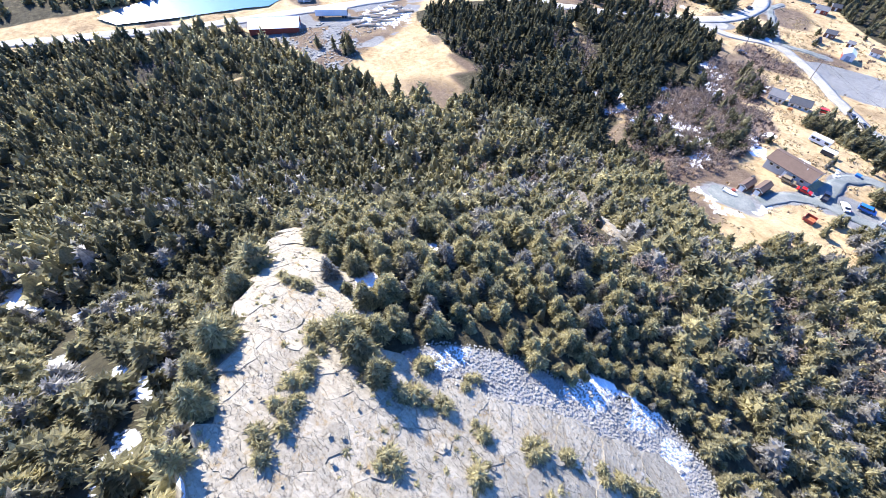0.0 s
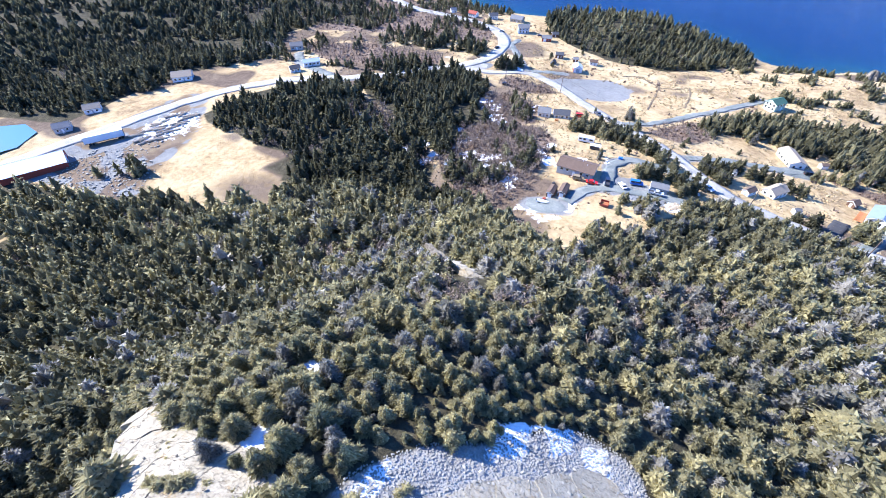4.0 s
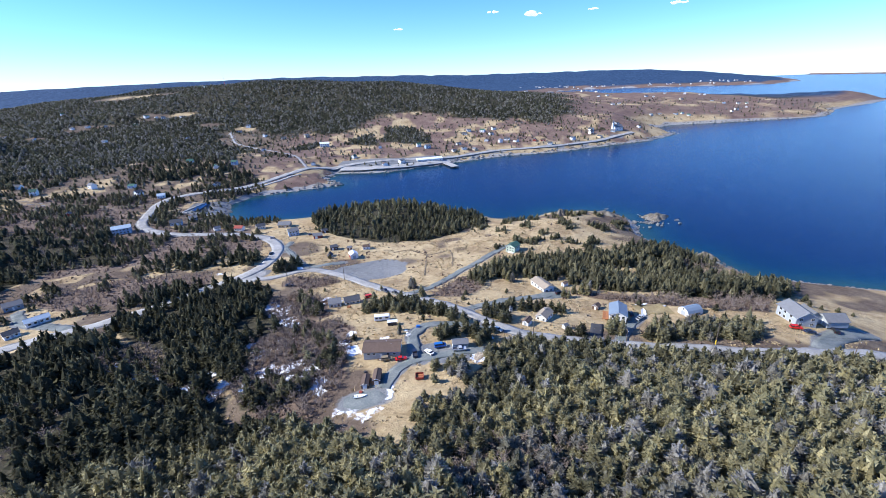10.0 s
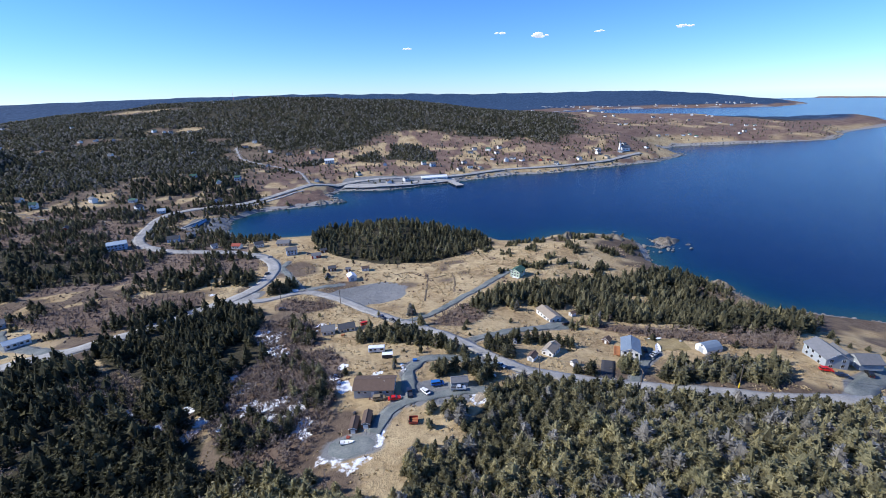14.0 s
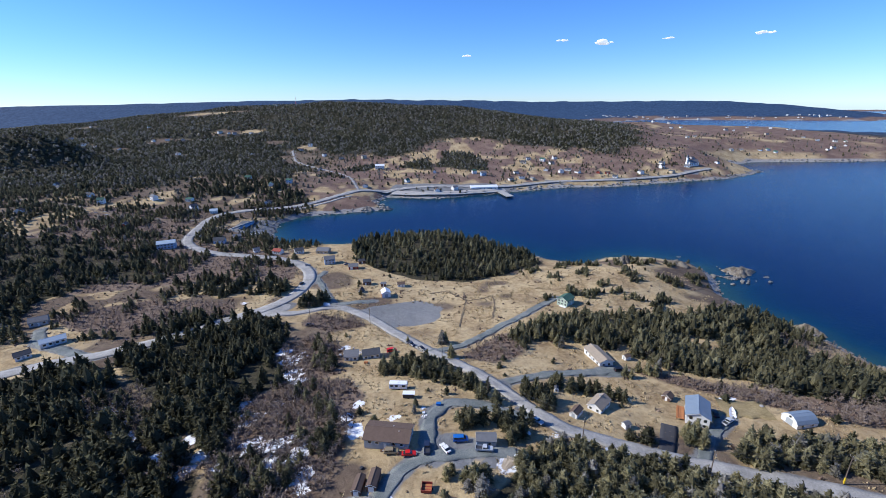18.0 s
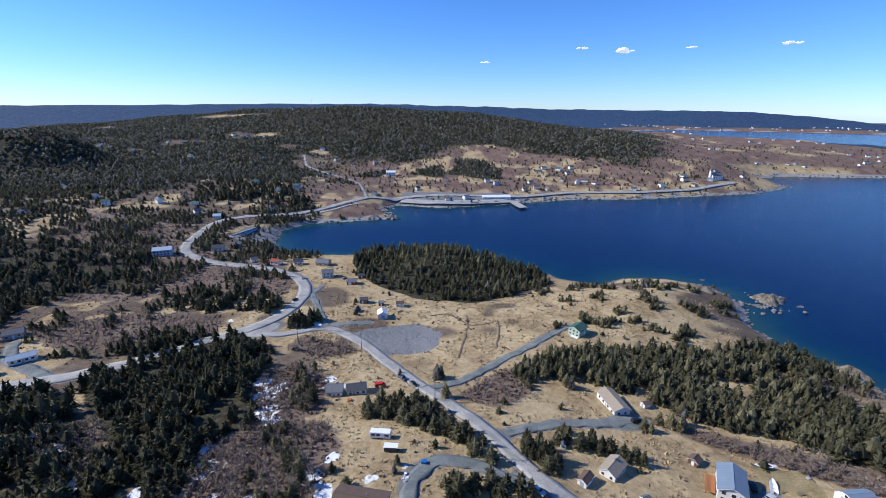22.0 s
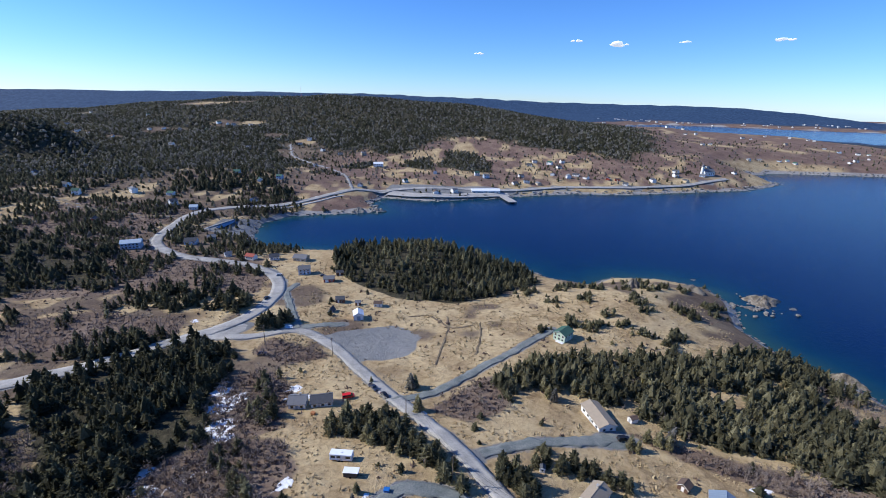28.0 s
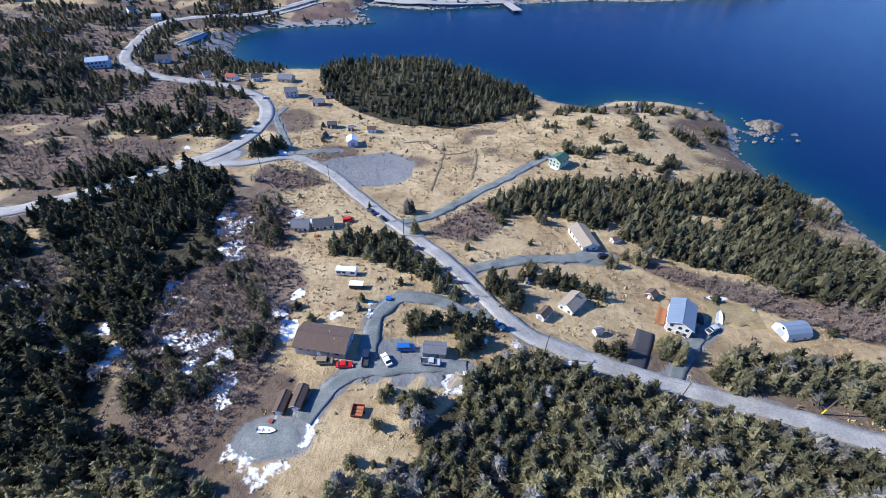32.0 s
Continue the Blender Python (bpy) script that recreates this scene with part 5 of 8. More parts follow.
# leafless alders and birches
alders = [shrub_spots]
for poly, step in THICKETS:
    px, py = [c[0] for c in poly], [c[1] for c in poly]
    a = scattered(min(px), max(px), min(py), max(py), step)
    alders.append(a[(within(poly, a[:, 0], a[:, 1]) > -1) & (value_noise(a[:, 0] + 5, a[:, 1] - 9, 12) > 0.24)])
a = np.concatenate(alders)
a = a[clear_of_things(a) & (within(TAN_FIELD, a[:, 0], a[:, 1]) < 0) & (np.maximum(within(ROCK, a[:, 0], a[:, 1]), within(SCREE, a[:, 0], a[:, 1])) < 0)]
close_a = np.hypot(a[:, 0], a[:, 1] - 30) < 150
for sel, kinds in ((close_a, alder_near), (~close_a, alder_far)):
    planted("alder_thicket", kinds, a[sel], rng.uniform(1.6, 4.2, sel.sum()), rng.uniform(0.9, 1.4, sel.sum()), np.zeros(sel.sum()), [twig_mat], "leafless grey-brown alder and birch thicket", "bushes")

# the far slopes
d = np.concatenate([scattered(-900, 620, 300, 900, 4.9), scattered(-1500, 700, 900, 1600, 7.2)])
back = np.hypot(d[:, 0], d[:, 1] - 60) > 330
d = d[back & (coast_distance(d[:, 0], d[:, 1]) > 6)]
d = d[(rng.uniform(0, 1, len(d)) < 0.10 * (value_noise(d[:, 0], d[:, 1], 30) > 0.45) + 0.95 * far_wood(d[:, 0], d[:, 1])) & (road_distance(d[:, 0], d[:, 1]) > 2)]
tall_d = rng.uniform(2.8, 6.0, len(d)) * (0.55 + 0.45 * far_wood(d[:, 0], d[:, 1]))
dn = np.hypot(d[:, 0], d[:, 1]) < 750
# grey ones are bare trees; low tones and extra grey paint shade and haze
planted("spruce_wood", far_kinds, d[dn], tall_d[dn], rng.uniform(1.2, 1.9, dn.sum()), np.where(rng.uniform(0, 1, dn.sum()) < 0.38, rng.uniform(0.88, 0.93, dn.sum()), rng.uniform(0.0, 0.26, dn.sum())), [leaf_stuff], "dark spruces scattered round the far village", "trees")
planted("spruce_wood", dot_kinds, d[~dn], tall_d[~dn] * 1.05, rng.uniform(1.4, 2.3, (~dn).sum()), np.where(rng.uniform(0, 1, (~dn).sum()) < 0.42, rng.uniform(0.88, 0.92, (~dn).sum()), rng.uniform(0.0, 0.24, (~dn).sum())), [leaf_stuff], "dark spruce wood over the far hill", "trees")
# thin trees through the settlements across the water
v = np.concatenate([scattered(-430, -150, 330, 560, 8), scattered(-240, 480, 540, 800, 9), scattered(420, 1150, 850, 1100, 13)])
v = v[(coast_distance(v[:, 0], v[:, 1]) > 5) & (rng.uniform(0, 1, len(v)) < 0.42) & (road_distance(v[:, 0], v[:, 1]) > 2)]
planted("spruce_scrub", far_kinds, v, rng.uniform(2.0, 5.5, len(v)), rng.uniform(0.9, 1.5, len(v)), np.where(rng.uniform(0, 1, len(v)) < 0.4, 0.9, rng.uniform(0.0, 0.5, len(v))), [leaf_stuff], "single dark spruces and bare trees among far houses", "trees")

# dead grass tussocks and low brown heath bushes over the open land
def tussock(seed, blades):
    r = np.random.default_rng(seed)
    tri = []
    for _ in range(blades):
        a, w = r.uniform(0, 6.28), r.uniform(0.12, 0.3)
        b = np.array([r.uniform(-0.45, 0.45), r.uniform(-0.45, 0.45), -0.05])
        side = np.array([math.cos(a), math.sin(a), 0]) * w
        tri.append((b - side, b + side, b + np.array([r.normal(0, 0.25), r.normal(0, 0.25), r.uniform(0.5, 1.0)])))
    return np.array(tri, np.float32), np.zeros(blades, np.int32)


straw = surface("dead_grass", [(0.3, (0.22, 0.16, 0.085)), (0.5, (0.42, 0.33, 0.19)), (0.7, (0.55, 0.45, 0.28))], 0.3, 0.9, 0.0, 1.5)
brush = surface("brown_brush", [(0.3, (0.095, 0.066, 0.05)), (0.5, (0.18, 0.128, 0.10)), (0.7, (0.26, 0.20, 0.16))], 0.2, 0.9, 0.0, 1.5)
u = np.concatenate([scattered(-60, 150, 55, 250, 1.7), scattered(-100, 60, 190, 300, 2.4), scattered(-330, -100, 165, 430, 2.9)])
u = u[within(LOT, u[:, 0], u[:, 1]) < 0.5]
u = u[(np.max([within(poly, u[:, 0], u[:, 1]) for poly, _ in WOODS.values()], 0) < -0.5) & (road_distance(u[:, 0], u[:, 1]) > 0.6) & (coast_distance(u[:, 0], u[:, 1]) > 4)]
for x, y, r in CLEAR:
    u = u[np.hypot(u[:, 0] - x, u[:, 1] - y) > r * 0.9]
swathe = value_noise(u[:, 0], u[:, 1], 9) * 0.5 + value_noise(u[:, 0] + 40, u[:, 1], 3.5) * 0.5
thick = np.max([within(poly, u[:, 0], u[:, 1]) for poly, _ in THICKETS], 0)
g = u[(swathe > 0.5) & (thick < 0)]
planted("grass_tussocks", [tussock(s, 7) for s in (61, 62, 63)], g, rng.uniform(0.25, 0.7, len(g)), rng.uniform(1.2, 2.4, len(g)), np.zeros(len(g)), [straw], "tussocks of dead straw-coloured grass", "grass")
h = u[((swathe < np.where(u[:, 0] < -100, 0.5, 0.33)) & (rng.uniform(0, 1, len(u)) < np.where(u[:, 0] < -100, 0.55, 0.22))) | ((thick > 0) & (rng.uniform(0, 1, len(u)) < 0.8))]
planted("heath_brush", [tussock(s, 10) for s in (64, 65, 66)], h, rng.uniform(0.35, 1.1, len(h)), rng.uniform(1.1, 1.9, len(h)), np.zeros(len(h)), [brush], "low leafless purple-brown heath bushes", "bushes")

# tall spruces standing alone among the houses
tall_ones = [(62.7, 127.4, 5.0), (64.2, 126.2, 4.2), (71.6, 129.5, 5.6), (73.8, 128.4, 5.2), (76.0, 131.6, 5.8), (69.0, 131.4, 4.6), (46.0, 148.1, 5.2), (44.6, 150.2, 5.6), (53.9, 154.3, 5.4), (55.8, 156.2, 4.8), (67.2, 155.4, 5.0), (44.2, 155.1, 5.8),
             (-0.9, 153.6, 6.4), (0.6, 155.0, 5.2), (2.6, 139.4, 6.2), (-15.2, 158.1, 2.6), (-9.2, 100.3, 2.8), (-8.9, 103.6, 3.0), (65.0, 91.0, 6.4), (66.8, 93.0, 6.8), (67.4, 89.6, 6.0), (69.0, 91.6, 5.6), (65.4, 94.2, 5.4)]
lone = [tree_thing(k, "spruce_tree", lab, "tree", "spruces among the houses") for k, lab in ((single_kinds[0], "tall dark spruce standing on dry grass"), (single_kinds[2], "slim dark spruce beside a drive"), (single_kinds[4], "bushy dark spruce near a house"))]
fresh = [True] * 3
for n, (x, y, h) in enumerate(tall_ones):
    m = Matrix.Translation((x, y, ground_z(x, y))) @ Matrix.Rotation(n * 1.7, 4, "Z")
    ob = lone[n % 3] if fresh[n % 3] else copy_thing(lone[n % 3], m)
    fresh[n % 3] = False
    ob.matrix_basis = m @ Matrix.Diagonal((h * 0.95, h * 0.95, h, 1))

# ---- buildings ----
def window(parent, m, w, h, frame_mat, split=1):
    """A window set in a wall: a raised frame with panes; m puts its centre, x across, y into the wall."""
    f = 0.07
    bm = bmesh.new()
    box(bm, -w / 2 - f, w / 2 + f, -0.05, 0.03, h / 2, h / 2 + f, m=m)
    box(bm, -w / 2 - f, w / 2 + f, -0.07, 0.03, -h / 2 - f, -h / 2, m=m)
    for s in (-1, 1):
        box(bm, min(s * w / 2, s * (w / 2 + f)), max(s * w / 2, s * (w / 2 + f)), -0.05, 0.03, -h / 2, h / 2, m=m)
    for k in range(1, split):
        x = -w / 2 + w * k / split
        box(bm, x - 0.025, x + 0.025, -0.04, 0.03, -h / 2, h / 2, m=m)
    win = part("window", bm, frame_mat, parent)
    for k in range(split):
        x0, x1 = -w / 2 + w * k / split + 0.025 * (k > 0), -w / 2 + w * (k + 1) / split - 0.025 * (k < split - 1)
        part("pane", boxed(x0, x1, -0.015, 0.02, -h / 2, h / 2, m=m), M["glass"], win)
    return win


SIDES = {"f": 0, "r": 90, "b": 180, "l": -90}


def wall_pose(side, u, z, L, W):
    turn = SIDES[side]
    deep = W / 2 if side in "fb" else L / 2
    return Matrix.Rotation(radians(turn), 4, "Z") @ Matrix.Translation((u, -deep, z))


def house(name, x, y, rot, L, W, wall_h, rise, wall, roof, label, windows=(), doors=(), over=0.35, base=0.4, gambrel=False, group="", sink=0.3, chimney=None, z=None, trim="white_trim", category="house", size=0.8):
    """A gabled building, its ridge along its own x; windows and doors as (side, along, height of centre, width,
    height); size: scale that fits it to the camera's view.
    """
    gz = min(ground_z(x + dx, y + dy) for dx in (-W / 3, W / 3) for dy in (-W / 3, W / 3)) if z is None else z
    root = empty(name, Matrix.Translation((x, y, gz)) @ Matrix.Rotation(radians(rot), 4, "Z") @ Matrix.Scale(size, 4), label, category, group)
    top = wall_h + base
    shape = [(-W / 2, base), (W / 2, base), (W / 2, top), (0, top + rise), (-W / 2, top)]
    line = [(-W / 2 - over, top - over * rise / (W / 2)), (0, top + rise), (W / 2 + over, top - over * rise / (W / 2))]
    if gambrel:
        shape = [(-W / 2, base), (W / 2, base), (W / 2, top), (W * 0.40, top + rise * 0.45), (W * 0.2, top + rise * 0.85), (0, top + rise), (-W * 0.2, top + rise * 0.85), (-W * 0.40, top + rise * 0.45), (-W / 2, top)]
        line = [(-W / 2 - 0.12, top - 0.1)] + [(a, b) for a, b in shape[:1:-1]][:0] + [(-W * 0.40, top + rise * 0.45), (-W * 0.2, top + rise * 0.85), (0, top + rise), (W * 0.2, top + rise * 0.85), (W * 0.40, top + rise * 0.45), (W / 2 + 0.12, top - 0.1)]
    q = Matrix.Rotation(radians(90), 4, "Z")
    body = prism(shape, -L / 2, L / 2)
    bmesh.ops.transform(body, verts=body.verts, matrix=q)
    part("wall", body, M[wall], root)
    part("foundation", boxed(-L / 2 + 0.05, L / 2 - 0.05, -W / 2 + 0.05, W / 2 - 0.05, -sink - 1.2, base), M["concrete"], root, "grey concrete foundation")
    thick = 0.16
    outline = [(a, b + 0.03) for a, b in line] + [(a, b + 0.03 + thick) for a, b in line[::-1]]
    bm = prism(outline, -L / 2 - over, L / 2 + over)
    bmesh.ops.transform(bm, verts=bm.verts, matrix=q)
    part("roof", bm, M[roof], root)
    for s in (-1, 1):
        edge = [(a, b - 0.12) for a, b in line] + [(a, b + 0.06) for a, b in line[::-1]]
        bm = prism(edge, s * (L / 2 + over) - 0.02, s * (L / 2 + over) + 0.02)
        bmesh.ops.transform(bm, verts=bm.verts, matrix=q @ Matrix.Translation((0, s * 0.01, 0)))
        part("bargeboard", bm, M[trim], root)
    bm = bmesh.new()
    tube(bm, (-L / 2 - over, 0, top + rise + 0.17), (L / 2 + over, 0, top + rise + 0.17), 0.09, 0.09, 6)
    part("ridge_cap", bm, M[roof], root)
    for side, u, zc, w, h in windows:
        window(root, wall_pose(side, u, base + zc, L, W), w, h, M[trim], 2 if w > 1.3 else 1)
    for side, u, zc, w, h in doors:
        m = wall_pose(side, u, base + zc, L, W)
        d = part("door", boxed(-w / 2, w / 2, -0.05, 0.03, -h / 2, h / 2, m=m), M["white_trim"] if wall != "white_siding" else M["grey_siding"], root)
        part("door_handle", boxed(w / 2 - 0.15, w / 2 - 0.09, -0.11, -0.05, -0.08, 0.04, m=m), M["chrome"], d)
        part("step", boxed(-w / 2 - 0.2, w / 2 + 0.2, -0.9, -0.04, -h / 2 - 0.7, -h / 2 - 0.12, m=m), M["concrete"], root)
    if chimney:
        cx, cy = chimney
        c = part("chimney", boxed(cx - 0.3, cx + 0.3, cy - 0.3, cy + 0.3, top, top + rise + 0.8), M["concrete"], root, "grey block chimney")
        part("chimney_cap", boxed(cx - 0.38, cx + 0.38, cy - 0.38, cy + 0.38, top + rise + 0.8, top + rise + 0.9), M["concrete"], c)
    return root


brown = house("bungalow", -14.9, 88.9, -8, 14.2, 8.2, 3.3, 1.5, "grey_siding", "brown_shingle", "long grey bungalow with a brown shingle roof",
              [("f", u, 2.2, 1.1, 0.9) for u in (-5.2, -3.0, 2.6, 5.0)] + [("b", u, 2.0, 1.3, 1.0) for u in (-4, 0, 4)] + [("r", -1.5, 2.2, 1.2, 1.0), ("r", 1.6, 2.2, 0.9, 0.9), ("l", 0, 2.2, 1.2, 1.0)], [("f", -0.3, 1.3, 0.95, 2.0), ("r", 2.9, 1.2, 0.9, 2.0)], over=0.5, trim="white_trim")
bm = bmesh.new()
box(bm, -1.6, 0.9, -5.4, -3.85, 0.35, 0.47)
for px_ in (-1.5, 0.8):
    box(bm, px_ - 0.05, px_ + 0.05, -5.35, -5.25, -1.0, 1.35)
box(bm, -1.5, 0.8, -5.33, -5.27, 1.28, 1.36)
part("front_deck", bm, M["brown_boards"], brown, "dark wooden front step with a rail")
for k, (vx, vy) in enumerate(((1.4, 1.2), (3.6, -1.0))):
    bm = bmesh.new()
    tube(bm, (vx, vy, 4.2), (vx, vy, 5.4), 0.08, 0.08, 8)
    part("roof_vent", bm, M["white_metal"], brown, "white metal roof vent")
house("shed", -20.1, 73.7, 83, 5.6, 2.5, 1.9, 0.6, "brown_boards", "brown_shingle", "narrow brown shed with a red door, beside another", doors=[("l", 0.0, 0.9, 1.5, 1.7)], over=0.15, base=0.15, group="twin brown sheds", category="shed")
house("shed", -16.8, 74.6, 83, 6.2, 2.7, 2.0, 0.65, "brown_boards", "brown_shingle", "longer brown shed with a low gable roof", doors=[("l", 0.0, 0.9, 1.6, 1.7)], over=0.15, base=0.15, group="twin brown sheds", category="shed")
house("garage", 10.0, 87.4, -3, 6.2, 4.0, 2.2, 1.0, "grey_siding", "grey_shingle", "low grey-roofed garage with a white door end", [("f", 1, 1.3, 0.9, 0.7)], [("l", 0, 1.05, 2.4, 2.0)], over=0.2, base=0.15, category="garage")
house("cottage", 46.1, 106.9, 46, 8.0, 5.2, 2.7, 1.5, "white_siding", "tan_shingle", "small white cottage with a grey-brown roof",
      [("f", u, 1.5, 1.0, 1.0) for u in (-2.4, 2.2)] + [("l", u, 1.6, 0.9, 1.0) for u in (-1.4, 1.3)] + [("r", 0, 1.6, 1.2, 1.0), ("b", -2, 1.5, 1.1, 1.0), ("b", 2, 1.5, 1.1, 1.0)], [("f", 0, 1.05, 0.9, 2.0)], chimney=(1.2, 0.4))
house("shed", 37.7, 102.1, 48, 4.8, 2.9, 2.0, 0.9, "white_siding", "brown_shingle", "white shed with a brown roof above the road", [("f", 1, 1.2, 0.7, 0.7)], [("l", 0, 1.0, 1.2, 1.9)], over=0.2, base=0.15, category="shed")
house("shed", 50.4, 97.2, 20, 2.4, 2.0, 1.8, 0.6, "white_siding", "grey_shingle", "tiny white garden shed with a grey roof", [], [("f", 0, 0.9, 0.8, 1.7)], over=0.12, base=0.1, category="shed")
house("shed", 35.5, 115.5, 80, 1.8, 1.6, 1.7, 0.5, "white_siding", "dark_shingle", "little white hut at the edge of a hedge", [("l", 0, 1.0, 0.6, 0.7)], [("f", 0, 0.85, 0.7, 1.6)], over=0.1, base=0.1, category="shed")
bung = house("bungalow", 57.6, 139.6, -78, 13.6, 6.8, 2.9, 1.4, "white_siding", "tan_shingle", "white bungalow with a tan shingle roof",
             [("f", u, 1.6, 1.3, 1.1) for u in (-4.6, -1.6, 1.8, 4.8)] + [("b", u, 1.6, 1.2, 1.0) for u in (-4, 0.5)] + [("r", -1.4, 1.6, 1.0, 1.0), ("r", 1.4, 1.6, 1.0, 1.0), ("l", 0, 1.6, 1.0, 1.0)], [("f", 0.2, 1.05, 0.9, 2.0)], over=0.4)
bm = bmesh.new()
box(bm, 1.5, 6.2, 3.45, 6.2, 0.3, 0.45)
for u in (1.6, 3.1, 4.6, 6.1):
    box(bm, u - 0.05, u + 0.05, 6.05, 6.15, -0.8, 1.35)
box(bm, 1.5, 6.2, 6.06, 6.14, 1.28, 1.36)
part("deck", bm, M["brown_boards"], bung, "brown wooden deck with a rail")
bm = bmesh.new()
box(bm, 0.2, 1.3, -4.6, -3.45, 0.2, 0.35)
box(bm, 0.2, 0.28, -4.6, -4.5, -0.6, 1.3)
part("landing", bm, M["brown_boards"], bung, "brown wooden landing")
house("shed", 68.6, 140.2, 20, 3.2, 2.3, 1.8, 0.6, "white_siding", "brown_shingle", "small white shed with a red-brown roof", [], [("l", 0, 0.95, 0.9, 1.8)], over=0.12, base=0.1, category="shed")
metal = house("house", 73.8, 103.2, 62, 11.2, 7.4, 4.6, 1.7, "white_siding", "blue_metal", "two-storey white house with a blue-grey metal roof",
              [("l", u, z, 1.1, 1.2) for u in (-2.2, 0.3, 2.3) for z in (1.4, 3.6)] + [("f", u, z, 1.2, 1.1) for u in (-3.6, 0, 3.6) for z in (1.4, 3.6)] + [("b", u, z, 1.2, 1.1) for u in (-3.6, 0, 3.6) for z in (1.4, 3.6)], [("l", 1.3, 1.05, 0.9, 2.0)], over=0.45)
for u in np.linspace(-5.6, 5.6, 15):
    for s in (-1, 1):
        bm = bmesh.new()
        tube(bm, (u, s * 4.1, 5.0 - 0.21 + 0.22), (u, 0.05 * s, 6.92), 0.03, 0.03, 4)
        part("roof_seam", bm, M["blue_metal"], metal)
bm = bmesh.new()
box(bm, -4.5, 3.2, 4.0, 6.6, 1.6, 1.75)
for u in (-4.4, -2.5, -0.6, 1.3, 3.1):
    box(bm, u - 0.06, u + 0.06, 6.45, 6.57, -0.8, 2.7)
for hgt in (2.2, 2.65):
    box(bm, -4.5, 3.2, 6.48, 6.56, hgt, hgt + 0.06)
part("deck", bm, M["orange_wood"], metal, "reddish wooden side deck with railings")
bm = bmesh.new()
box(bm, -6.8, -5.65, -2.6, 3.0, 0.9, 1.02)
for v in (-2.5, 0.2, 2.9):
    box(bm, -6.75, -6.65, v - 0.05, v + 0.05, -0.8, 2.0)
box(bm, -6.74, -6.66, -2.5, 2.9, 1.9, 1.98)
part("porch", bm, M["white_trim"], metal, "white front porch")
gaz = house("gazebo", 70.4, 113.2, 40, 3.0, 3.0, 2.1, 1.0, "brown_boards", "brown_shingle", "brown wooden summer hut behind the deck", [("f", 0, 1.3, 1.2, 0.8)], [("l", 0, 1.0, 0.9, 1.9)], over=0.35, base=0.15, category="hut")
barn = house("barn", 102.0, 100.4, 8, 8.4, 6.4, 2.0, 2.1, "white_siding", "blue_metal", "white barn with a rounded blue-grey metal roof", [("l", 0, 3.3, 0.9, 0.9), ("f", -2, 1.3, 0.9, 0.8), ("f", 2, 1.3, 0.9, 0.8)], [("l", 0, 1.3, 2.6, 2.4)], over=0.12, base=0.2, gambrel=True, category="barn")
green = house("house", 60.4, 194.0, 46, 8.6, 6.8, 4.2, 1.6, "pale_green", "green_shingle", "pale green two-storey house with a dark green roof",
              [("l", u, z, 1.0, 1.1) for u in (-2.1, 0, 2.1) for z in (1.5, 3.4)] + [("f", u, 3.2, 1.1, 1.0) for u in (-2.6, 0, 2.6)] + [("b", u, 2.2, 1.1, 1.0) for u in (-2, 2)], [("f", 1.5, 1.05, 0.9, 2.0)], over=0.4)
bm = bmesh.new()
box(bm, -6.2, -4.35, -3.2, 1.0, 0.7, 0.85)
for v in (-3.1, -1.1, 0.9):
    box(bm, -6.15, -6.05, v - 0.05, v + 0.05, -0.8, 1.8)
box(bm, -6.14, -6.06, -3.1, 0.9, 1.7, 1.78)
part("porch", bm, M["white_trim"], green, "white porch with a rail")
house("house", -35.3, 142.2, 6, 6.4, 6.0, 2.9, 1.7, "white_siding", "grey_shingle", "white house with a steep grey roof beside junk and snow", [("f", u, 1.6, 1.0, 1.1) for u in (-1.8, 1.8)] + [("l", u, 1.6, 1.0, 1.0) for u in (-1.5, 1.5)] + [("r", 0, 1.6, 1.0, 1.0)], [("f", 0, 1.05, 0.9, 2.0)], chimney=(1, 0.5))
house("house", -28.2, 143.4, 14, 8.0, 5.6, 2.6, 1.6, "white_siding", "dark_shingle", "low white house with a dark grey roof", [("f", u, 1.5, 1.1, 1.0) for u in (-2.6, 0.4, 2.8)] + [("r", 0, 1.5, 1.0, 1.0)], [("f", -1.1, 1.05, 0.9, 2.0)])
shed_red = house("workshop", -31.0, 213.6, 104, 6.4, 5.6, 3.0, 1.6, "white_siding", "white_metal", "white-roofed workshop with a red side wall beside the lot", [("r", 0, 1.6, 1.2, 1.0), ("f", -1, 1.6, 0.9, 0.9)], [("l", 0, 1.2, 2.2, 2.3)], category="shed")
part("side_boards", boxed(-3.1, 3.1, 2.81, 2.86, 0.45, 3.3), M["red_boards"], shed_red, "faded red board wall")
house("shed", -24.0, 228.6, 5, 5.2, 4.0, 2.2, 1.1, "white_siding", "brown_shingle", "white shed with a dark red-brown roof", [("f", -1.4, 1.2, 0.8, 0.8)], [("f", 1, 1.0, 0.9, 1.9)], over=0.2, base=0.15, category="shed")
house("shed", -45.3, 220.2, 80, 4.0, 3.2, 0.6, 2.3, "white_siding", "dark_shingle", "small white A-frame hut with a dark roof", [], [("l", 0, 0.9, 0.8, 1.7)], over=0.2, base=0.15, category="shed")
house("shed", -44.0, 232.0, 10, 5.6, 4.2, 2.4, 1.4, "brown_boards", "dark_shingle", "dark weathered wooden shed", [("f", 1.3, 1.2, 0.8, 0.8)], [("f", -1, 1.0, 1.0, 1.9)], over=0.2, base=0.15, category="shed")
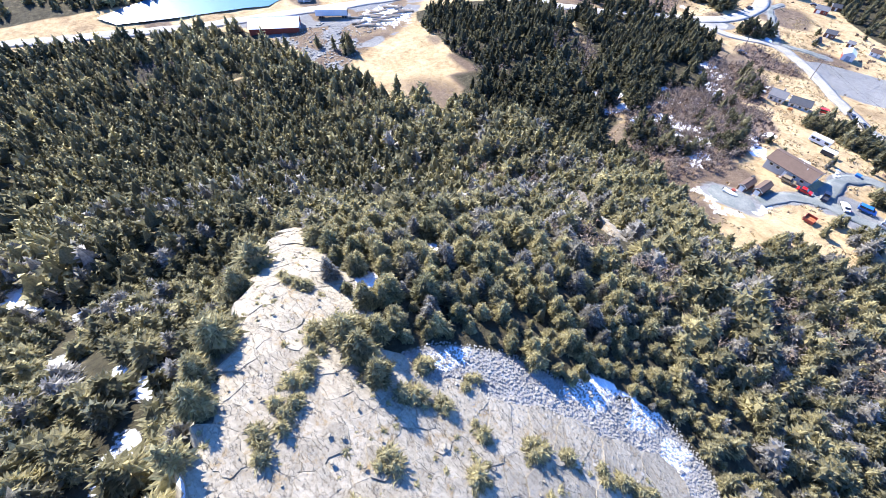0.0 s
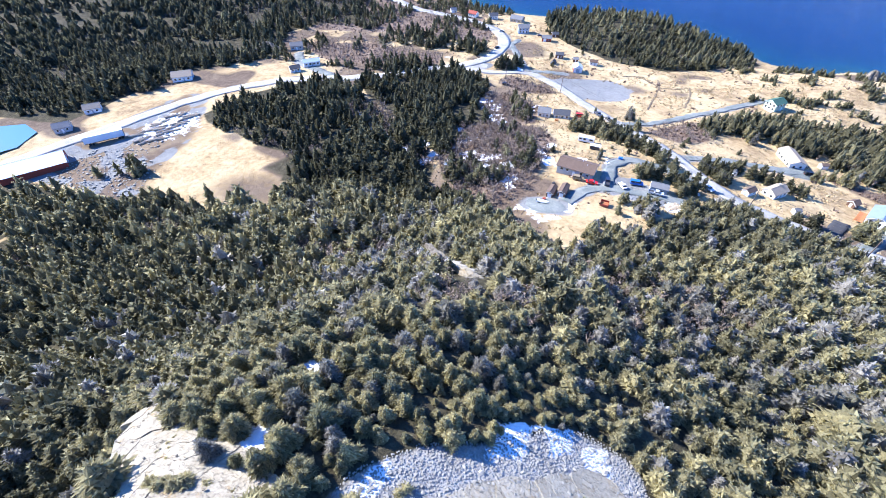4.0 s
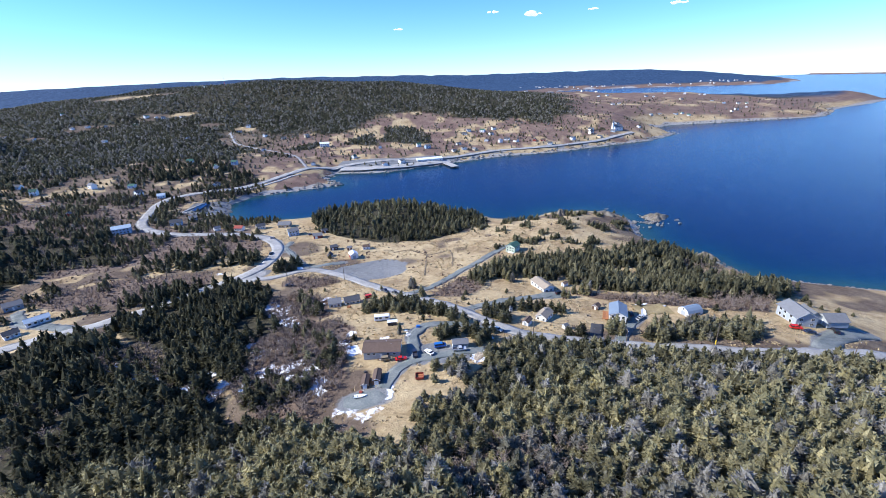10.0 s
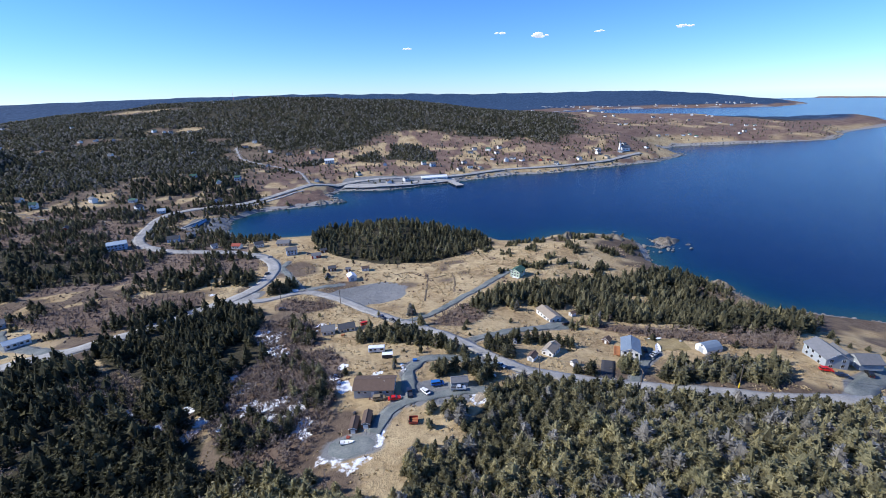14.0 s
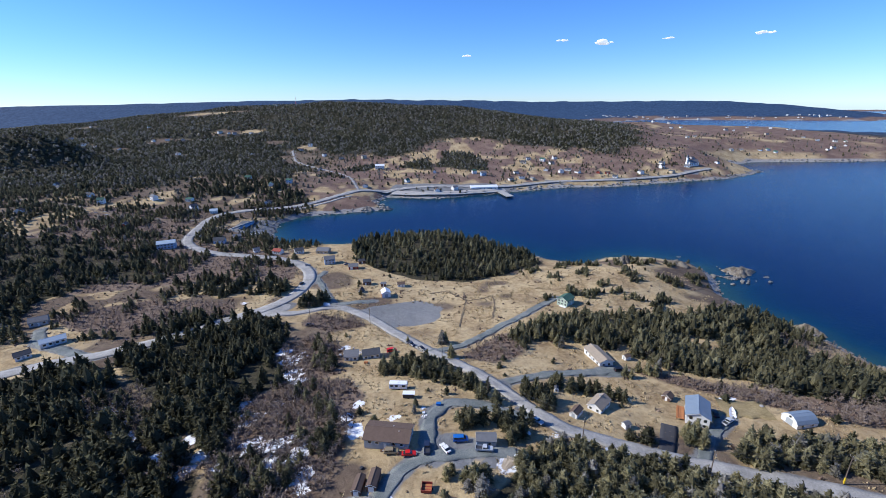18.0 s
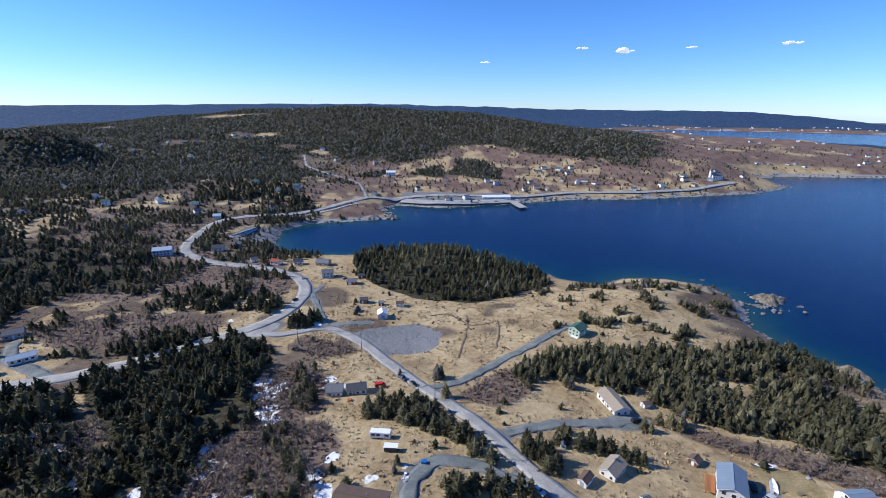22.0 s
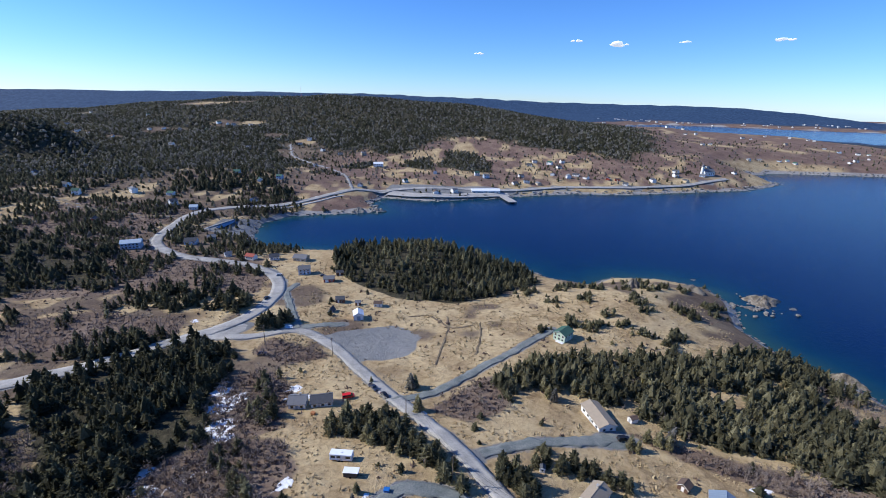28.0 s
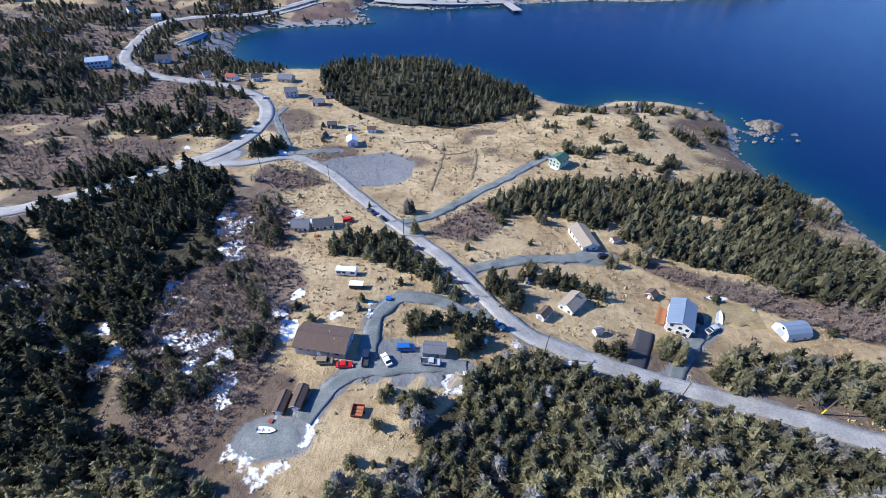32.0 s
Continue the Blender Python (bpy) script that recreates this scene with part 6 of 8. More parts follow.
house("shed", -34.2, 229.0, 8, 3.4, 2.8, 2.0, 1.0, "brown_boards", "grey_shingle", "little brown shed with a grey roof", [], [("f", 0, 0.95, 0.9, 1.8)], over=0.2, base=0.15, category="shed")
house("house", -75.6, 273.2, 18, 8.6, 7.0, 4.4, 1.8, "blue_siding", "grey_shingle", "light blue two-storey house near the bend", [("f", u, z, 1.0, 1.2) for u in (-2.6, 0, 2.6) for z in (1.4, 3.4)] + [("r", 0, 3.4, 1.0, 1.1), ("l", 0, 2, 1.0, 1.1)], [("f", 1.3, 1.05, 0.9, 2.0)], chimney=(-1, 0.6))
house("shed", -57.2, 260.6, 8, 7.2, 6.0, 2.4, 1.5, "red_boards", "grey_shingle", "dark red shed with a grey roof", [("f", 2, 1.3, 0.9, 0.8)], [("f", -1.4, 1.2, 2.2, 2.1)], category="shed")
house("shed", -54.0, 272.0, 20, 5.0, 4.0, 2.2, 1.3, "brown_boards", "dark_shingle", "dark boarded store with a steep roof", [], [("f", 0, 1.0, 1.0, 1.9)], category="shed")
house("house", -86.4, 300.0, -6, 11.0, 8.0, 3.0, 2.2, "tan_siding", "grey_shingle", "tan house with a broad grey roof by the shore", [("f", u, 1.6, 1.1, 1.1) for u in (-3.6, -1, 3.2)] + [("l", 0, 1.6, 1.1, 1.1)], [("f", 1.2, 1.05, 0.9, 2.0)])
house("house", -104.5, 300.5, 25, 7.5, 6.0, 3.0, 2.0, "white_siding", "dark_shingle", "white shore house with a steep dark roof", [("f", u, 1.6, 1.0, 1.1) for u in (-2, 2)] + [("l", 0, 2.6, 1.0, 1.1)], [("f", 0, 1.05, 0.9, 2.0)])
house("house", -119.5, 299.5, -15, 8.0, 5.5, 2.8, 1.8, "white_siding", "red_boards", "white shore house with a red roof", [("f", u, 1.5, 1.0, 1.1) for u in (-2.2, 2.2)], [("f", 0, 1.05, 0.9, 2.0)])
house("shed", -136.6, 303.0, 40, 5.0, 4.0, 2.4, 1.5, "white_siding", "grey_shingle", "small white boat shed", [("f", 1, 1.3, 0.8, 0.8)], [("l", 0, 1.1, 1.6, 2.0)], category="shed")
house("motel", -205.5, 309.5, 25, 15.0, 9.5, 5.2, 2.0, "blue_siding", "pale_blue_metal", "long two-storey pale blue building with a metal roof", [("f", u, z, 1.3, 1.2) for u in (-6, -3.4, -0.8, 2, 4.6) for z in (1.5, 3.9)] + [("l", u, 3.8, 1.2, 1.2) for u in (-2.5, 0, 2.5)] + [("r", u, 3.8, 1.2, 1.2) for u in (-2, 2)], [("f", 6.3, 1.05, 0.9, 2.0), ("l", 1.3, 1.1, 1.4, 2.1)])
house("house", -174.0, 325.5, 12, 10.0, 7.2, 3.0, 2.4, "blue_siding", "dark_shingle", "slate-blue cottage with a cross gable in the bend", [("f", u, 1.6, 1.0, 1.1) for u in (-3.2, -0.8, 3.2)] + [("l", 0, 3.4, 1.0, 1.0)], [("f", 1.2, 1.05, 0.9, 2.0)])
house("house", -167.0, 340.0, 30, 7.0, 5.6, 2.8, 1.8, "grey_siding", "grey_shingle", "grey house among bare trees", [("f", u, 1.6, 1.0, 1.1) for u in (-2, 2)], [("f", 0, 1.05, 0.9, 2.0)])
house("house", -222.0, 416.0, 14, 8.5, 7.0, 3.2, 1.9, "white_siding", "pale_blue_metal", "white house with a pale roof at the corner", [("f", u, 1.6, 1.1, 1.1) for u in (-2.6, 2.6)] + [("r", 0, 1.8, 1.0, 1.1)], [("f", 0, 1.05, 0.9, 2.0)])
house("house", -171.0, 167.2, 42, 11.0, 5.6, 2.7, 1.4, "white_siding", "pale_blue_metal", "long white bungalow with a pale roof by the road", [("f", u, 1.5, 1.3, 1.1) for u in (-3.8, -1.2, 1.6, 4.0)] + [("l", 0, 1.5, 1.0, 1.0)], [("f", 0.2, 1.05, 0.9, 2.0)])
house("house", -196.0, 188.6, 35, 9.0, 7.0, 2.8, 1.8, "grey_siding", "grey_shingle", "grey bungalow with snow beside it", [("f", u, 1.5, 1.2, 1.1) for u in (-2.8, 2.6)], [("f", 0, 1.05, 0.9, 2.0)])
house("house", -173.5, 155.2, 48, 6.5, 4.8, 2.6, 1.4, "white_siding", "dark_shingle", "small white house close to the road", [("f", u, 1.5, 1.0, 1.0) for u in (-1.8, 1.8)], [("f", 0, 1.05, 0.9, 2.0)])
house("garage", -214.0, 39.5, 57, 27.0, 14.0, 3.6, 3.0, "red_boards", "white_metal", "large depot with a bright white metal roof", [("r", -3.5, 2.0, 1.4, 1.1), ("r", 3.5, 2.0, 1.4, 1.1)], [("r", 0, 1.7, 3.2, 3.2)], over=0.5, base=0.2, category="garage")
house("house", -234.0, 66.0, 50, 8.0, 6.0, 2.8, 1.8, "grey_siding", "grey_shingle", "small grey house beside the pond", [("f", u, 1.5, 1.0, 1.0) for u in (-2.2, 2.2)], [("f", 0, 1.05, 0.9, 2.0)])
house("house", -238.0, 84.0, 50, 8.5, 6.4, 2.8, 2.0, "white_siding", "tan_shingle", "white house with a pale tan roof under trees", [("f", u, 1.5, 1.0, 1.0) for u in (-2.2, 2.2)], [("f", 0, 1.05, 0.9, 2.0)])
house("house", -226.0, 128.0, 40, 12.0, 9.0, 3.0, 2.4, "white_siding", "tan_shingle", "broad house with a hipped pale roof behind the road", [("f", u, 1.6, 1.2, 1.1) for u in (-4, -1.4, 3.8)] + [("r", 0, 1.6, 1.2, 1.1)], [("f", 1.2, 1.05, 0.9, 2.0)])

# the large grey house east along the road: three gabled wings
wing = house("house", 135.0, 88.0, 78, 13.0, 9.0, 5.0, 2.6, "grey_siding", "grey_shingle", "large pale grey two-storey house with several gables",
             [("l", u, z, 1.4, 1.3) for u in (-2.4, 2.4) for z in (1.6, 4.0)] + [("b", u, z, 1.3, 1.2) for u in (-4, -1, 3) for z in (1.6, 4.0)] + [("r", 0, 4.0, 1.3, 1.2)], [("f", 3.6, 1.2, 1.2, 2.1)], over=0.45)
for k, (wx, wy, wl, ww, wh, rise, turn) in enumerate(((4.6, -6.5, 8.0, 6.4, 3.4, 2.4, 90), (1.0, -14.0, 9.0, 8.0, 3.0, 2.2, 90))):
    m = Matrix.Translation((wx - 3, wy, 0)) @ Matrix.Rotation(radians(turn - 90 * k), 4, "Z")
    bm = prism([(-ww / 2, 0.0), (ww / 2, 0.0), (ww / 2, wh), (0, wh + rise), (-ww / 2, wh)], -wl / 2, wl / 2)
    bmesh.ops.transform(bm, verts=bm.verts, matrix=m)
    part("wing", bm, M["grey_siding"], wing, "pale grey gabled wing")
    o = 0.4
    bm = prism([(-ww / 2 - o, wh - o * rise / ww * 2 + 0.03), (0, wh + rise + 0.03), (ww / 2 + o, wh - o * rise / ww * 2 + 0.03), (ww / 2 + o, wh - o * rise / ww * 2 + 0.2), (0, wh + rise + 0.2), (-ww / 2 - o, wh - o * rise / ww * 2 + 0.2)], -wl / 2 - o, wl / 2 + o)
    bmesh.ops.transform(bm, verts=bm.verts, matrix=m)
    part("roof", bm, M["grey_shingle"], wing)
    for s in (-1, 1):
        window(wing, m @ Matrix.Translation((s * ww * 0.22, -wl / 2, 1.7)), 1.6, 1.4, M["white_trim"], 2)
    part("garage_door", boxed(-1.3, 1.3, wl / 2 - 0.03, wl / 2 + 0.06, 0.1, 2.3, m=m), M["white_trim"], wing, "white panelled garage door")

# ---- the far shore ----
far_rng = random.Random(5)
far_spots = [(217, 617), (236, 606), (271, 615), (298, 622), (326, 630), (339, 672), (366, 646), (381, 690), (401, 664), (128, 606), (142, 600), (22, 562), (-34, 600), (-101, 548), (-171, 756), (-221, 782), (479, 845), (801, 1000), (231, 640), (249, 622), (281, 630),
             (314, 640), (158, 658), (176, 634), (110, 640), (60, 620), (-60, 590), (-130, 560), (-150, 530), (-165, 560), (-190, 600), (-210, 540), (-250, 560), (-300, 450), (-340, 430), (-264, 452), (-287, 392), (-368, 452), (-420, 478), (-330, 408), (-397, 358), (-272, 362)]
far_spots += [(543, 958), (523, 946), (839, 1026), (847, 995), (633, 878), (652, 882), (662, 872), (593, 874), (785, 898), (803, 906), (856, 939), (871, 981), (889, 969), (778, 1071), (795, 1054), (817, 1027), (410, 720), (346, 688), (413, 672), (313, 637), (345, 653), (133, 712), (167, 724), (188, 732), (47, 624), (176, 642), (190, 652),
              (202, 643), (225, 632), (258, 617), (292, 641), (98, 582), (92, 610), (113, 609), (127, 614), (244, 639), (-554, 864), (-530, 875), (-502, 884), (-576, 802), (-436, 740), (-449, 943), (-420, 948), (-396, 950), (-310, 847), (-242, 810), (-176, 748), (-132, 733), (947, 1040), (980, 1010), (1010, 985)]
HILL_HOUSES = [(-771, 944), (-655, 826), (-620, 808), (-573, 799), (-894, 1129), (-890, 1163), (-665, 1039), (-550, 864), (-529, 873), (-503, 880), (-454, 884), (-438, 744), (-435, 493), (-362, 421), (-245, 423), (-392, 397)]
LANE_HOUSES = [(-455, 935), (-437, 934), (-422, 928), (-389, 930), (-476, 1311), (-454, 1289), (-317, 753), (-239, 822), (-248, 794), (-199, 762), (-165, 741), (-128, 741), (-175, 638), (-45, 575), (-95, 543), (-119, 504), (-202, 516), (-235, 533), (-184, 455), (-184, 528), (0, 561), (-5, 540), (-9, 631), (-78, 546)]
HARBOUR_HOUSES = [(133, 709), (189, 734), (145, 732), (176, 700), (48, 630), (177, 644), (201, 642), (217, 614), (243, 617), (259, 619), (295, 644), (294, 626), (98, 586), (123, 594), (17, 548), (96, 599), (74, 577), (24, 565), (-1, 561), (190, 654), (282, 632), (212, 642)]
POINT_HOUSES = [(292, 622), (321, 630), (314, 639), (346, 654), (383, 681), (392, 680), (413, 725), (348, 691), (415, 675), (356, 696), (422, 719), (409, 684), (448, 712), (524, 950), (543, 957), (641, 1202), (1278, 2307), (1275, 2390), (604, 1180), (615, 1309), (661, 1309), (733, 1156), (744, 1140), (820, 1204), (862, 1175), (901, 1164), (913, 1160), (919, 1150), (758, 1042), (870, 1173), (844, 998), (837, 1031), (872, 984), (890, 978), (805, 909), (856, 938), (783, 896), (650, 880), (633, 878), (658, 869), (565, 862), (592, 873)]
far_spots = [q for q in far_spots if q[1] < 500 or (q[0] > 0 and q[1] < 760)]
far_spots = HILL_HOUSES + LANE_HOUSES + HARBOUR_HOUSES + POINT_HOUSES + far_spots
taken = []
for x, y in far_spots:
    if float(coast_distance(np.array([x]), np.array([y]))[0]) < 9 or float(road_distance(np.array([x]), np.array([y]))[0]) < 6 or any(math.hypot(x - a, y - b) < 12 for a, b in taken):
        continue
    taken.append((x, y))
    wall = far_rng.choice(("white_siding",) * 9 + ("blue_siding", "tan_siding", "grey_siding", "red_boards"))
    roof = far_rng.choice(("dark_shingle", "grey_shingle", "dark_shingle", "brown_shingle", "green_shingle"))
    L, W, h = far_rng.uniform(7.5, 11), far_rng.uniform(5.8, 7.5), far_rng.choice((2.8, 3.0, 3.2, 4.8))
    colour = {"white_siding": "white", "blue_siding": "blue", "tan_siding": "tan", "grey_siding": "grey", "red_boards": "red"}[wall]
    rf = {"dark_shingle": "dark", "grey_shingle": "grey", "brown_shingle": "brown", "green_shingle": "green"}[roof]
    zs = (1.6,) if h < 4 else (1.6, 4.1)
    house("village_house", x, y, far_rng.uniform(-40, 40) + far_rng.choice((0, 90)), L, W, h, far_rng.uniform(1.6, 2.6), wall, roof, f"{'two-storey' if h > 4 else 'low'} {colour} village house with a {rf} roof", [("f", u, z, 1.2, 1.2) for u in (-L / 4, L / 4) for z in zs], [("f", 0, 1.05, 1.0, 2.0)], group="houses across the bay")
house("hall", -92, 664, 8, 17, 11, 6.0, 2.6, "white_siding", "white_metal", "large white hall above the village", [("f", u, z, 1.4, 1.4) for u in (-6, -2, 2, 6) for z in (1.8, 4.4)], [("f", 0, 1.1, 1.6, 2.2)])
house("fish_plant", 55, 562, 9, 44, 13, 4.6, 2.2, "white_siding", "white_metal", "very long white plant building beside the wharf", [("f", u, 2.2, 1.6, 1.2) for u in range(-18, 19, 6)] + [("l", 0, 2.4, 1.6, 1.4)], [("f", -9, 1.5, 2.8, 2.8), ("f", 9, 1.5, 2.8, 2.8)], base=0.3, z=3.2)
church = house("church", 395, 690, 15, 22, 11, 7.0, 5.0, "white_siding", "grey_shingle", "white church with a square tower on the point", [("f", u, 3.6, 1.2, 3.0) for u in (-8, -4, 0, 4, 8)], [("l", 0, 1.4, 1.8, 2.6)])
part("tower", boxed(-14.2, -11.1, -1.8, 1.8, -1, 17), M["white_siding"], church, "square white tower")
bm = bmesh.new()
bmesh.ops.create_cone(bm, cap_ends=True, segments=4, radius1=2.9, radius2=0.05, depth=6, matrix=Matrix.Translation((-12.65, 0, 20)) @ Matrix.Rotation(radians(45), 4, "Z"))
part("spire", bm, M["grey_shingle"], church, "pointed grey spire")

# wharf, quay, seawall and slip
wharf = empty("wharf", Matrix.Translation((80, 537, 0)) @ Matrix.Rotation(radians(-76), 4, "Z"), "timber and concrete wharf reaching into the bay", "wharf", kind="structure")
part("wharf_deck", boxed(-18, 17, -5, 5, 1.7, 2.3), M["concrete"], wharf)
for i in range(8):
    for s in (-4.6, 4.6):
        bm = bmesh.new()
        tube(bm, (-15.5 + i * 4.5, s, -6), (-15.5 + i * 4.5, s, 2.7), 0.25, 0.25, 7)
        part("pile", bm, M["pole_wood"], wharf)
quay = ribbon("quay", [(-62, 539), (-20, 530), (12, 535), (60, 551), (84, 559)], 5.0, 0.5, M["concrete"], "pale concrete quay along the harbour front")
seawall = [(-168, 441), (-145, 458), (-128, 474), (-108, 500)]
ribbon("seawall", [(x + 4, y - 3) for x, y in seawall], 1.1, 0.4, M["concrete"], "long concrete seawall below the road")
slip = empty("slipway_wall", Matrix.Translation((-180.5, 378, 3.2)) @ Matrix.Rotation(radians(72), 4, "Z"), "pale concrete slipway wall beside a flat dark sheet", "wall", kind="structure")
part("wall_slab", boxed(-16, 16, -0.6, 0.6, -3, 4.2, 0.05), M["concrete"], slip)
part("wall_return", boxed(-16, -14.8, -6, -0.6, -3, 4.2, 0.05), M["concrete"], slip)
# flat sheet in the sea's material, laid above sea level
basin = [(-178, 366), (-173, 368), (-171, 384), (-175, 396), (-179, 392)]
tagged(link("slip_dark_sheet", [(x, y, 7.0) for x, y in basin], [tuple(range(len(basin)))], sea_mat), "small flat dark sheet beside the slipway", "water", kind="structure")
mast = empty("radio_mast", Matrix.Translation((-453, 1454, ground_z(-453, 1454))), "tall thin red and white radio mast on the hill", "mast")
for k in range(6):
    bm = bmesh.new()
    tube(bm, (0, 0, k * 7), (0, 0, k * 7 + 7), 0.7 - 0.08 * k, 0.62 - 0.08 * k, 4)
    part("mast_section", bm, M["paint_red" if k % 2 == 0 else "paint_white"], mast)

for k in range(56):  # white houses along the coast beyond the second bay
    u = far_rng.random()
    x, y = (820 + 80 * u, 2350 + 250 * u) if k < 5 else (1000 + 1500 * u, 2990 - 300 * u)
    y += far_rng.uniform(20, 150)
    if float(coast_distance(np.array([x]), np.array([y]))[0]) > 12:
        house("coast_house", x, y, far_rng.uniform(-40, 40), 15, 10, 4.5, 3.2, "white_siding", "grey_shingle", "white house on the far coast", [("f", 0, 2.0, 2.0, 1.6)], [], group="houses on the far coast")

# ---- rock, scree, shore ----
def cracked(name, stops, scale):
    """Bare bedrock: blotched, with thin dark cracks along its bedding and brown lichen."""
    m = surface(name, stops, 0.45, 0.9, 0.4, 3.2, vary=0.12)
    nodes, links = m.node_tree.nodes, m.node_tree.links
    out = nodes["Principled BSDF"]
    geo = nodes.new("ShaderNodeNewGeometry").outputs["Position"]
    bed = nodes.new("ShaderNodeMapping")
    bed.inputs["Rotation"].default_value, bed.inputs["Scale"].default_value = (0, 0, radians(33)), (0.45, 1.3, 1.0)
    links.new(geo, bed.inputs["Vector"])
    bend = noise_node(nodes, links, geo, 0.9, 3.0)
    shift = nodes.new("ShaderNodeVectorMath")
    shift.operation = "MULTIPLY_ADD"
    shift.inputs[1].default_value = (0.7, 0.7, 0.7)
    links.new(bend.outputs["Color"], shift.inputs[0])
    links.new(bed.outputs[0], shift.inputs[2])
    lines = []
    for size, width in ((scale * 0.7, 0.006), (scale * 1.9, 0.006)):
        wander = noise_node(nodes, links, shift.outputs[0], size, 4.0, 0.55)
        near_half = nodes.new("ShaderNodeMath")
        near_half.operation = "SUBTRACT"
        near_half.inputs[1].default_value = 0.5
        links.new(wander.outputs["Fac"], near_half.inputs[0])
        off = nodes.new("ShaderNodeMath")
        off.operation = "ABSOLUTE"
        links.new(near_half.outputs[0], off.inputs[0])
        mr = nodes.new("ShaderNodeMapRange")
        mr.inputs["From Max"].default_value = width
        links.new(off.outputs[0], mr.inputs["Value"])
        lines.append(mr)
    thin = nodes.new("ShaderNodeMath")
    thin.operation = "MULTIPLY"
    links.new(lines[0].outputs[0], thin.inputs[0])
    links.new(lines[1].outputs[0], thin.inputs[1])
    old = out.inputs["Base Color"].links[0].from_socket
    lichen_at = noise_node(nodes, links, geo, 0.55, 6.0, 0.75)
    spots = nodes.new("ShaderNodeMapRange")
    spots.inputs["From Min"].default_value, spots.inputs["From Max"].default_value = 0.56, 0.66
    links.new(lichen_at.outputs["Fac"], spots.inputs["Value"])
    for fac, c, flip in ((spots.outputs[0], (0.27, 0.20, 0.11), False), (thin.outputs[0], (0.19, 0.165, 0.13), True)):
        mx = nodes.new("ShaderNodeMix")
        mx.data_type = "RGBA"
        links.new(fac, mx.inputs["Factor"])
        links.new(old, mx.inputs["B" if flip else "A"])
        mx.inputs["A" if flip else "B"].default_value = (*c, 1)
        old = mx.outputs["Result"]
    links.new(old, out.inputs["Base Color"])
    b = next(n for n in nodes if n.type == "BUMP")
    b2 = nodes.new("ShaderNodeBump")
    b2.inputs["Strength"].default_value, b2.inputs["Distance"].default_value = 0.8, 0.12
    links.new(thin.outputs[0], b2.inputs["Height"])
    links.new(b.outputs[0], b2.inputs["Normal"])
    links.new(b2.outputs[0], out.inputs["Normal"])
    return m


rock_mat = cracked("pale_rock", [(0.32, (0.13, 0.106, 0.072)), (0.43, (0.27, 0.24, 0.182)), (0.56, (0.35, 0.318, 0.25)), (0.68, (0.27, 0.21, 0.13))], 0.9)
scree_mat = surface("scree_stone", [(0.3, (0.16, 0.155, 0.142)), (0.5, (0.25, 0.243, 0.222)), (0.7, (0.34, 0.325, 0.285))], 0.8, 0.9, 0.2, 4.0, vary=0.25)
shore_mat = surface("shore_rock", [(0.3, (0.06, 0.055, 0.05)), (0.5, (0.17, 0.16, 0.145)), (0.7, (0.32, 0.31, 0.28))], 0.25, 0.9, 0.3, 1.6, vary=0.2)
rk = random.Random(11)
outcrop = empty("rock_outcrop", Matrix(), "bare pale grey cracked rock slabs on the hilltop", "rock", kind="structure")
seeds, tries = [], 0
while len(seeds) < 290:
    x, y = rk.uniform(-53, 6), rk.uniform(-52, -18)
    if within(ROCK, np.array([x]), np.array([y]))[0] > -0.2 and all(math.hypot(((x - a) * 0.84 - (y - b) * 0.54) * 0.55, ((x - a) * 0.54 + (y - b) * 0.84) * 1.25) > 1.15 for a, b in seeds):
        seeds.append((x, y))
    tries += 1
    if tries > 9000:
        break


def cell(site, others):
    """The outline of the ground nearest to a site."""
    poly = [(site[0] + 3.5 * math.cos(a), site[1] + 3.5 * math.sin(a)) for a in np.linspace(0, 2 * math.pi, 13)[:-1]]
    for o in others:
        dx, dy = o[0] - site[0], o[1] - site[1]
        if o is site or dx * dx + dy * dy > 49:
            continue
        mx, my = (o[0] + site[0]) / 2, (o[1] + site[1]) / 2
        out = []
        for (x0, y0), (x1, y1) in zip(poly, poly[1:] + poly[:1]):
            a, b = (x0 - mx) * dx + (y0 - my) * dy, (x1 - mx) * dx + (y1 - my) * dy
            if a <= 0:
                out.append((x0, y0))
            if (a < 0) != (b < 0):
                t = a / (a - b)
                out.append((x0 + (x1 - x0) * t, y0 + (y1 - y0) * t))
        poly = out
        if len(poly) < 3:
            return []
    return poly


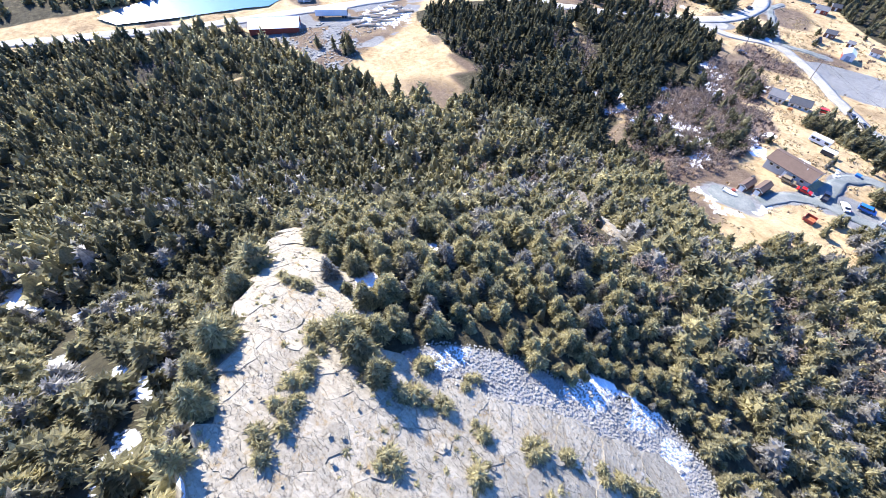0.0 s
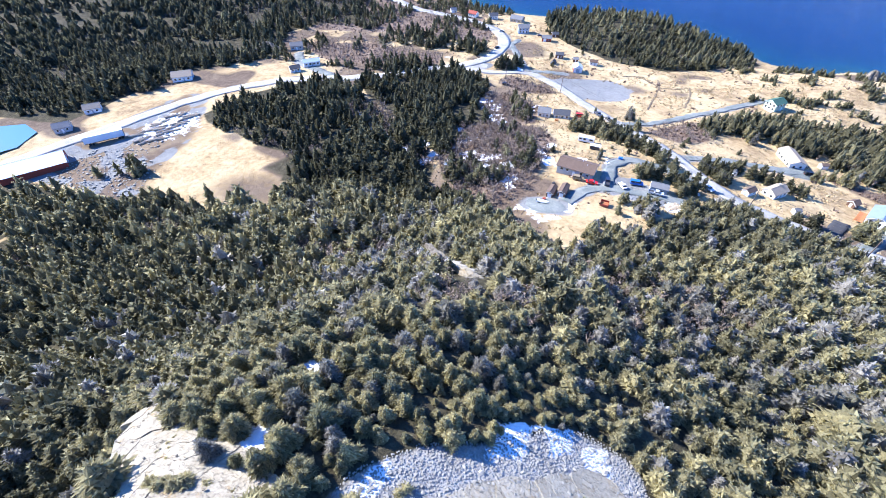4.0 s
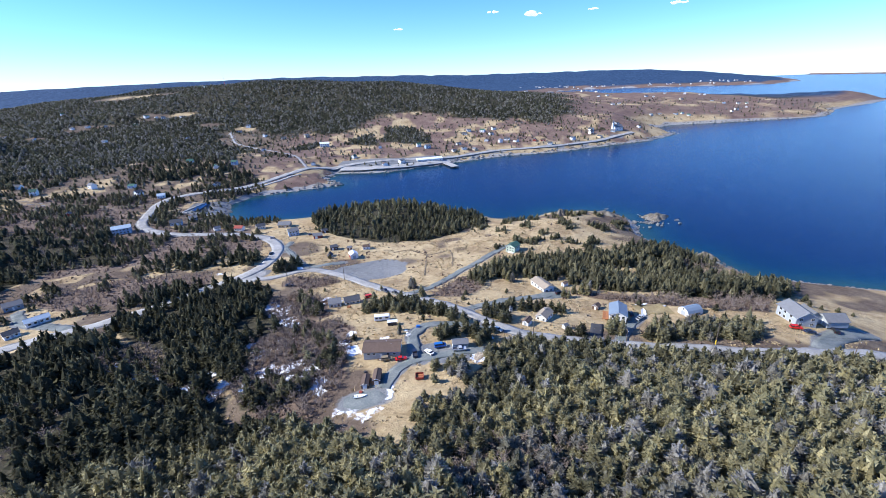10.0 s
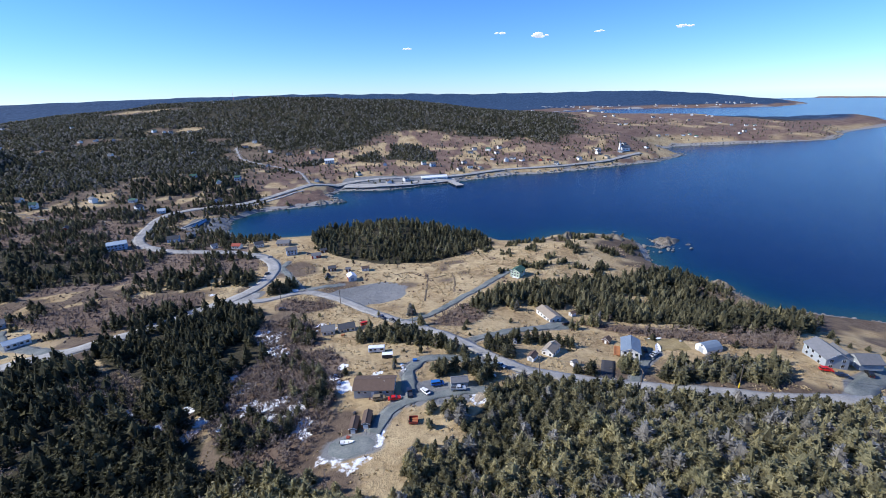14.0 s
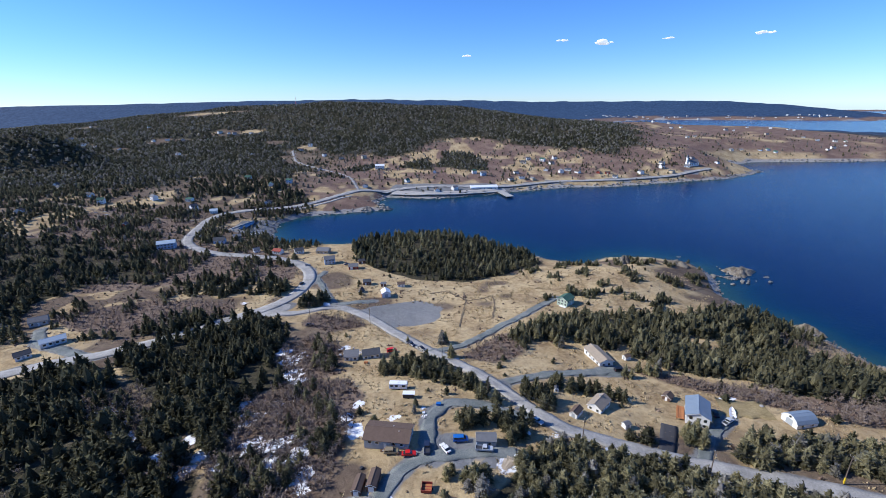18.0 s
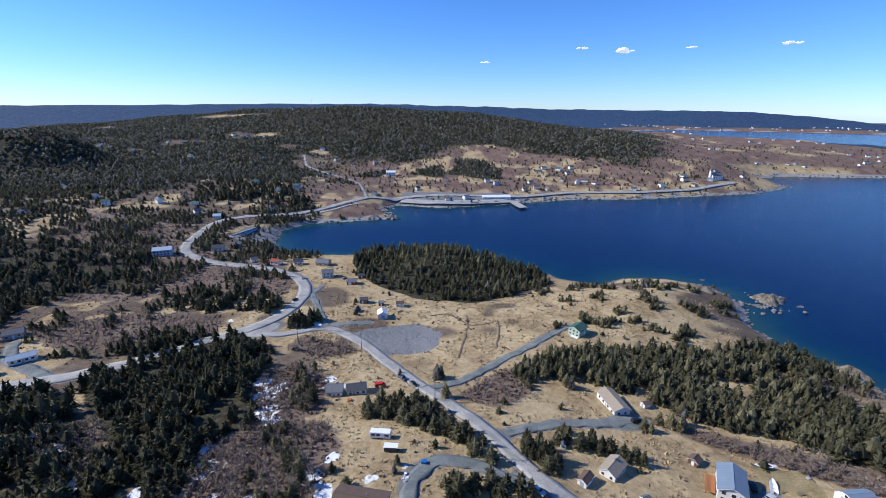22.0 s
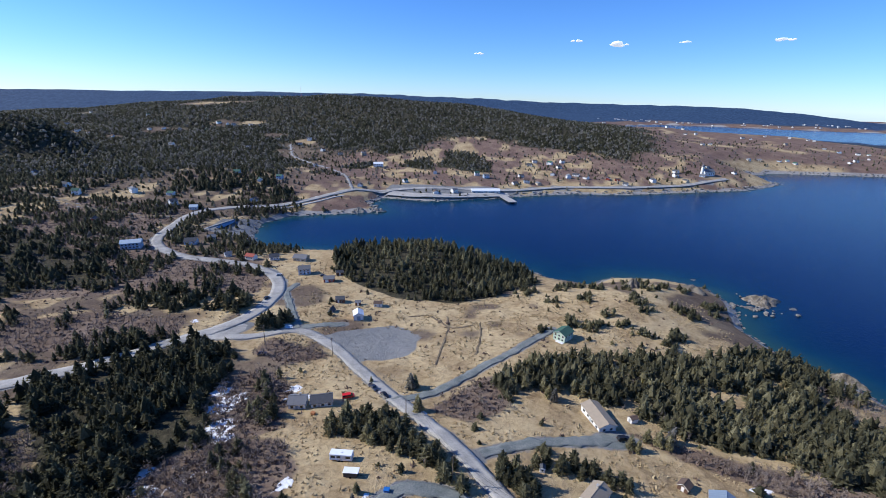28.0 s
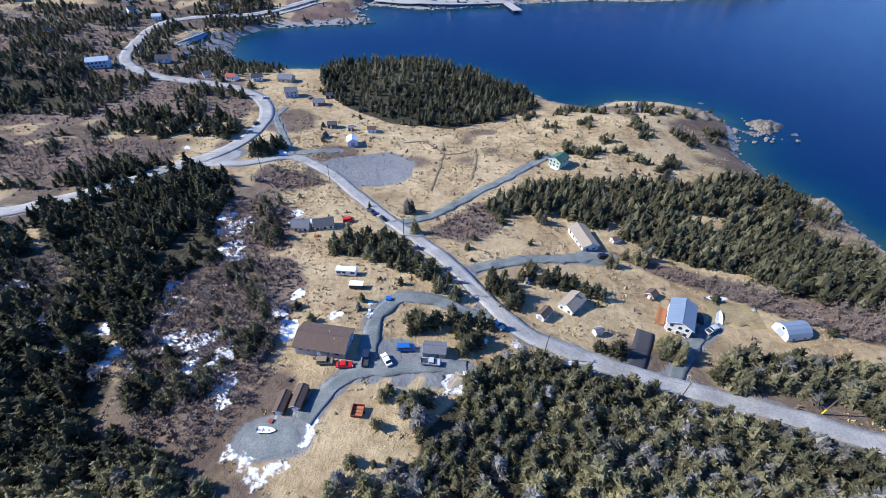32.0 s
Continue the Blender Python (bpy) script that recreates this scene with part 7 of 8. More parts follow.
for site in seeds:
    poly = cell(site, seeds)
    if len(poly) < 3:
        continue
    gap = rk.uniform(0.992, 1.004)
    fine_line = []
    for (x0, y0), (x1, y1) in zip(poly, poly[1:] + poly[:1]):
        n = max(1, int(math.hypot(x1 - x0, y1 - y0) / 0.45))
        for k in range(n):
            ax_, ay_ = x0 + (x1 - x0) * k / n, y0 + (y1 - y0) * k / n
            fine_line.append((ax_ + 0.22 * noise.noise((ax_ * 1.6, ay_ * 1.6, 1.0)), ay_ + 0.22 * noise.noise((ax_ * 1.6, ay_ * 1.6, 7.0))))
    poly = fine_line
    poly = [(site[0] + (a - site[0]) * gap + rk.uniform(-0.01, 0.01), site[1] + (b - site[1]) * gap + rk.uniform(-0.01, 0.01)) for a, b in poly]
    lift = 0.06 + rk.choice((0.0, 0.01, 0.015, 0.03, 0.05)) + 0.3 * noise.noise((site[0] * 0.25, site[1] * 0.25, 3.0)) ** 2
    tilt = (rk.uniform(-0.02, 0.02), rk.uniform(-0.02, 0.02))
    h = height(np.array([a for a, _ in poly]), np.array([b for _, b in poly]))
    n = len(poly)
    mid_z = float(np.mean(h))
    top = [(a - site[0], b - site[1], float(z) - mid_z + lift + tilt[0] * (a - site[0]) + tilt[1] * (b - site[1])) for (a, b), z in zip(poly, h)]
    inner = [(a * 0.97, b * 0.97, c + 0.015) for a, b, c in top]
    low = [(a * 1.02, b * 1.02, c - 1.2) for a, b, c in top]
    faces = [tuple(range(n))] + [(i, n + i, n + (i + 1) % n, (i + 1) % n) for i in range(n)] + [(n + i, 2 * n + i, 2 * n + (i + 1) % n, n + (i + 1) % n) for i in range(n)]
    ob = link("rock_slab", inner + top + low, faces, rock_mat, outcrop)
    ob.matrix_basis = Matrix.Translation((site[0], site[1], mid_z))


def stone_shape(seed, n=8):
    """A broken stone about one metre across."""
    r = random.Random(seed)
    bm = bmesh.new()
    pts = [bm.verts.new((r.uniform(0.3, 0.55) * math.cos(a) * r.uniform(0.7, 1.1), r.uniform(0.25, 0.5) * math.sin(a), z * r.uniform(0.6, 1))) for z in (-0.3, 0.3) for a in np.linspace(0, 6.28, n // 2 + 1)[:-1] + r.uniform(0, 1)]
    bmesh.ops.convex_hull(bm, input=pts)
    bm.verts.index_update()
    return [tuple(v.co) for v in bm.verts], [tuple(v.index for v in f.verts) for f in bm.faces]


stones = [stone_shape(s, 10) for s in range(60, 66)]
scree = empty("scree_slope", Matrix(), "slope of broken grey stones below the rock", "scree", kind="structure")
meshes = []
for vs, fs in stones:
    me = bpy.data.meshes.new("stone")
    me.from_pydata(vs, [], fs)
    me.materials.append(scree_mat)
    meshes.append(me)
made = 0
while made < 280:
    x, y = rk.uniform(-27, 5), rk.uniform(-36, -10)
    if within(SCREE, np.array([x]), np.array([y]))[0] < 0.2:
        continue
    ob = new("stone", meshes[made % 6])
    ob.parent = scree
    s = rk.uniform(0.3, 0.6) * (1.4 if made % 9 == 0 else 1)
    ob.matrix_basis = Matrix.Translation((x, y, ground_z(x, y) + 0.08 * s)) @ Euler((rk.uniform(-0.4, 0.4), rk.uniform(-0.4, 0.4), rk.uniform(0, 6.28))).to_matrix().to_4x4() @ Matrix.Diagonal((s, s * 0.8, s * 0.6, 1))
    made += 1


def rubble(name, xy, size, lift, material, label, flat=0.6, level=None):
    """Many loose stones in one mesh."""
    V, Fc = [], []
    z = height(xy[:, 0], xy[:, 1]) if level is None else np.full(len(xy), level)
    base = 0
    for (x, y), h, s in zip(xy, z, size):
        vs, fs = stones[rk.randrange(6)]
        a, c2 = rk.uniform(0, 6.28), rk.uniform(0.7, 1.2)
        ca, sa = math.cos(a), math.sin(a)
        V += [((vx * ca - vy * sa) * s * c2 + x, (vx * sa + vy * ca) * s + y, vz * s * flat + h + lift * s) for vx, vy, vz in vs]
        Fc += [tuple(i + base for i in f) for f in fs]
        base += len(vs)
    return tagged(link(name, V, Fc, material), label, "stones", kind="stuff")


sp = scattered(-27, 5, -36, -10, 0.30)
sp = sp[within(SCREE, sp[:, 0], sp[:, 1]) > -0.4]
rubble("scree_stones", sp, rng.uniform(0.16, 0.36, len(sp)), 0.1, scree_mat, "small loose grey stones of the scree")
lp = np.concatenate([scattered(-50, 5, -50, -18, 1.3)])
lp = lp[(within(ROCK, lp[:, 0], lp[:, 1]) > 0) & (rng.uniform(0, 1, len(lp)) < 0.35)]
rubble("rock_chips", lp, rng.uniform(0.15, 0.5, len(lp)), 0.75, rock_mat, "loose chips lying on the rock slabs")
sh = scattered(-170, 260, 120, 420, 2.6)
cd = coast_distance(sh[:, 0], sh[:, 1])
sh = sh[(cd > -4) & (cd < 3.5) & (rng.uniform(0, 1, len(sh)) < 0.75)]
rubble("shore_rocks", sh, rng.uniform(0.9, 3.0, len(sh)), 0.1, shore_mat, "dark wet boulders along the near shore")
fs_ = scattered(-150, 1250, 440, 1060, 6.0)
cd = coast_distance(fs_[:, 0], fs_[:, 1])
fs_ = fs_[(cd > -5) & (cd < 7)]
rubble("shore_rocks", fs_, rng.uniform(2.5, 6.0, len(fs_)), 0.1, shore_mat, "rocky foreshore across the bay")
shoal = rng.normal(0, 1, (46, 2)) * (6.5, 7.5) + (190, 262)
rubble("shoal_boulders", shoal, rng.uniform(1.0, 3.2, len(shoal)), 0.25, shore_mat, "brown boulders awash between cape and islet", level=-0.25)
wy = np.concatenate([scattered(-205, -150, 34, 60, 1.0), scattered(-198, -180, 60, 100, 1.2)])
wy = wy[(within(WORK_YARD, wy[:, 0], wy[:, 1]) > 0) & (rng.uniform(0, 1, len(wy)) < 0.5)]
rubble("rubble_heaps", wy, rng.uniform(0.25, 0.9, len(wy)) * rng.choice([1, 1, 1, 1.8], len(wy)), 0.15, scree_mat, "heaps of grey quarried stone in the work yard")


def mound(name, x, y, a, b, h, turn, label, material=None, z0=None, seed=1):
    """A bare weathered hump of rock with ledges."""
    n, m = 34, 12
    vs, fs = [], []
    for i in range(m + 1):
        r = i / m
        for k in range(n):
            w = 2 * math.pi * k / n
            e = 1 + 0.16 * math.sin(3 * w + seed) + 0.1 * math.sin(7 * w + 2 * seed)
            px_, py_ = a * r * e * math.cos(w), b * r * e * math.sin(w)
            z = h * (1 - r ** 1.6) + 0.3 * h * noise.noise((px_ * 0.35, py_ * 0.35, seed)) * (1 - r * 0.4) + 0.12 * h * noise.noise((px_ * 1.1, py_ * 1.1, seed + 9))
            z = math.floor(z / 0.5) * 0.35 + z * 0.3 - 1.2 * (i == m)
            vs.append((px_, py_, z))
    for i in range(m):
        for k in range(n):
            fs.append((i * n + k, (i + 1) * n + k, (i + 1) * n + (k + 1) % n, i * n + (k + 1) % n))
    ob = link(name, vs, fs, material or shore_mat)
    ob.matrix_basis = Matrix.Translation((x, y, ground_z(x, y) - 0.4 if z0 is None else z0)) @ Matrix.Rotation(radians(turn), 4, "Z")
    return tagged(ob, label, "rock", kind="structure")


grey_bluff = surface("bluff_rock", [(0.3, (0.05, 0.043, 0.032)), (0.45, (0.12, 0.10, 0.075)), (0.58, (0.23, 0.205, 0.165)), (0.72, (0.14, 0.115, 0.075))], 0.3, 0.9, 0.3, 1.8)
mound("islet", 200, 271, 12, 9, 4.2, 20, "low bare rock islet with a grassy top off the cape", grey_bluff, -0.6, 2)
mound("islet_rock", 187, 262, 5, 3, 1.2, 0, "low dark skerry beside the islet", None, -0.4, 5)
mound("islet_rock", 212, 262, 4, 2.2, 1.0, 30, "small dark skerry awash", None, -0.4, 6)
mound("islet_rock", 176, 303, 3.5, 1.8, 0.9, 10, "small dark skerry awash", None, -0.4, 7)
mound("bluff", 117, 262, 6, 4.5, 5.5, 20, "rounded pale rock bluff on the shore", grey_bluff, None, 3)
mound("bluff", 156, 271, 9, 5, 3.5, -20, "flat pale rock bluff on the shore", grey_bluff, None, 4)
mound("bluff", 181, 190, 8, 4, 5, -40, "pale rock bluff below the trees", grey_bluff, None, 8)
mound("bluff", -62, 466, 9, 5, 4, 10, "dark rocky point with trees below the road", None, 0, 9)
mound("bluff", -80, 462, 8, 5, 5, 0, "dark rocky point below the road", None, 0, 10)
mound("ledge", -27, 17, 4.6, 1.6, 1.3, -25, "pale bare rock ledge in the wood", rock_mat, None, 12)
mound("ledge", -37.5, 27.5, 7.5, 1.5, 0.6, -42, "long mossy brown rock ledge in the wood", grey_bluff, None, 16)
mound("ledge", 24, 31, 3.6, 1.6, 0.9, 10, "pale bare rock ledge in the wood", rock_mat, None, 13)
mound("ledge", -86, -46, 4.5, 3.0, 2.0, 30, "pale broken crag in the wood", rock_mat, None, 14)
mound("ledge", -212, 182, 9, 6, 5, 10, "mossy crag behind the road", grey_bluff, None, 15)
for cx, cy, ca in ((-604, 660, 13), (-640, 652, 16), (-675, 656, 12)):
    mound("crag", cx, cy, ca, 6, 3.2, 12, "grey crag on top of a wooded knoll", grey_bluff, None, int(ca))

# ---- vehicles ----
BODIES = {  # side outlines of body and cabin, in metres from the middle before scaling, and the wheels' places
    "car": ([(-2.2, 0.35), (2.2, 0.35), (2.25, 0.62), (2.1, 0.82), (0.95, 0.95), (-1.55, 0.98), (-2.2, 0.9), (-2.28, 0.6)], [(1.0, 0.94), (0.35, 1.42), (-1.05, 1.42), (-1.75, 0.95)], (1.4, -1.35), 0.32, 1.72),
    "suv": ([(-2.25, 0.42), (2.25, 0.42), (2.3, 0.75), (2.15, 1.0), (1.0, 1.1), (-2.2, 1.1), (-2.3, 0.7)], [(1.05, 1.08), (0.5, 1.7), (-2.0, 1.72), (-2.2, 1.08)], (1.4, -1.4), 0.36, 1.85),
    "van": ([(-2.45, 0.4), (2.4, 0.4), (2.45, 0.8), (2.2, 1.1), (1.6, 1.2), (-2.45, 1.2)], [(1.7, 1.18), (0.95, 1.85), (-2.3, 1.9), (-2.42, 1.18)], (1.5, -1.5), 0.36, 1.9),
    "pickup": ([(-2.75, 0.5), (2.7, 0.5), (2.75, 0.85), (2.6, 1.08), (1.3, 1.15), (-0.6, 1.15), (-0.65, 0.95), (-2.75, 0.95)], [(1.3, 1.13), (0.8, 1.75), (-0.4, 1.76), (-0.6, 1.13)], (1.8, -1.75), 0.38, 1.85),
}


def vehicle(name, kind, x, y, rot, paint, label, lift=0.0):
    low, top, axles, r, w = BODIES[kind]
    # scaled to 0.8 to fit the camera's view, below true size
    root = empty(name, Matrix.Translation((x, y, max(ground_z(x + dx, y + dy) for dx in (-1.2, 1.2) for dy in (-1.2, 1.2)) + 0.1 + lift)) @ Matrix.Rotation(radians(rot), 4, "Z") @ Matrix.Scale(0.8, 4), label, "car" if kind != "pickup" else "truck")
    bm = prism(low, -w / 2, w / 2)
    bmesh.ops.bevel(bm, geom=list(bm.edges), offset=0.06, segments=1, affect="EDGES")
    part("body", bm, M[paint], root)
    k = w / 2 - 0.12
    bm = prism(top, -k, k)
    bmesh.ops.bevel(bm, geom=list(bm.edges), offset=0.06, segments=1, affect="EDGES")
    cabin = part("cabin", bm, M["glass"], root, "dark window glass")
    roof = [p for p in sorted(top, key=lambda p: -p[1])[:2]]
    x0, x1 = min(p[0] for p in roof), max(p[0] for p in roof)
    part("roof", boxed(x0 - 0.05, x1 + 0.05, -k - 0.01, k + 0.01, roof[0][1] - 0.05, roof[0][1] + 0.04, 0.03), M[paint], root)
    for u in (x0, (x0 + x1) / 2, x1):
        for s in (-1, 1):
            part("pillar", boxed(u - 0.05, u + 0.05, s * k - 0.02, s * k + 0.02, top[0][1], roof[0][1]), M[paint], cabin)
    if kind == "pickup":
        part("bed", boxed(-2.65, -0.75, -w / 2 + 0.14, w / 2 - 0.14, 0.93, 0.97), M["dark_trim"], root, "dark open load bed")
        for s in (-1, 1):
            part("bed_side", boxed(-2.75, -0.65, s * (w / 2 - 0.06) - 0.06, s * (w / 2 - 0.06) + 0.06, 0.9, 1.25, 0.02), M[paint], root)
        part("tailgate", boxed(-2.78, -2.68, -w / 2, w / 2, 0.75, 1.25, 0.02), M[paint], root)
    for u in axles:
        for s in (-1, 1):
            bm = bmesh.new()
            tube(bm, (u, s * (w / 2 - 0.2), r), (u, s * (w / 2 + 0.02), r), r, r, 14)
            wheel = part("wheel", bm, M["rubber"], root, "black tyre")
            bm = bmesh.new()
            tube(bm, (u, s * (w / 2 + 0.0), r), (u, s * (w / 2 + 0.035), r), r * 0.58, r * 0.5, 10)
            part("rim", bm, M["chrome"], wheel, "metal rim")
    front, back = max(p[0] for p in low), min(p[0] for p in low)
    for s in (-1, 1):
        part("headlight", boxed(front - 0.12, front + 0.01, s * w * 0.36 - 0.16, s * w * 0.36 + 0.16, 0.66, 0.82, 0.02), M["white_metal"], root, "clear headlight")
        part("tail_light", boxed(back - 0.01, back + 0.1, s * w * 0.38 - 0.12, s * w * 0.38 + 0.12, 0.72, 0.9, 0.02), M["lamp_red"], root, "red tail light")
    part("bumper", boxed(front - 0.1, front + 0.06, -w / 2 + 0.1, w / 2 - 0.1, 0.4, 0.56, 0.03), M["dark_trim"], root)
    part("bumper", boxed(back - 0.06, back + 0.1, -w / 2 + 0.1, w / 2 - 0.1, 0.4, 0.56, 0.03), M["dark_trim"], root)
    return root


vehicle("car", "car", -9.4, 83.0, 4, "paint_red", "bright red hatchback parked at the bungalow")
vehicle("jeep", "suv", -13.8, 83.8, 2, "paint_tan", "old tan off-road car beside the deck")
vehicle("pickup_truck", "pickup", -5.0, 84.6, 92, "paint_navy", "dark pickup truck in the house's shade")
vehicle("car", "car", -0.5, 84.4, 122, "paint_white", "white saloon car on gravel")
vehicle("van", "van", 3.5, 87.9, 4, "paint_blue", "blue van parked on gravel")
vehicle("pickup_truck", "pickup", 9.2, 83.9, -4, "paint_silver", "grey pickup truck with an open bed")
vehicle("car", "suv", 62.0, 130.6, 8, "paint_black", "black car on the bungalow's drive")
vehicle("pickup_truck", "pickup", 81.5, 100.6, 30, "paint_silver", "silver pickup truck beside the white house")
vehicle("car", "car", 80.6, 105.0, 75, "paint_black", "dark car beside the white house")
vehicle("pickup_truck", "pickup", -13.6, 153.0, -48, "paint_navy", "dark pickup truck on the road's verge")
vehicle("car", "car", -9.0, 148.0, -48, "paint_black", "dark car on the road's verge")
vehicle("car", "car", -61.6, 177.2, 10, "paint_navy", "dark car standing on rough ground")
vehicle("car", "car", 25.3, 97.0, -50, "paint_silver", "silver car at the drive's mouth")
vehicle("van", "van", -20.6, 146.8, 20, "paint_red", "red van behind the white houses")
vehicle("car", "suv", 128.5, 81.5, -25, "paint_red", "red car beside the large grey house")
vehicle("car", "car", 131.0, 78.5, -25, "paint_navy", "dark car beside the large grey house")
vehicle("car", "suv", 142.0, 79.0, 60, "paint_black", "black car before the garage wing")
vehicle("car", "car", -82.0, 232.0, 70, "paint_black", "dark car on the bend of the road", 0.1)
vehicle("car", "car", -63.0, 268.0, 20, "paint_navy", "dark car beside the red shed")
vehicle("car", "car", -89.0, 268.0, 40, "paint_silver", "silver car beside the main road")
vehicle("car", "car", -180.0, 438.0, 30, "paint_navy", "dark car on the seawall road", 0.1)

# camper, small trailers and boats are likewise scaled down for the camera's view
camper = empty("camper_trailer", Matrix.Translation((-15.0, 115.2, ground_z(-15, 115.2))) @ Matrix.Rotation(radians(-3), 4, "Z") @ Matrix.Scale(0.84, 4), "long white camper trailer with dark windows on grass", "trailer")
part("body", boxed(-3.4, 3.4, -1.2, 1.2, 0.55, 2.75, 0.12), M["white_metal"], camper)
part("stripe", boxed(-3.41, 3.41, -1.215, 1.215, 1.0, 1.12), M["blue_siding"], camper, "thin blue stripe")
for u, w in ((-2.3, 1.1), (-0.6, 1.0), (2.2, 1.2)):
    window(camper, Matrix.Translation((u, -1.2, 1.9)), w, 0.6, M["dark_trim"])
part("door", boxed(0.5, 1.2, -1.24, -1.18, 0.7, 2.5), M["white_trim"], camper)
part("tow_bar", boxed(3.4, 4.5, -0.1, 0.1, 0.5, 0.65), M["dark_trim"], camper)
part("roof_hatch", boxed(-0.3, 0.4, -0.3, 0.3, 2.75, 2.86, 0.03), M["white_trim"], camper)
for u in (-0.5, 0.4):
    for s in (-1, 1):
        bm = bmesh.new()
        tube(bm, (u, s * 1.0, 0.33), (u, s * 1.22, 0.33), 0.33, 0.33, 12)
        part("wheel", bm, M["rubber"], camper)
util = empty("utility_trailer", Matrix.Translation((-11.3, 109.2, ground_z(-11.3, 109.2))) @ Matrix.Rotation(radians(-2), 4, "Z") @ Matrix.Scale(0.84, 4), "dark cargo trailer with a bright white roof on grass", "trailer")
part("body", boxed(-2.0, 1.9, -1.05, 1.05, 0.45, 2.0, 0.06), M["dark_trim"], util)
part("roof", boxed(-2.15, 2.3, -1.15, 1.15, 2.0, 2.12, 0.04), M["white_metal"], util, "bright white roof")
part("door", boxed(-2.05, -1.98, -0.8, 0.8, 0.55, 1.9), M["grey_siding"], util)
part("tow_bar", boxed(1.9, 3.0, -0.08, 0.08, 0.45, 0.58), M["dark_trim"], util)
for s in (-1, 1):
    bm = bmesh.new()
    tube(bm, (0, s * 0.95, 0.33), (0, s * 1.18, 0.33), 0.33, 0.33, 12)
    part("wheel", bm, M["rubber"], util)
cart = empty("box_trailer", Matrix.Translation((-4.7, 71.8, ground_z(-4.7, 71.8) + 0.05)) @ Matrix.Rotation(radians(-4), 4, "Z") @ Matrix.Scale(0.84, 4), "faded red open box trailer on grass", "trailer")
part("floor", boxed(-1.35, 1.35, -1.5, 1.5, 0.45, 0.55), M["red_boards"], cart)
for x0, x1, y0, y1 in ((-1.4, -1.28, -1.5, 1.5), (1.28, 1.4, -1.5, 1.5), (-1.28, 1.28, -1.5, -1.38), (-1.28, 1.28, 1.38, 1.5)):
    part("side_panel", boxed(x0, x1, y0, y1, 0.5, 1.25, 0.02), M["red_boards"], cart)
for y0 in (-0.9, 0.0, 0.9):
    part("slat", boxed(-1.26, 1.26, y0 - 0.3, y0 + 0.3, 0.55, 0.62), M["orange_wood"], cart)
for s in (-1, 1):
    bm = bmesh.new()
    tube(bm, (s * 1.42, 0, 0.33), (s * 1.62, 0, 0.33), 0.33, 0.33, 12)
    part("wheel", bm, M["rubber"], cart)


def boat(x, y, rot, L, hull, label, lift=0.0):
    root = empty("boat", Matrix.Translation((x, y, ground_z(x, y) + 0.1 + lift)) @ Matrix.Rotation(radians(rot), 4, "Z") @ Matrix.Scale(0.78, 4), label, "boat")
    n = 9
    vs, fs = [], []
    for i in range(n + 1):
        t = i / n
        half = L * 0.18 * (1 - max(0, (t - 0.45) / 0.55) ** 2.2)
        u = -L / 2 + L * t
        rise = 0.25 * t ** 3
        vs += [(u, -half, 0.75 + rise), (u, -half * 0.75, 0.2 + rise * 0.8), (u, 0, 0.0 + rise), (u, half * 0.75, 0.2 + rise * 0.8), (u, half, 0.75 + rise), (u, half * 0.85, 0.7 + rise), (u, 0, 0.35 + rise), (u, -half * 0.85, 0.7 + rise)]
    for i in range(n):
        for k in range(8):
            fs.append((i * 8 + k, (i + 1) * 8 + k, (i + 1) * 8 + (k + 1) % 8, i * 8 + (k + 1) % 8))
    fs += [tuple(range(8))]
    link("hull", vs, fs, M[hull], root)
    for u in (-L * 0.22, L * 0.08):
        part("thwart", boxed(u - 0.12, u + 0.12, -L * 0.15, L * 0.15, 0.55, 0.6), M["log_wood"], root)
    part("outboard", boxed(-L / 2 - 0.3, -L / 2, -0.15, 0.15, 0.3, 1.05, 0.04), M["dark_trim"], root, "dark outboard motor")
    return root


boat(-21.6, 68.2, -3, 4.6, "white_metal", "white and green open boat on the gravel pad")
boat(-160, 356, 40, 6.0, "paint_white", "white boat drawn up above the beach")
boat(-152, 362, 10, 5.0, "paint_navy", "dark boat drawn up above the beach")
boat(-146, 350, 70, 5.5, "paint_white", "white boat beside the shore sheds")
boat(86, 105.5, 62, 6.5, "paint_white", "long white boat behind the white house")
lorry = empty("long_trailer", Matrix.Translation((-207.5, 65.5, ground_z(-207.5, 65.5))) @ Matrix.Rotation(radians(53), 4, "Z"), "long grey-white freight trailer in the work yard", "trailer")
part("body", boxed(-7.5, 7.5, -1.3, 1.3, 1.1, 3.9, 0.05), M["white_metal"], lorry)
part("chassis", boxed(-7.3, 7.3, -0.9, 0.9, 0.75, 1.1), M["dark_trim"], lorry)
part("rear_door", boxed(7.5, 7.55, -1.2, 1.2, 1.2, 3.8), M["dark_trim"], lorry)
for u in (-5.6, -4.4, 5.2, 6.4):
    for s in (-1, 1):
        bm = bmesh.new()
        tube(bm, (u, s * 0.95, 0.5), (u, s * 1.28, 0.5), 0.5, 0.5, 12)
        part("wheel", bm, M["rubber"], lorry)
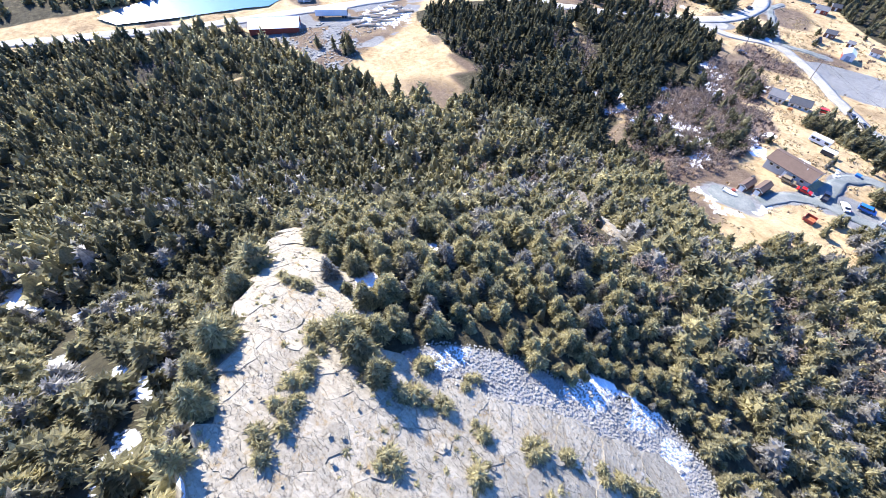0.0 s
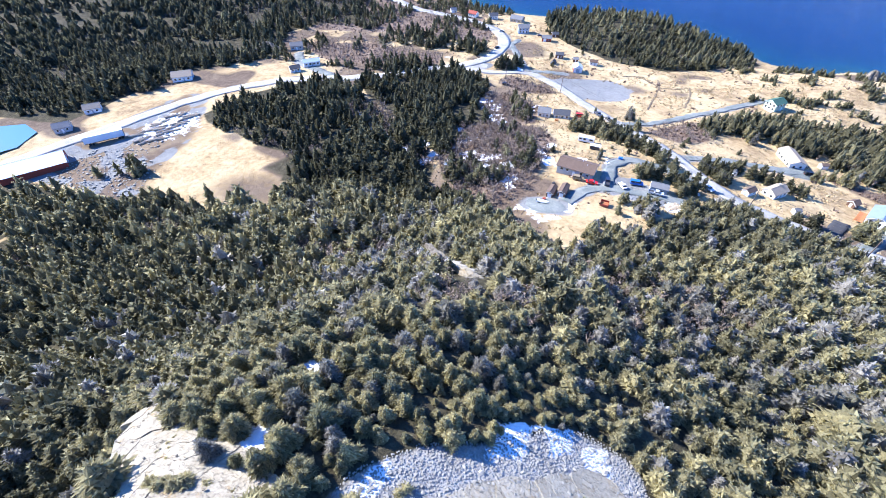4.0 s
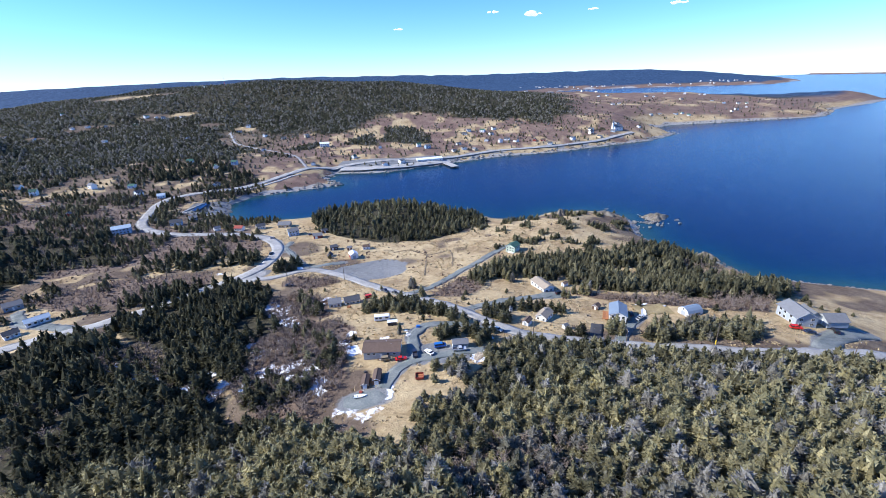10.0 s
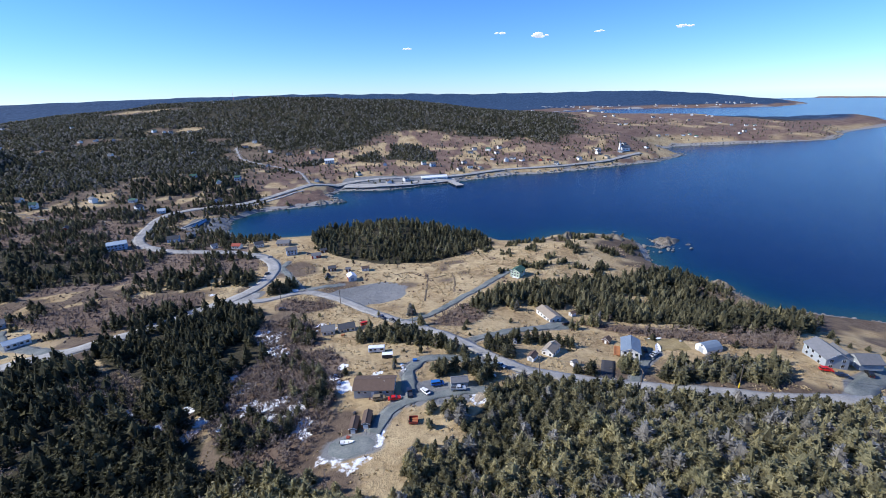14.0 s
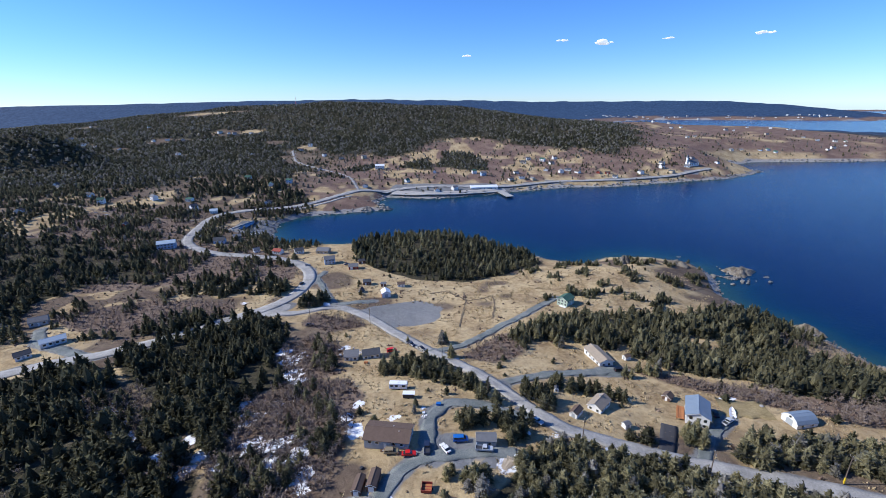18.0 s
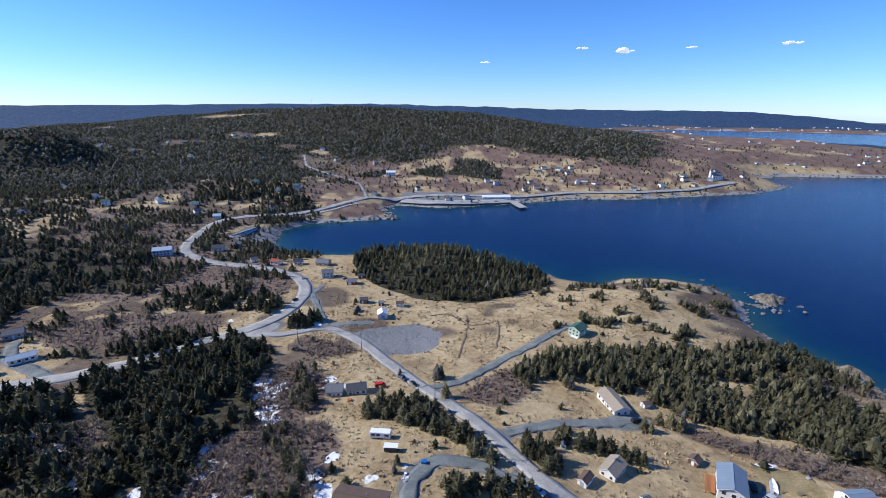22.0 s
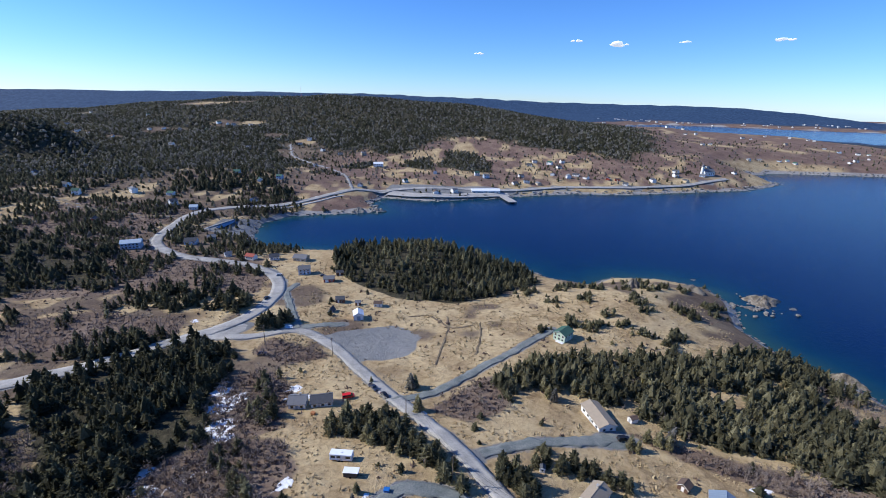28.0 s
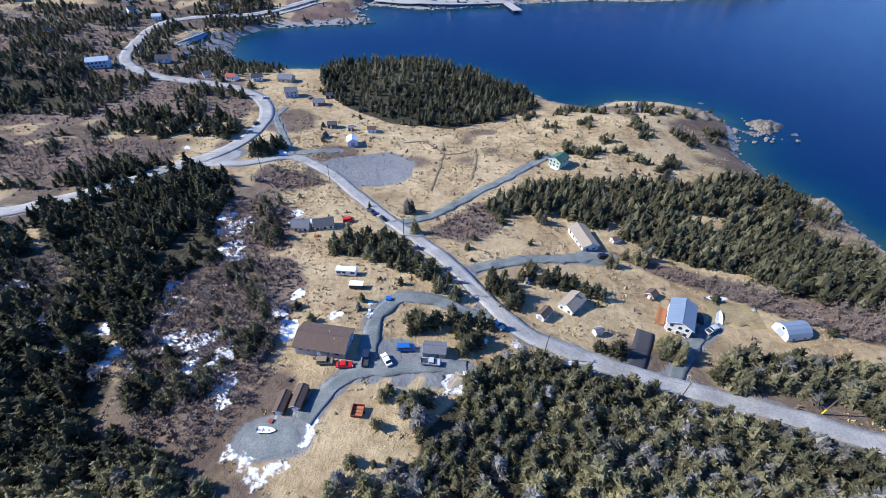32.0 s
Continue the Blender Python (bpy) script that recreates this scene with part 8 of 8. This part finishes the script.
# stacks of sawn timber in the work yard
for k in range(26):
    x, y = -192 + rk.uniform(-6, 8), 82 + rk.uniform(-14, 14)
    stack = empty("timber_stack", Matrix.Translation((x, y, ground_z(x, y))) @ Matrix.Rotation(radians(60 + rk.uniform(-25, 25)), 4, "Z"), "loose stack of pale sawn logs", "logs", "timber in the work yard")
    L = rk.uniform(4, 8)
    for i in range(5):
        bm = bmesh.new()
        tube(bm, (-L / 2 + rk.uniform(-0.4, 0.4), (i % 3 - 1) * 0.42, 0.2 + 0.36 * (i // 3)), (L / 2, (i % 3 - 1) * 0.42 + rk.uniform(-0.1, 0.1), 0.2 + 0.36 * (i // 3)), 0.21, 0.17, 7)
        part("log", bm, M["log_wood"], stack)
# oddments round the yards
for x, y, s, mkey, label in ((-6.2, 97.5, 0.7, "plastic_bin", "pale plastic bin beside the bungalow"), (-5.6, 98.8, 0.6, "plastic_bin", "grey plastic tub beside the bungalow"), (-6.4, 100.0, 0.8, "white_metal", "white bin beside the bungalow"), (-2.2, 104.5, 1.3, "paint_blue", "blue tarpaulin heap on old snow"),
                             (-20.5, 79.5, 0.8, "dark_trim", "dark garden machine on grass"), (-21.5, 70.2, 0.9, "red_boards", "red crate before the shed"), (16.9, 81.2, 1.4, "white_metal", "white box trailer by the snow heap"), (51.6, 99.0, 0.9, "plastic_bin", "grey tub beside the garden shed"),
                             (-29, 136.8, 1.2, "orange_wood", "heap of boards behind the house"), (-38.5, 148, 1.3, "log_wood", "heap of old timber in snow"), (-40.5, 145, 1.0, "paint_silver", "scrap metal heap in snow"), (79, 108.5, 1.1, "dark_trim", "dark heap under a cover"), (97.0, 108.5, 0.9, "plastic_bin", "pale stone block near the barn")):
    root = empty("oddment", Matrix.Translation((x, y, ground_z(x, y) + 0.02)) @ Matrix.Rotation(rk.uniform(0, 6), 4, "Z"), label, "clutter")
    part("base", boxed(-s / 2, s / 2, -s * 0.4, s * 0.4, -0.1, s * 0.6, 0.06), M[mkey], root)
    part("lid", boxed(-s * 0.53, s * 0.53, -s * 0.43, s * 0.43, s * 0.6, s * 0.68, 0.03), M[mkey], root)
for k in range(9):
    x, y = 14.8 + rk.uniform(-1.6, 1.2), 80.2 + rk.uniform(-1.2, 1.0)
    root = empty("plank_heap", Matrix.Translation((x, y, ground_z(x, y) + 0.1)) @ Matrix.Rotation(rk.uniform(0.6, 1.4), 4, "Z"), "old grey planks thrown on snow", "planks", "planks on the snow heap")
    for i in range(3):
        part("plank", boxed(-1.5, 1.5, -0.35 + i * 0.24, -0.15 + i * 0.24, 0.02 * i, 0.05 + 0.02 * i), M["log_wood"], root)

# ---- poles and wires ----
pole_line = [(-150, 214), (-100, 187), (-64, 186), (-34, 178), (-1, 137), (12.7, 108.4), (35, 88.2), (62, 77.6), (93.4, 76.6), (128, 61.5)]
tops = []
for n, (x, y) in enumerate(pole_line):
    root = empty("utility_pole", Matrix.Translation((x, y, ground_z(x, y))), "weathered wooden utility pole with a crossarm" if n != 8 else "wooden utility pole with a yellow guard at its foot", "pole", "poles along the road")
    bm = bmesh.new()
    tube(bm, (0, 0, -0.5), (0, 0, 8.2), 0.15, 0.1, 8)
    part("shaft", bm, M["pole_wood"], root)
    a = pole_line[min(n + 1, len(pole_line) - 1)]
    b = pole_line[max(n - 1, 0)]
    w = math.atan2(a[1] - b[1], a[0] - b[0]) + math.pi / 2
    part("crossarm", boxed(-0.9, 0.9, -0.05, 0.05, 7.7, 7.82, m=Matrix.Rotation(w, 4, "Z")), M["pole_wood"], root)
    ends = []
    for s in (-0.8, 0, 0.8):
        bm = bmesh.new()
        z = 7.82 if s else 8.2
        tube(bm, (s * math.cos(w), s * math.sin(w), z), (s * math.cos(w), s * math.sin(w), z + 0.16), 0.05, 0.03, 6)
        part("insulator", bm, M["white_trim"], root)
        ends.append(Vector((x + s * math.cos(w), y + s * math.sin(w), ground_z(x, y) + z + 0.16)))
    if n == 8:
        bm = bmesh.new()
        tube(bm, (0, 0, 0.3), (0, 0, 2.0), 0.19, 0.18, 8)
        part("guard", bm, surface("yellow_guard", shades((0.7, 0.5, 0.03), 0.05), 1, 0.5, 0.0), root, "yellow plastic guard")
    tops.append(ends)
for n in range(len(tops) - 1):
    wires = empty("power_line", Matrix(), "thin dark overhead wires between two poles", "wire", "wires along the road")
    for k in range(3):
        bm = bmesh.new()
        a, b = tops[n][k], tops[n + 1][k]
        pts = [a.lerp(b, t / 8) - Vector((0, 0, 0.9 * 4 * (t / 8) * (1 - t / 8))) for t in range(9)]
        rings = [[bm.verts.new(q + Vector(o)) for o in ((0.02, 0, 0), (0, 0.02, 0.012), (0, -0.02, 0.012), (-0.02, 0, -0.012))] for q in pts]
        for r0, r1 in zip(rings, rings[1:]):
            for i, j in ((0, 1), (1, 3), (3, 2), (2, 0)):
                bm.faces.new((r0[i], r0[j], r1[j], r1[i]))
        part("cable", bm, M["dark_trim"], wires)

# ---- a few small fair-weather clouds, very far off ----
cloud_mat, _, _, cloud_out = nodes_of("cloud_self_lit")
cloud_out.inputs["Base Color"].default_value, cloud_out.inputs["Roughness"].default_value = (0.8, 0.8, 0.8, 1), 1.0
# added emission keeps the clouds' undersides from going dark
cloud_out.inputs["Emission Color"].default_value, cloud_out.inputs["Emission Strength"].default_value = (0.93, 0.96, 1.0, 1), 0.55
for x, y, z, w in ((1480, 4327, 616, 62), (1137, 4426, 653, 34), (265, 4574, 540, 26), (1976, 4123, 630, 26), (2568, 3784, 622, 40)):
    cloud = empty("cloud", Matrix.Translation((x, y, z)), "small flat white fair-weather cloud", "cloud", "clouds over the far hills")
    for k in range(8):
        u = rk.uniform(-1, 1)
        s = w * rk.uniform(0.3, 0.5) * (1 - 0.6 * abs(u))
        bm = bmesh.new()
        bmesh.ops.create_icosphere(bm, subdivisions=3, radius=1, matrix=Matrix.Translation((u * w * 1.6, rk.uniform(-0.5, 0.5) * w, rk.uniform(-0.05, 0.22) * w)) @ Matrix.Diagonal((s * 1.8, s, s * 0.75, 1)))
        for v in bm.verts:
            v.co += 0.08 * w * noise.noise_vector(v.co * (2.4 / w))
        part("puff", bm, cloud_mat, cloud)
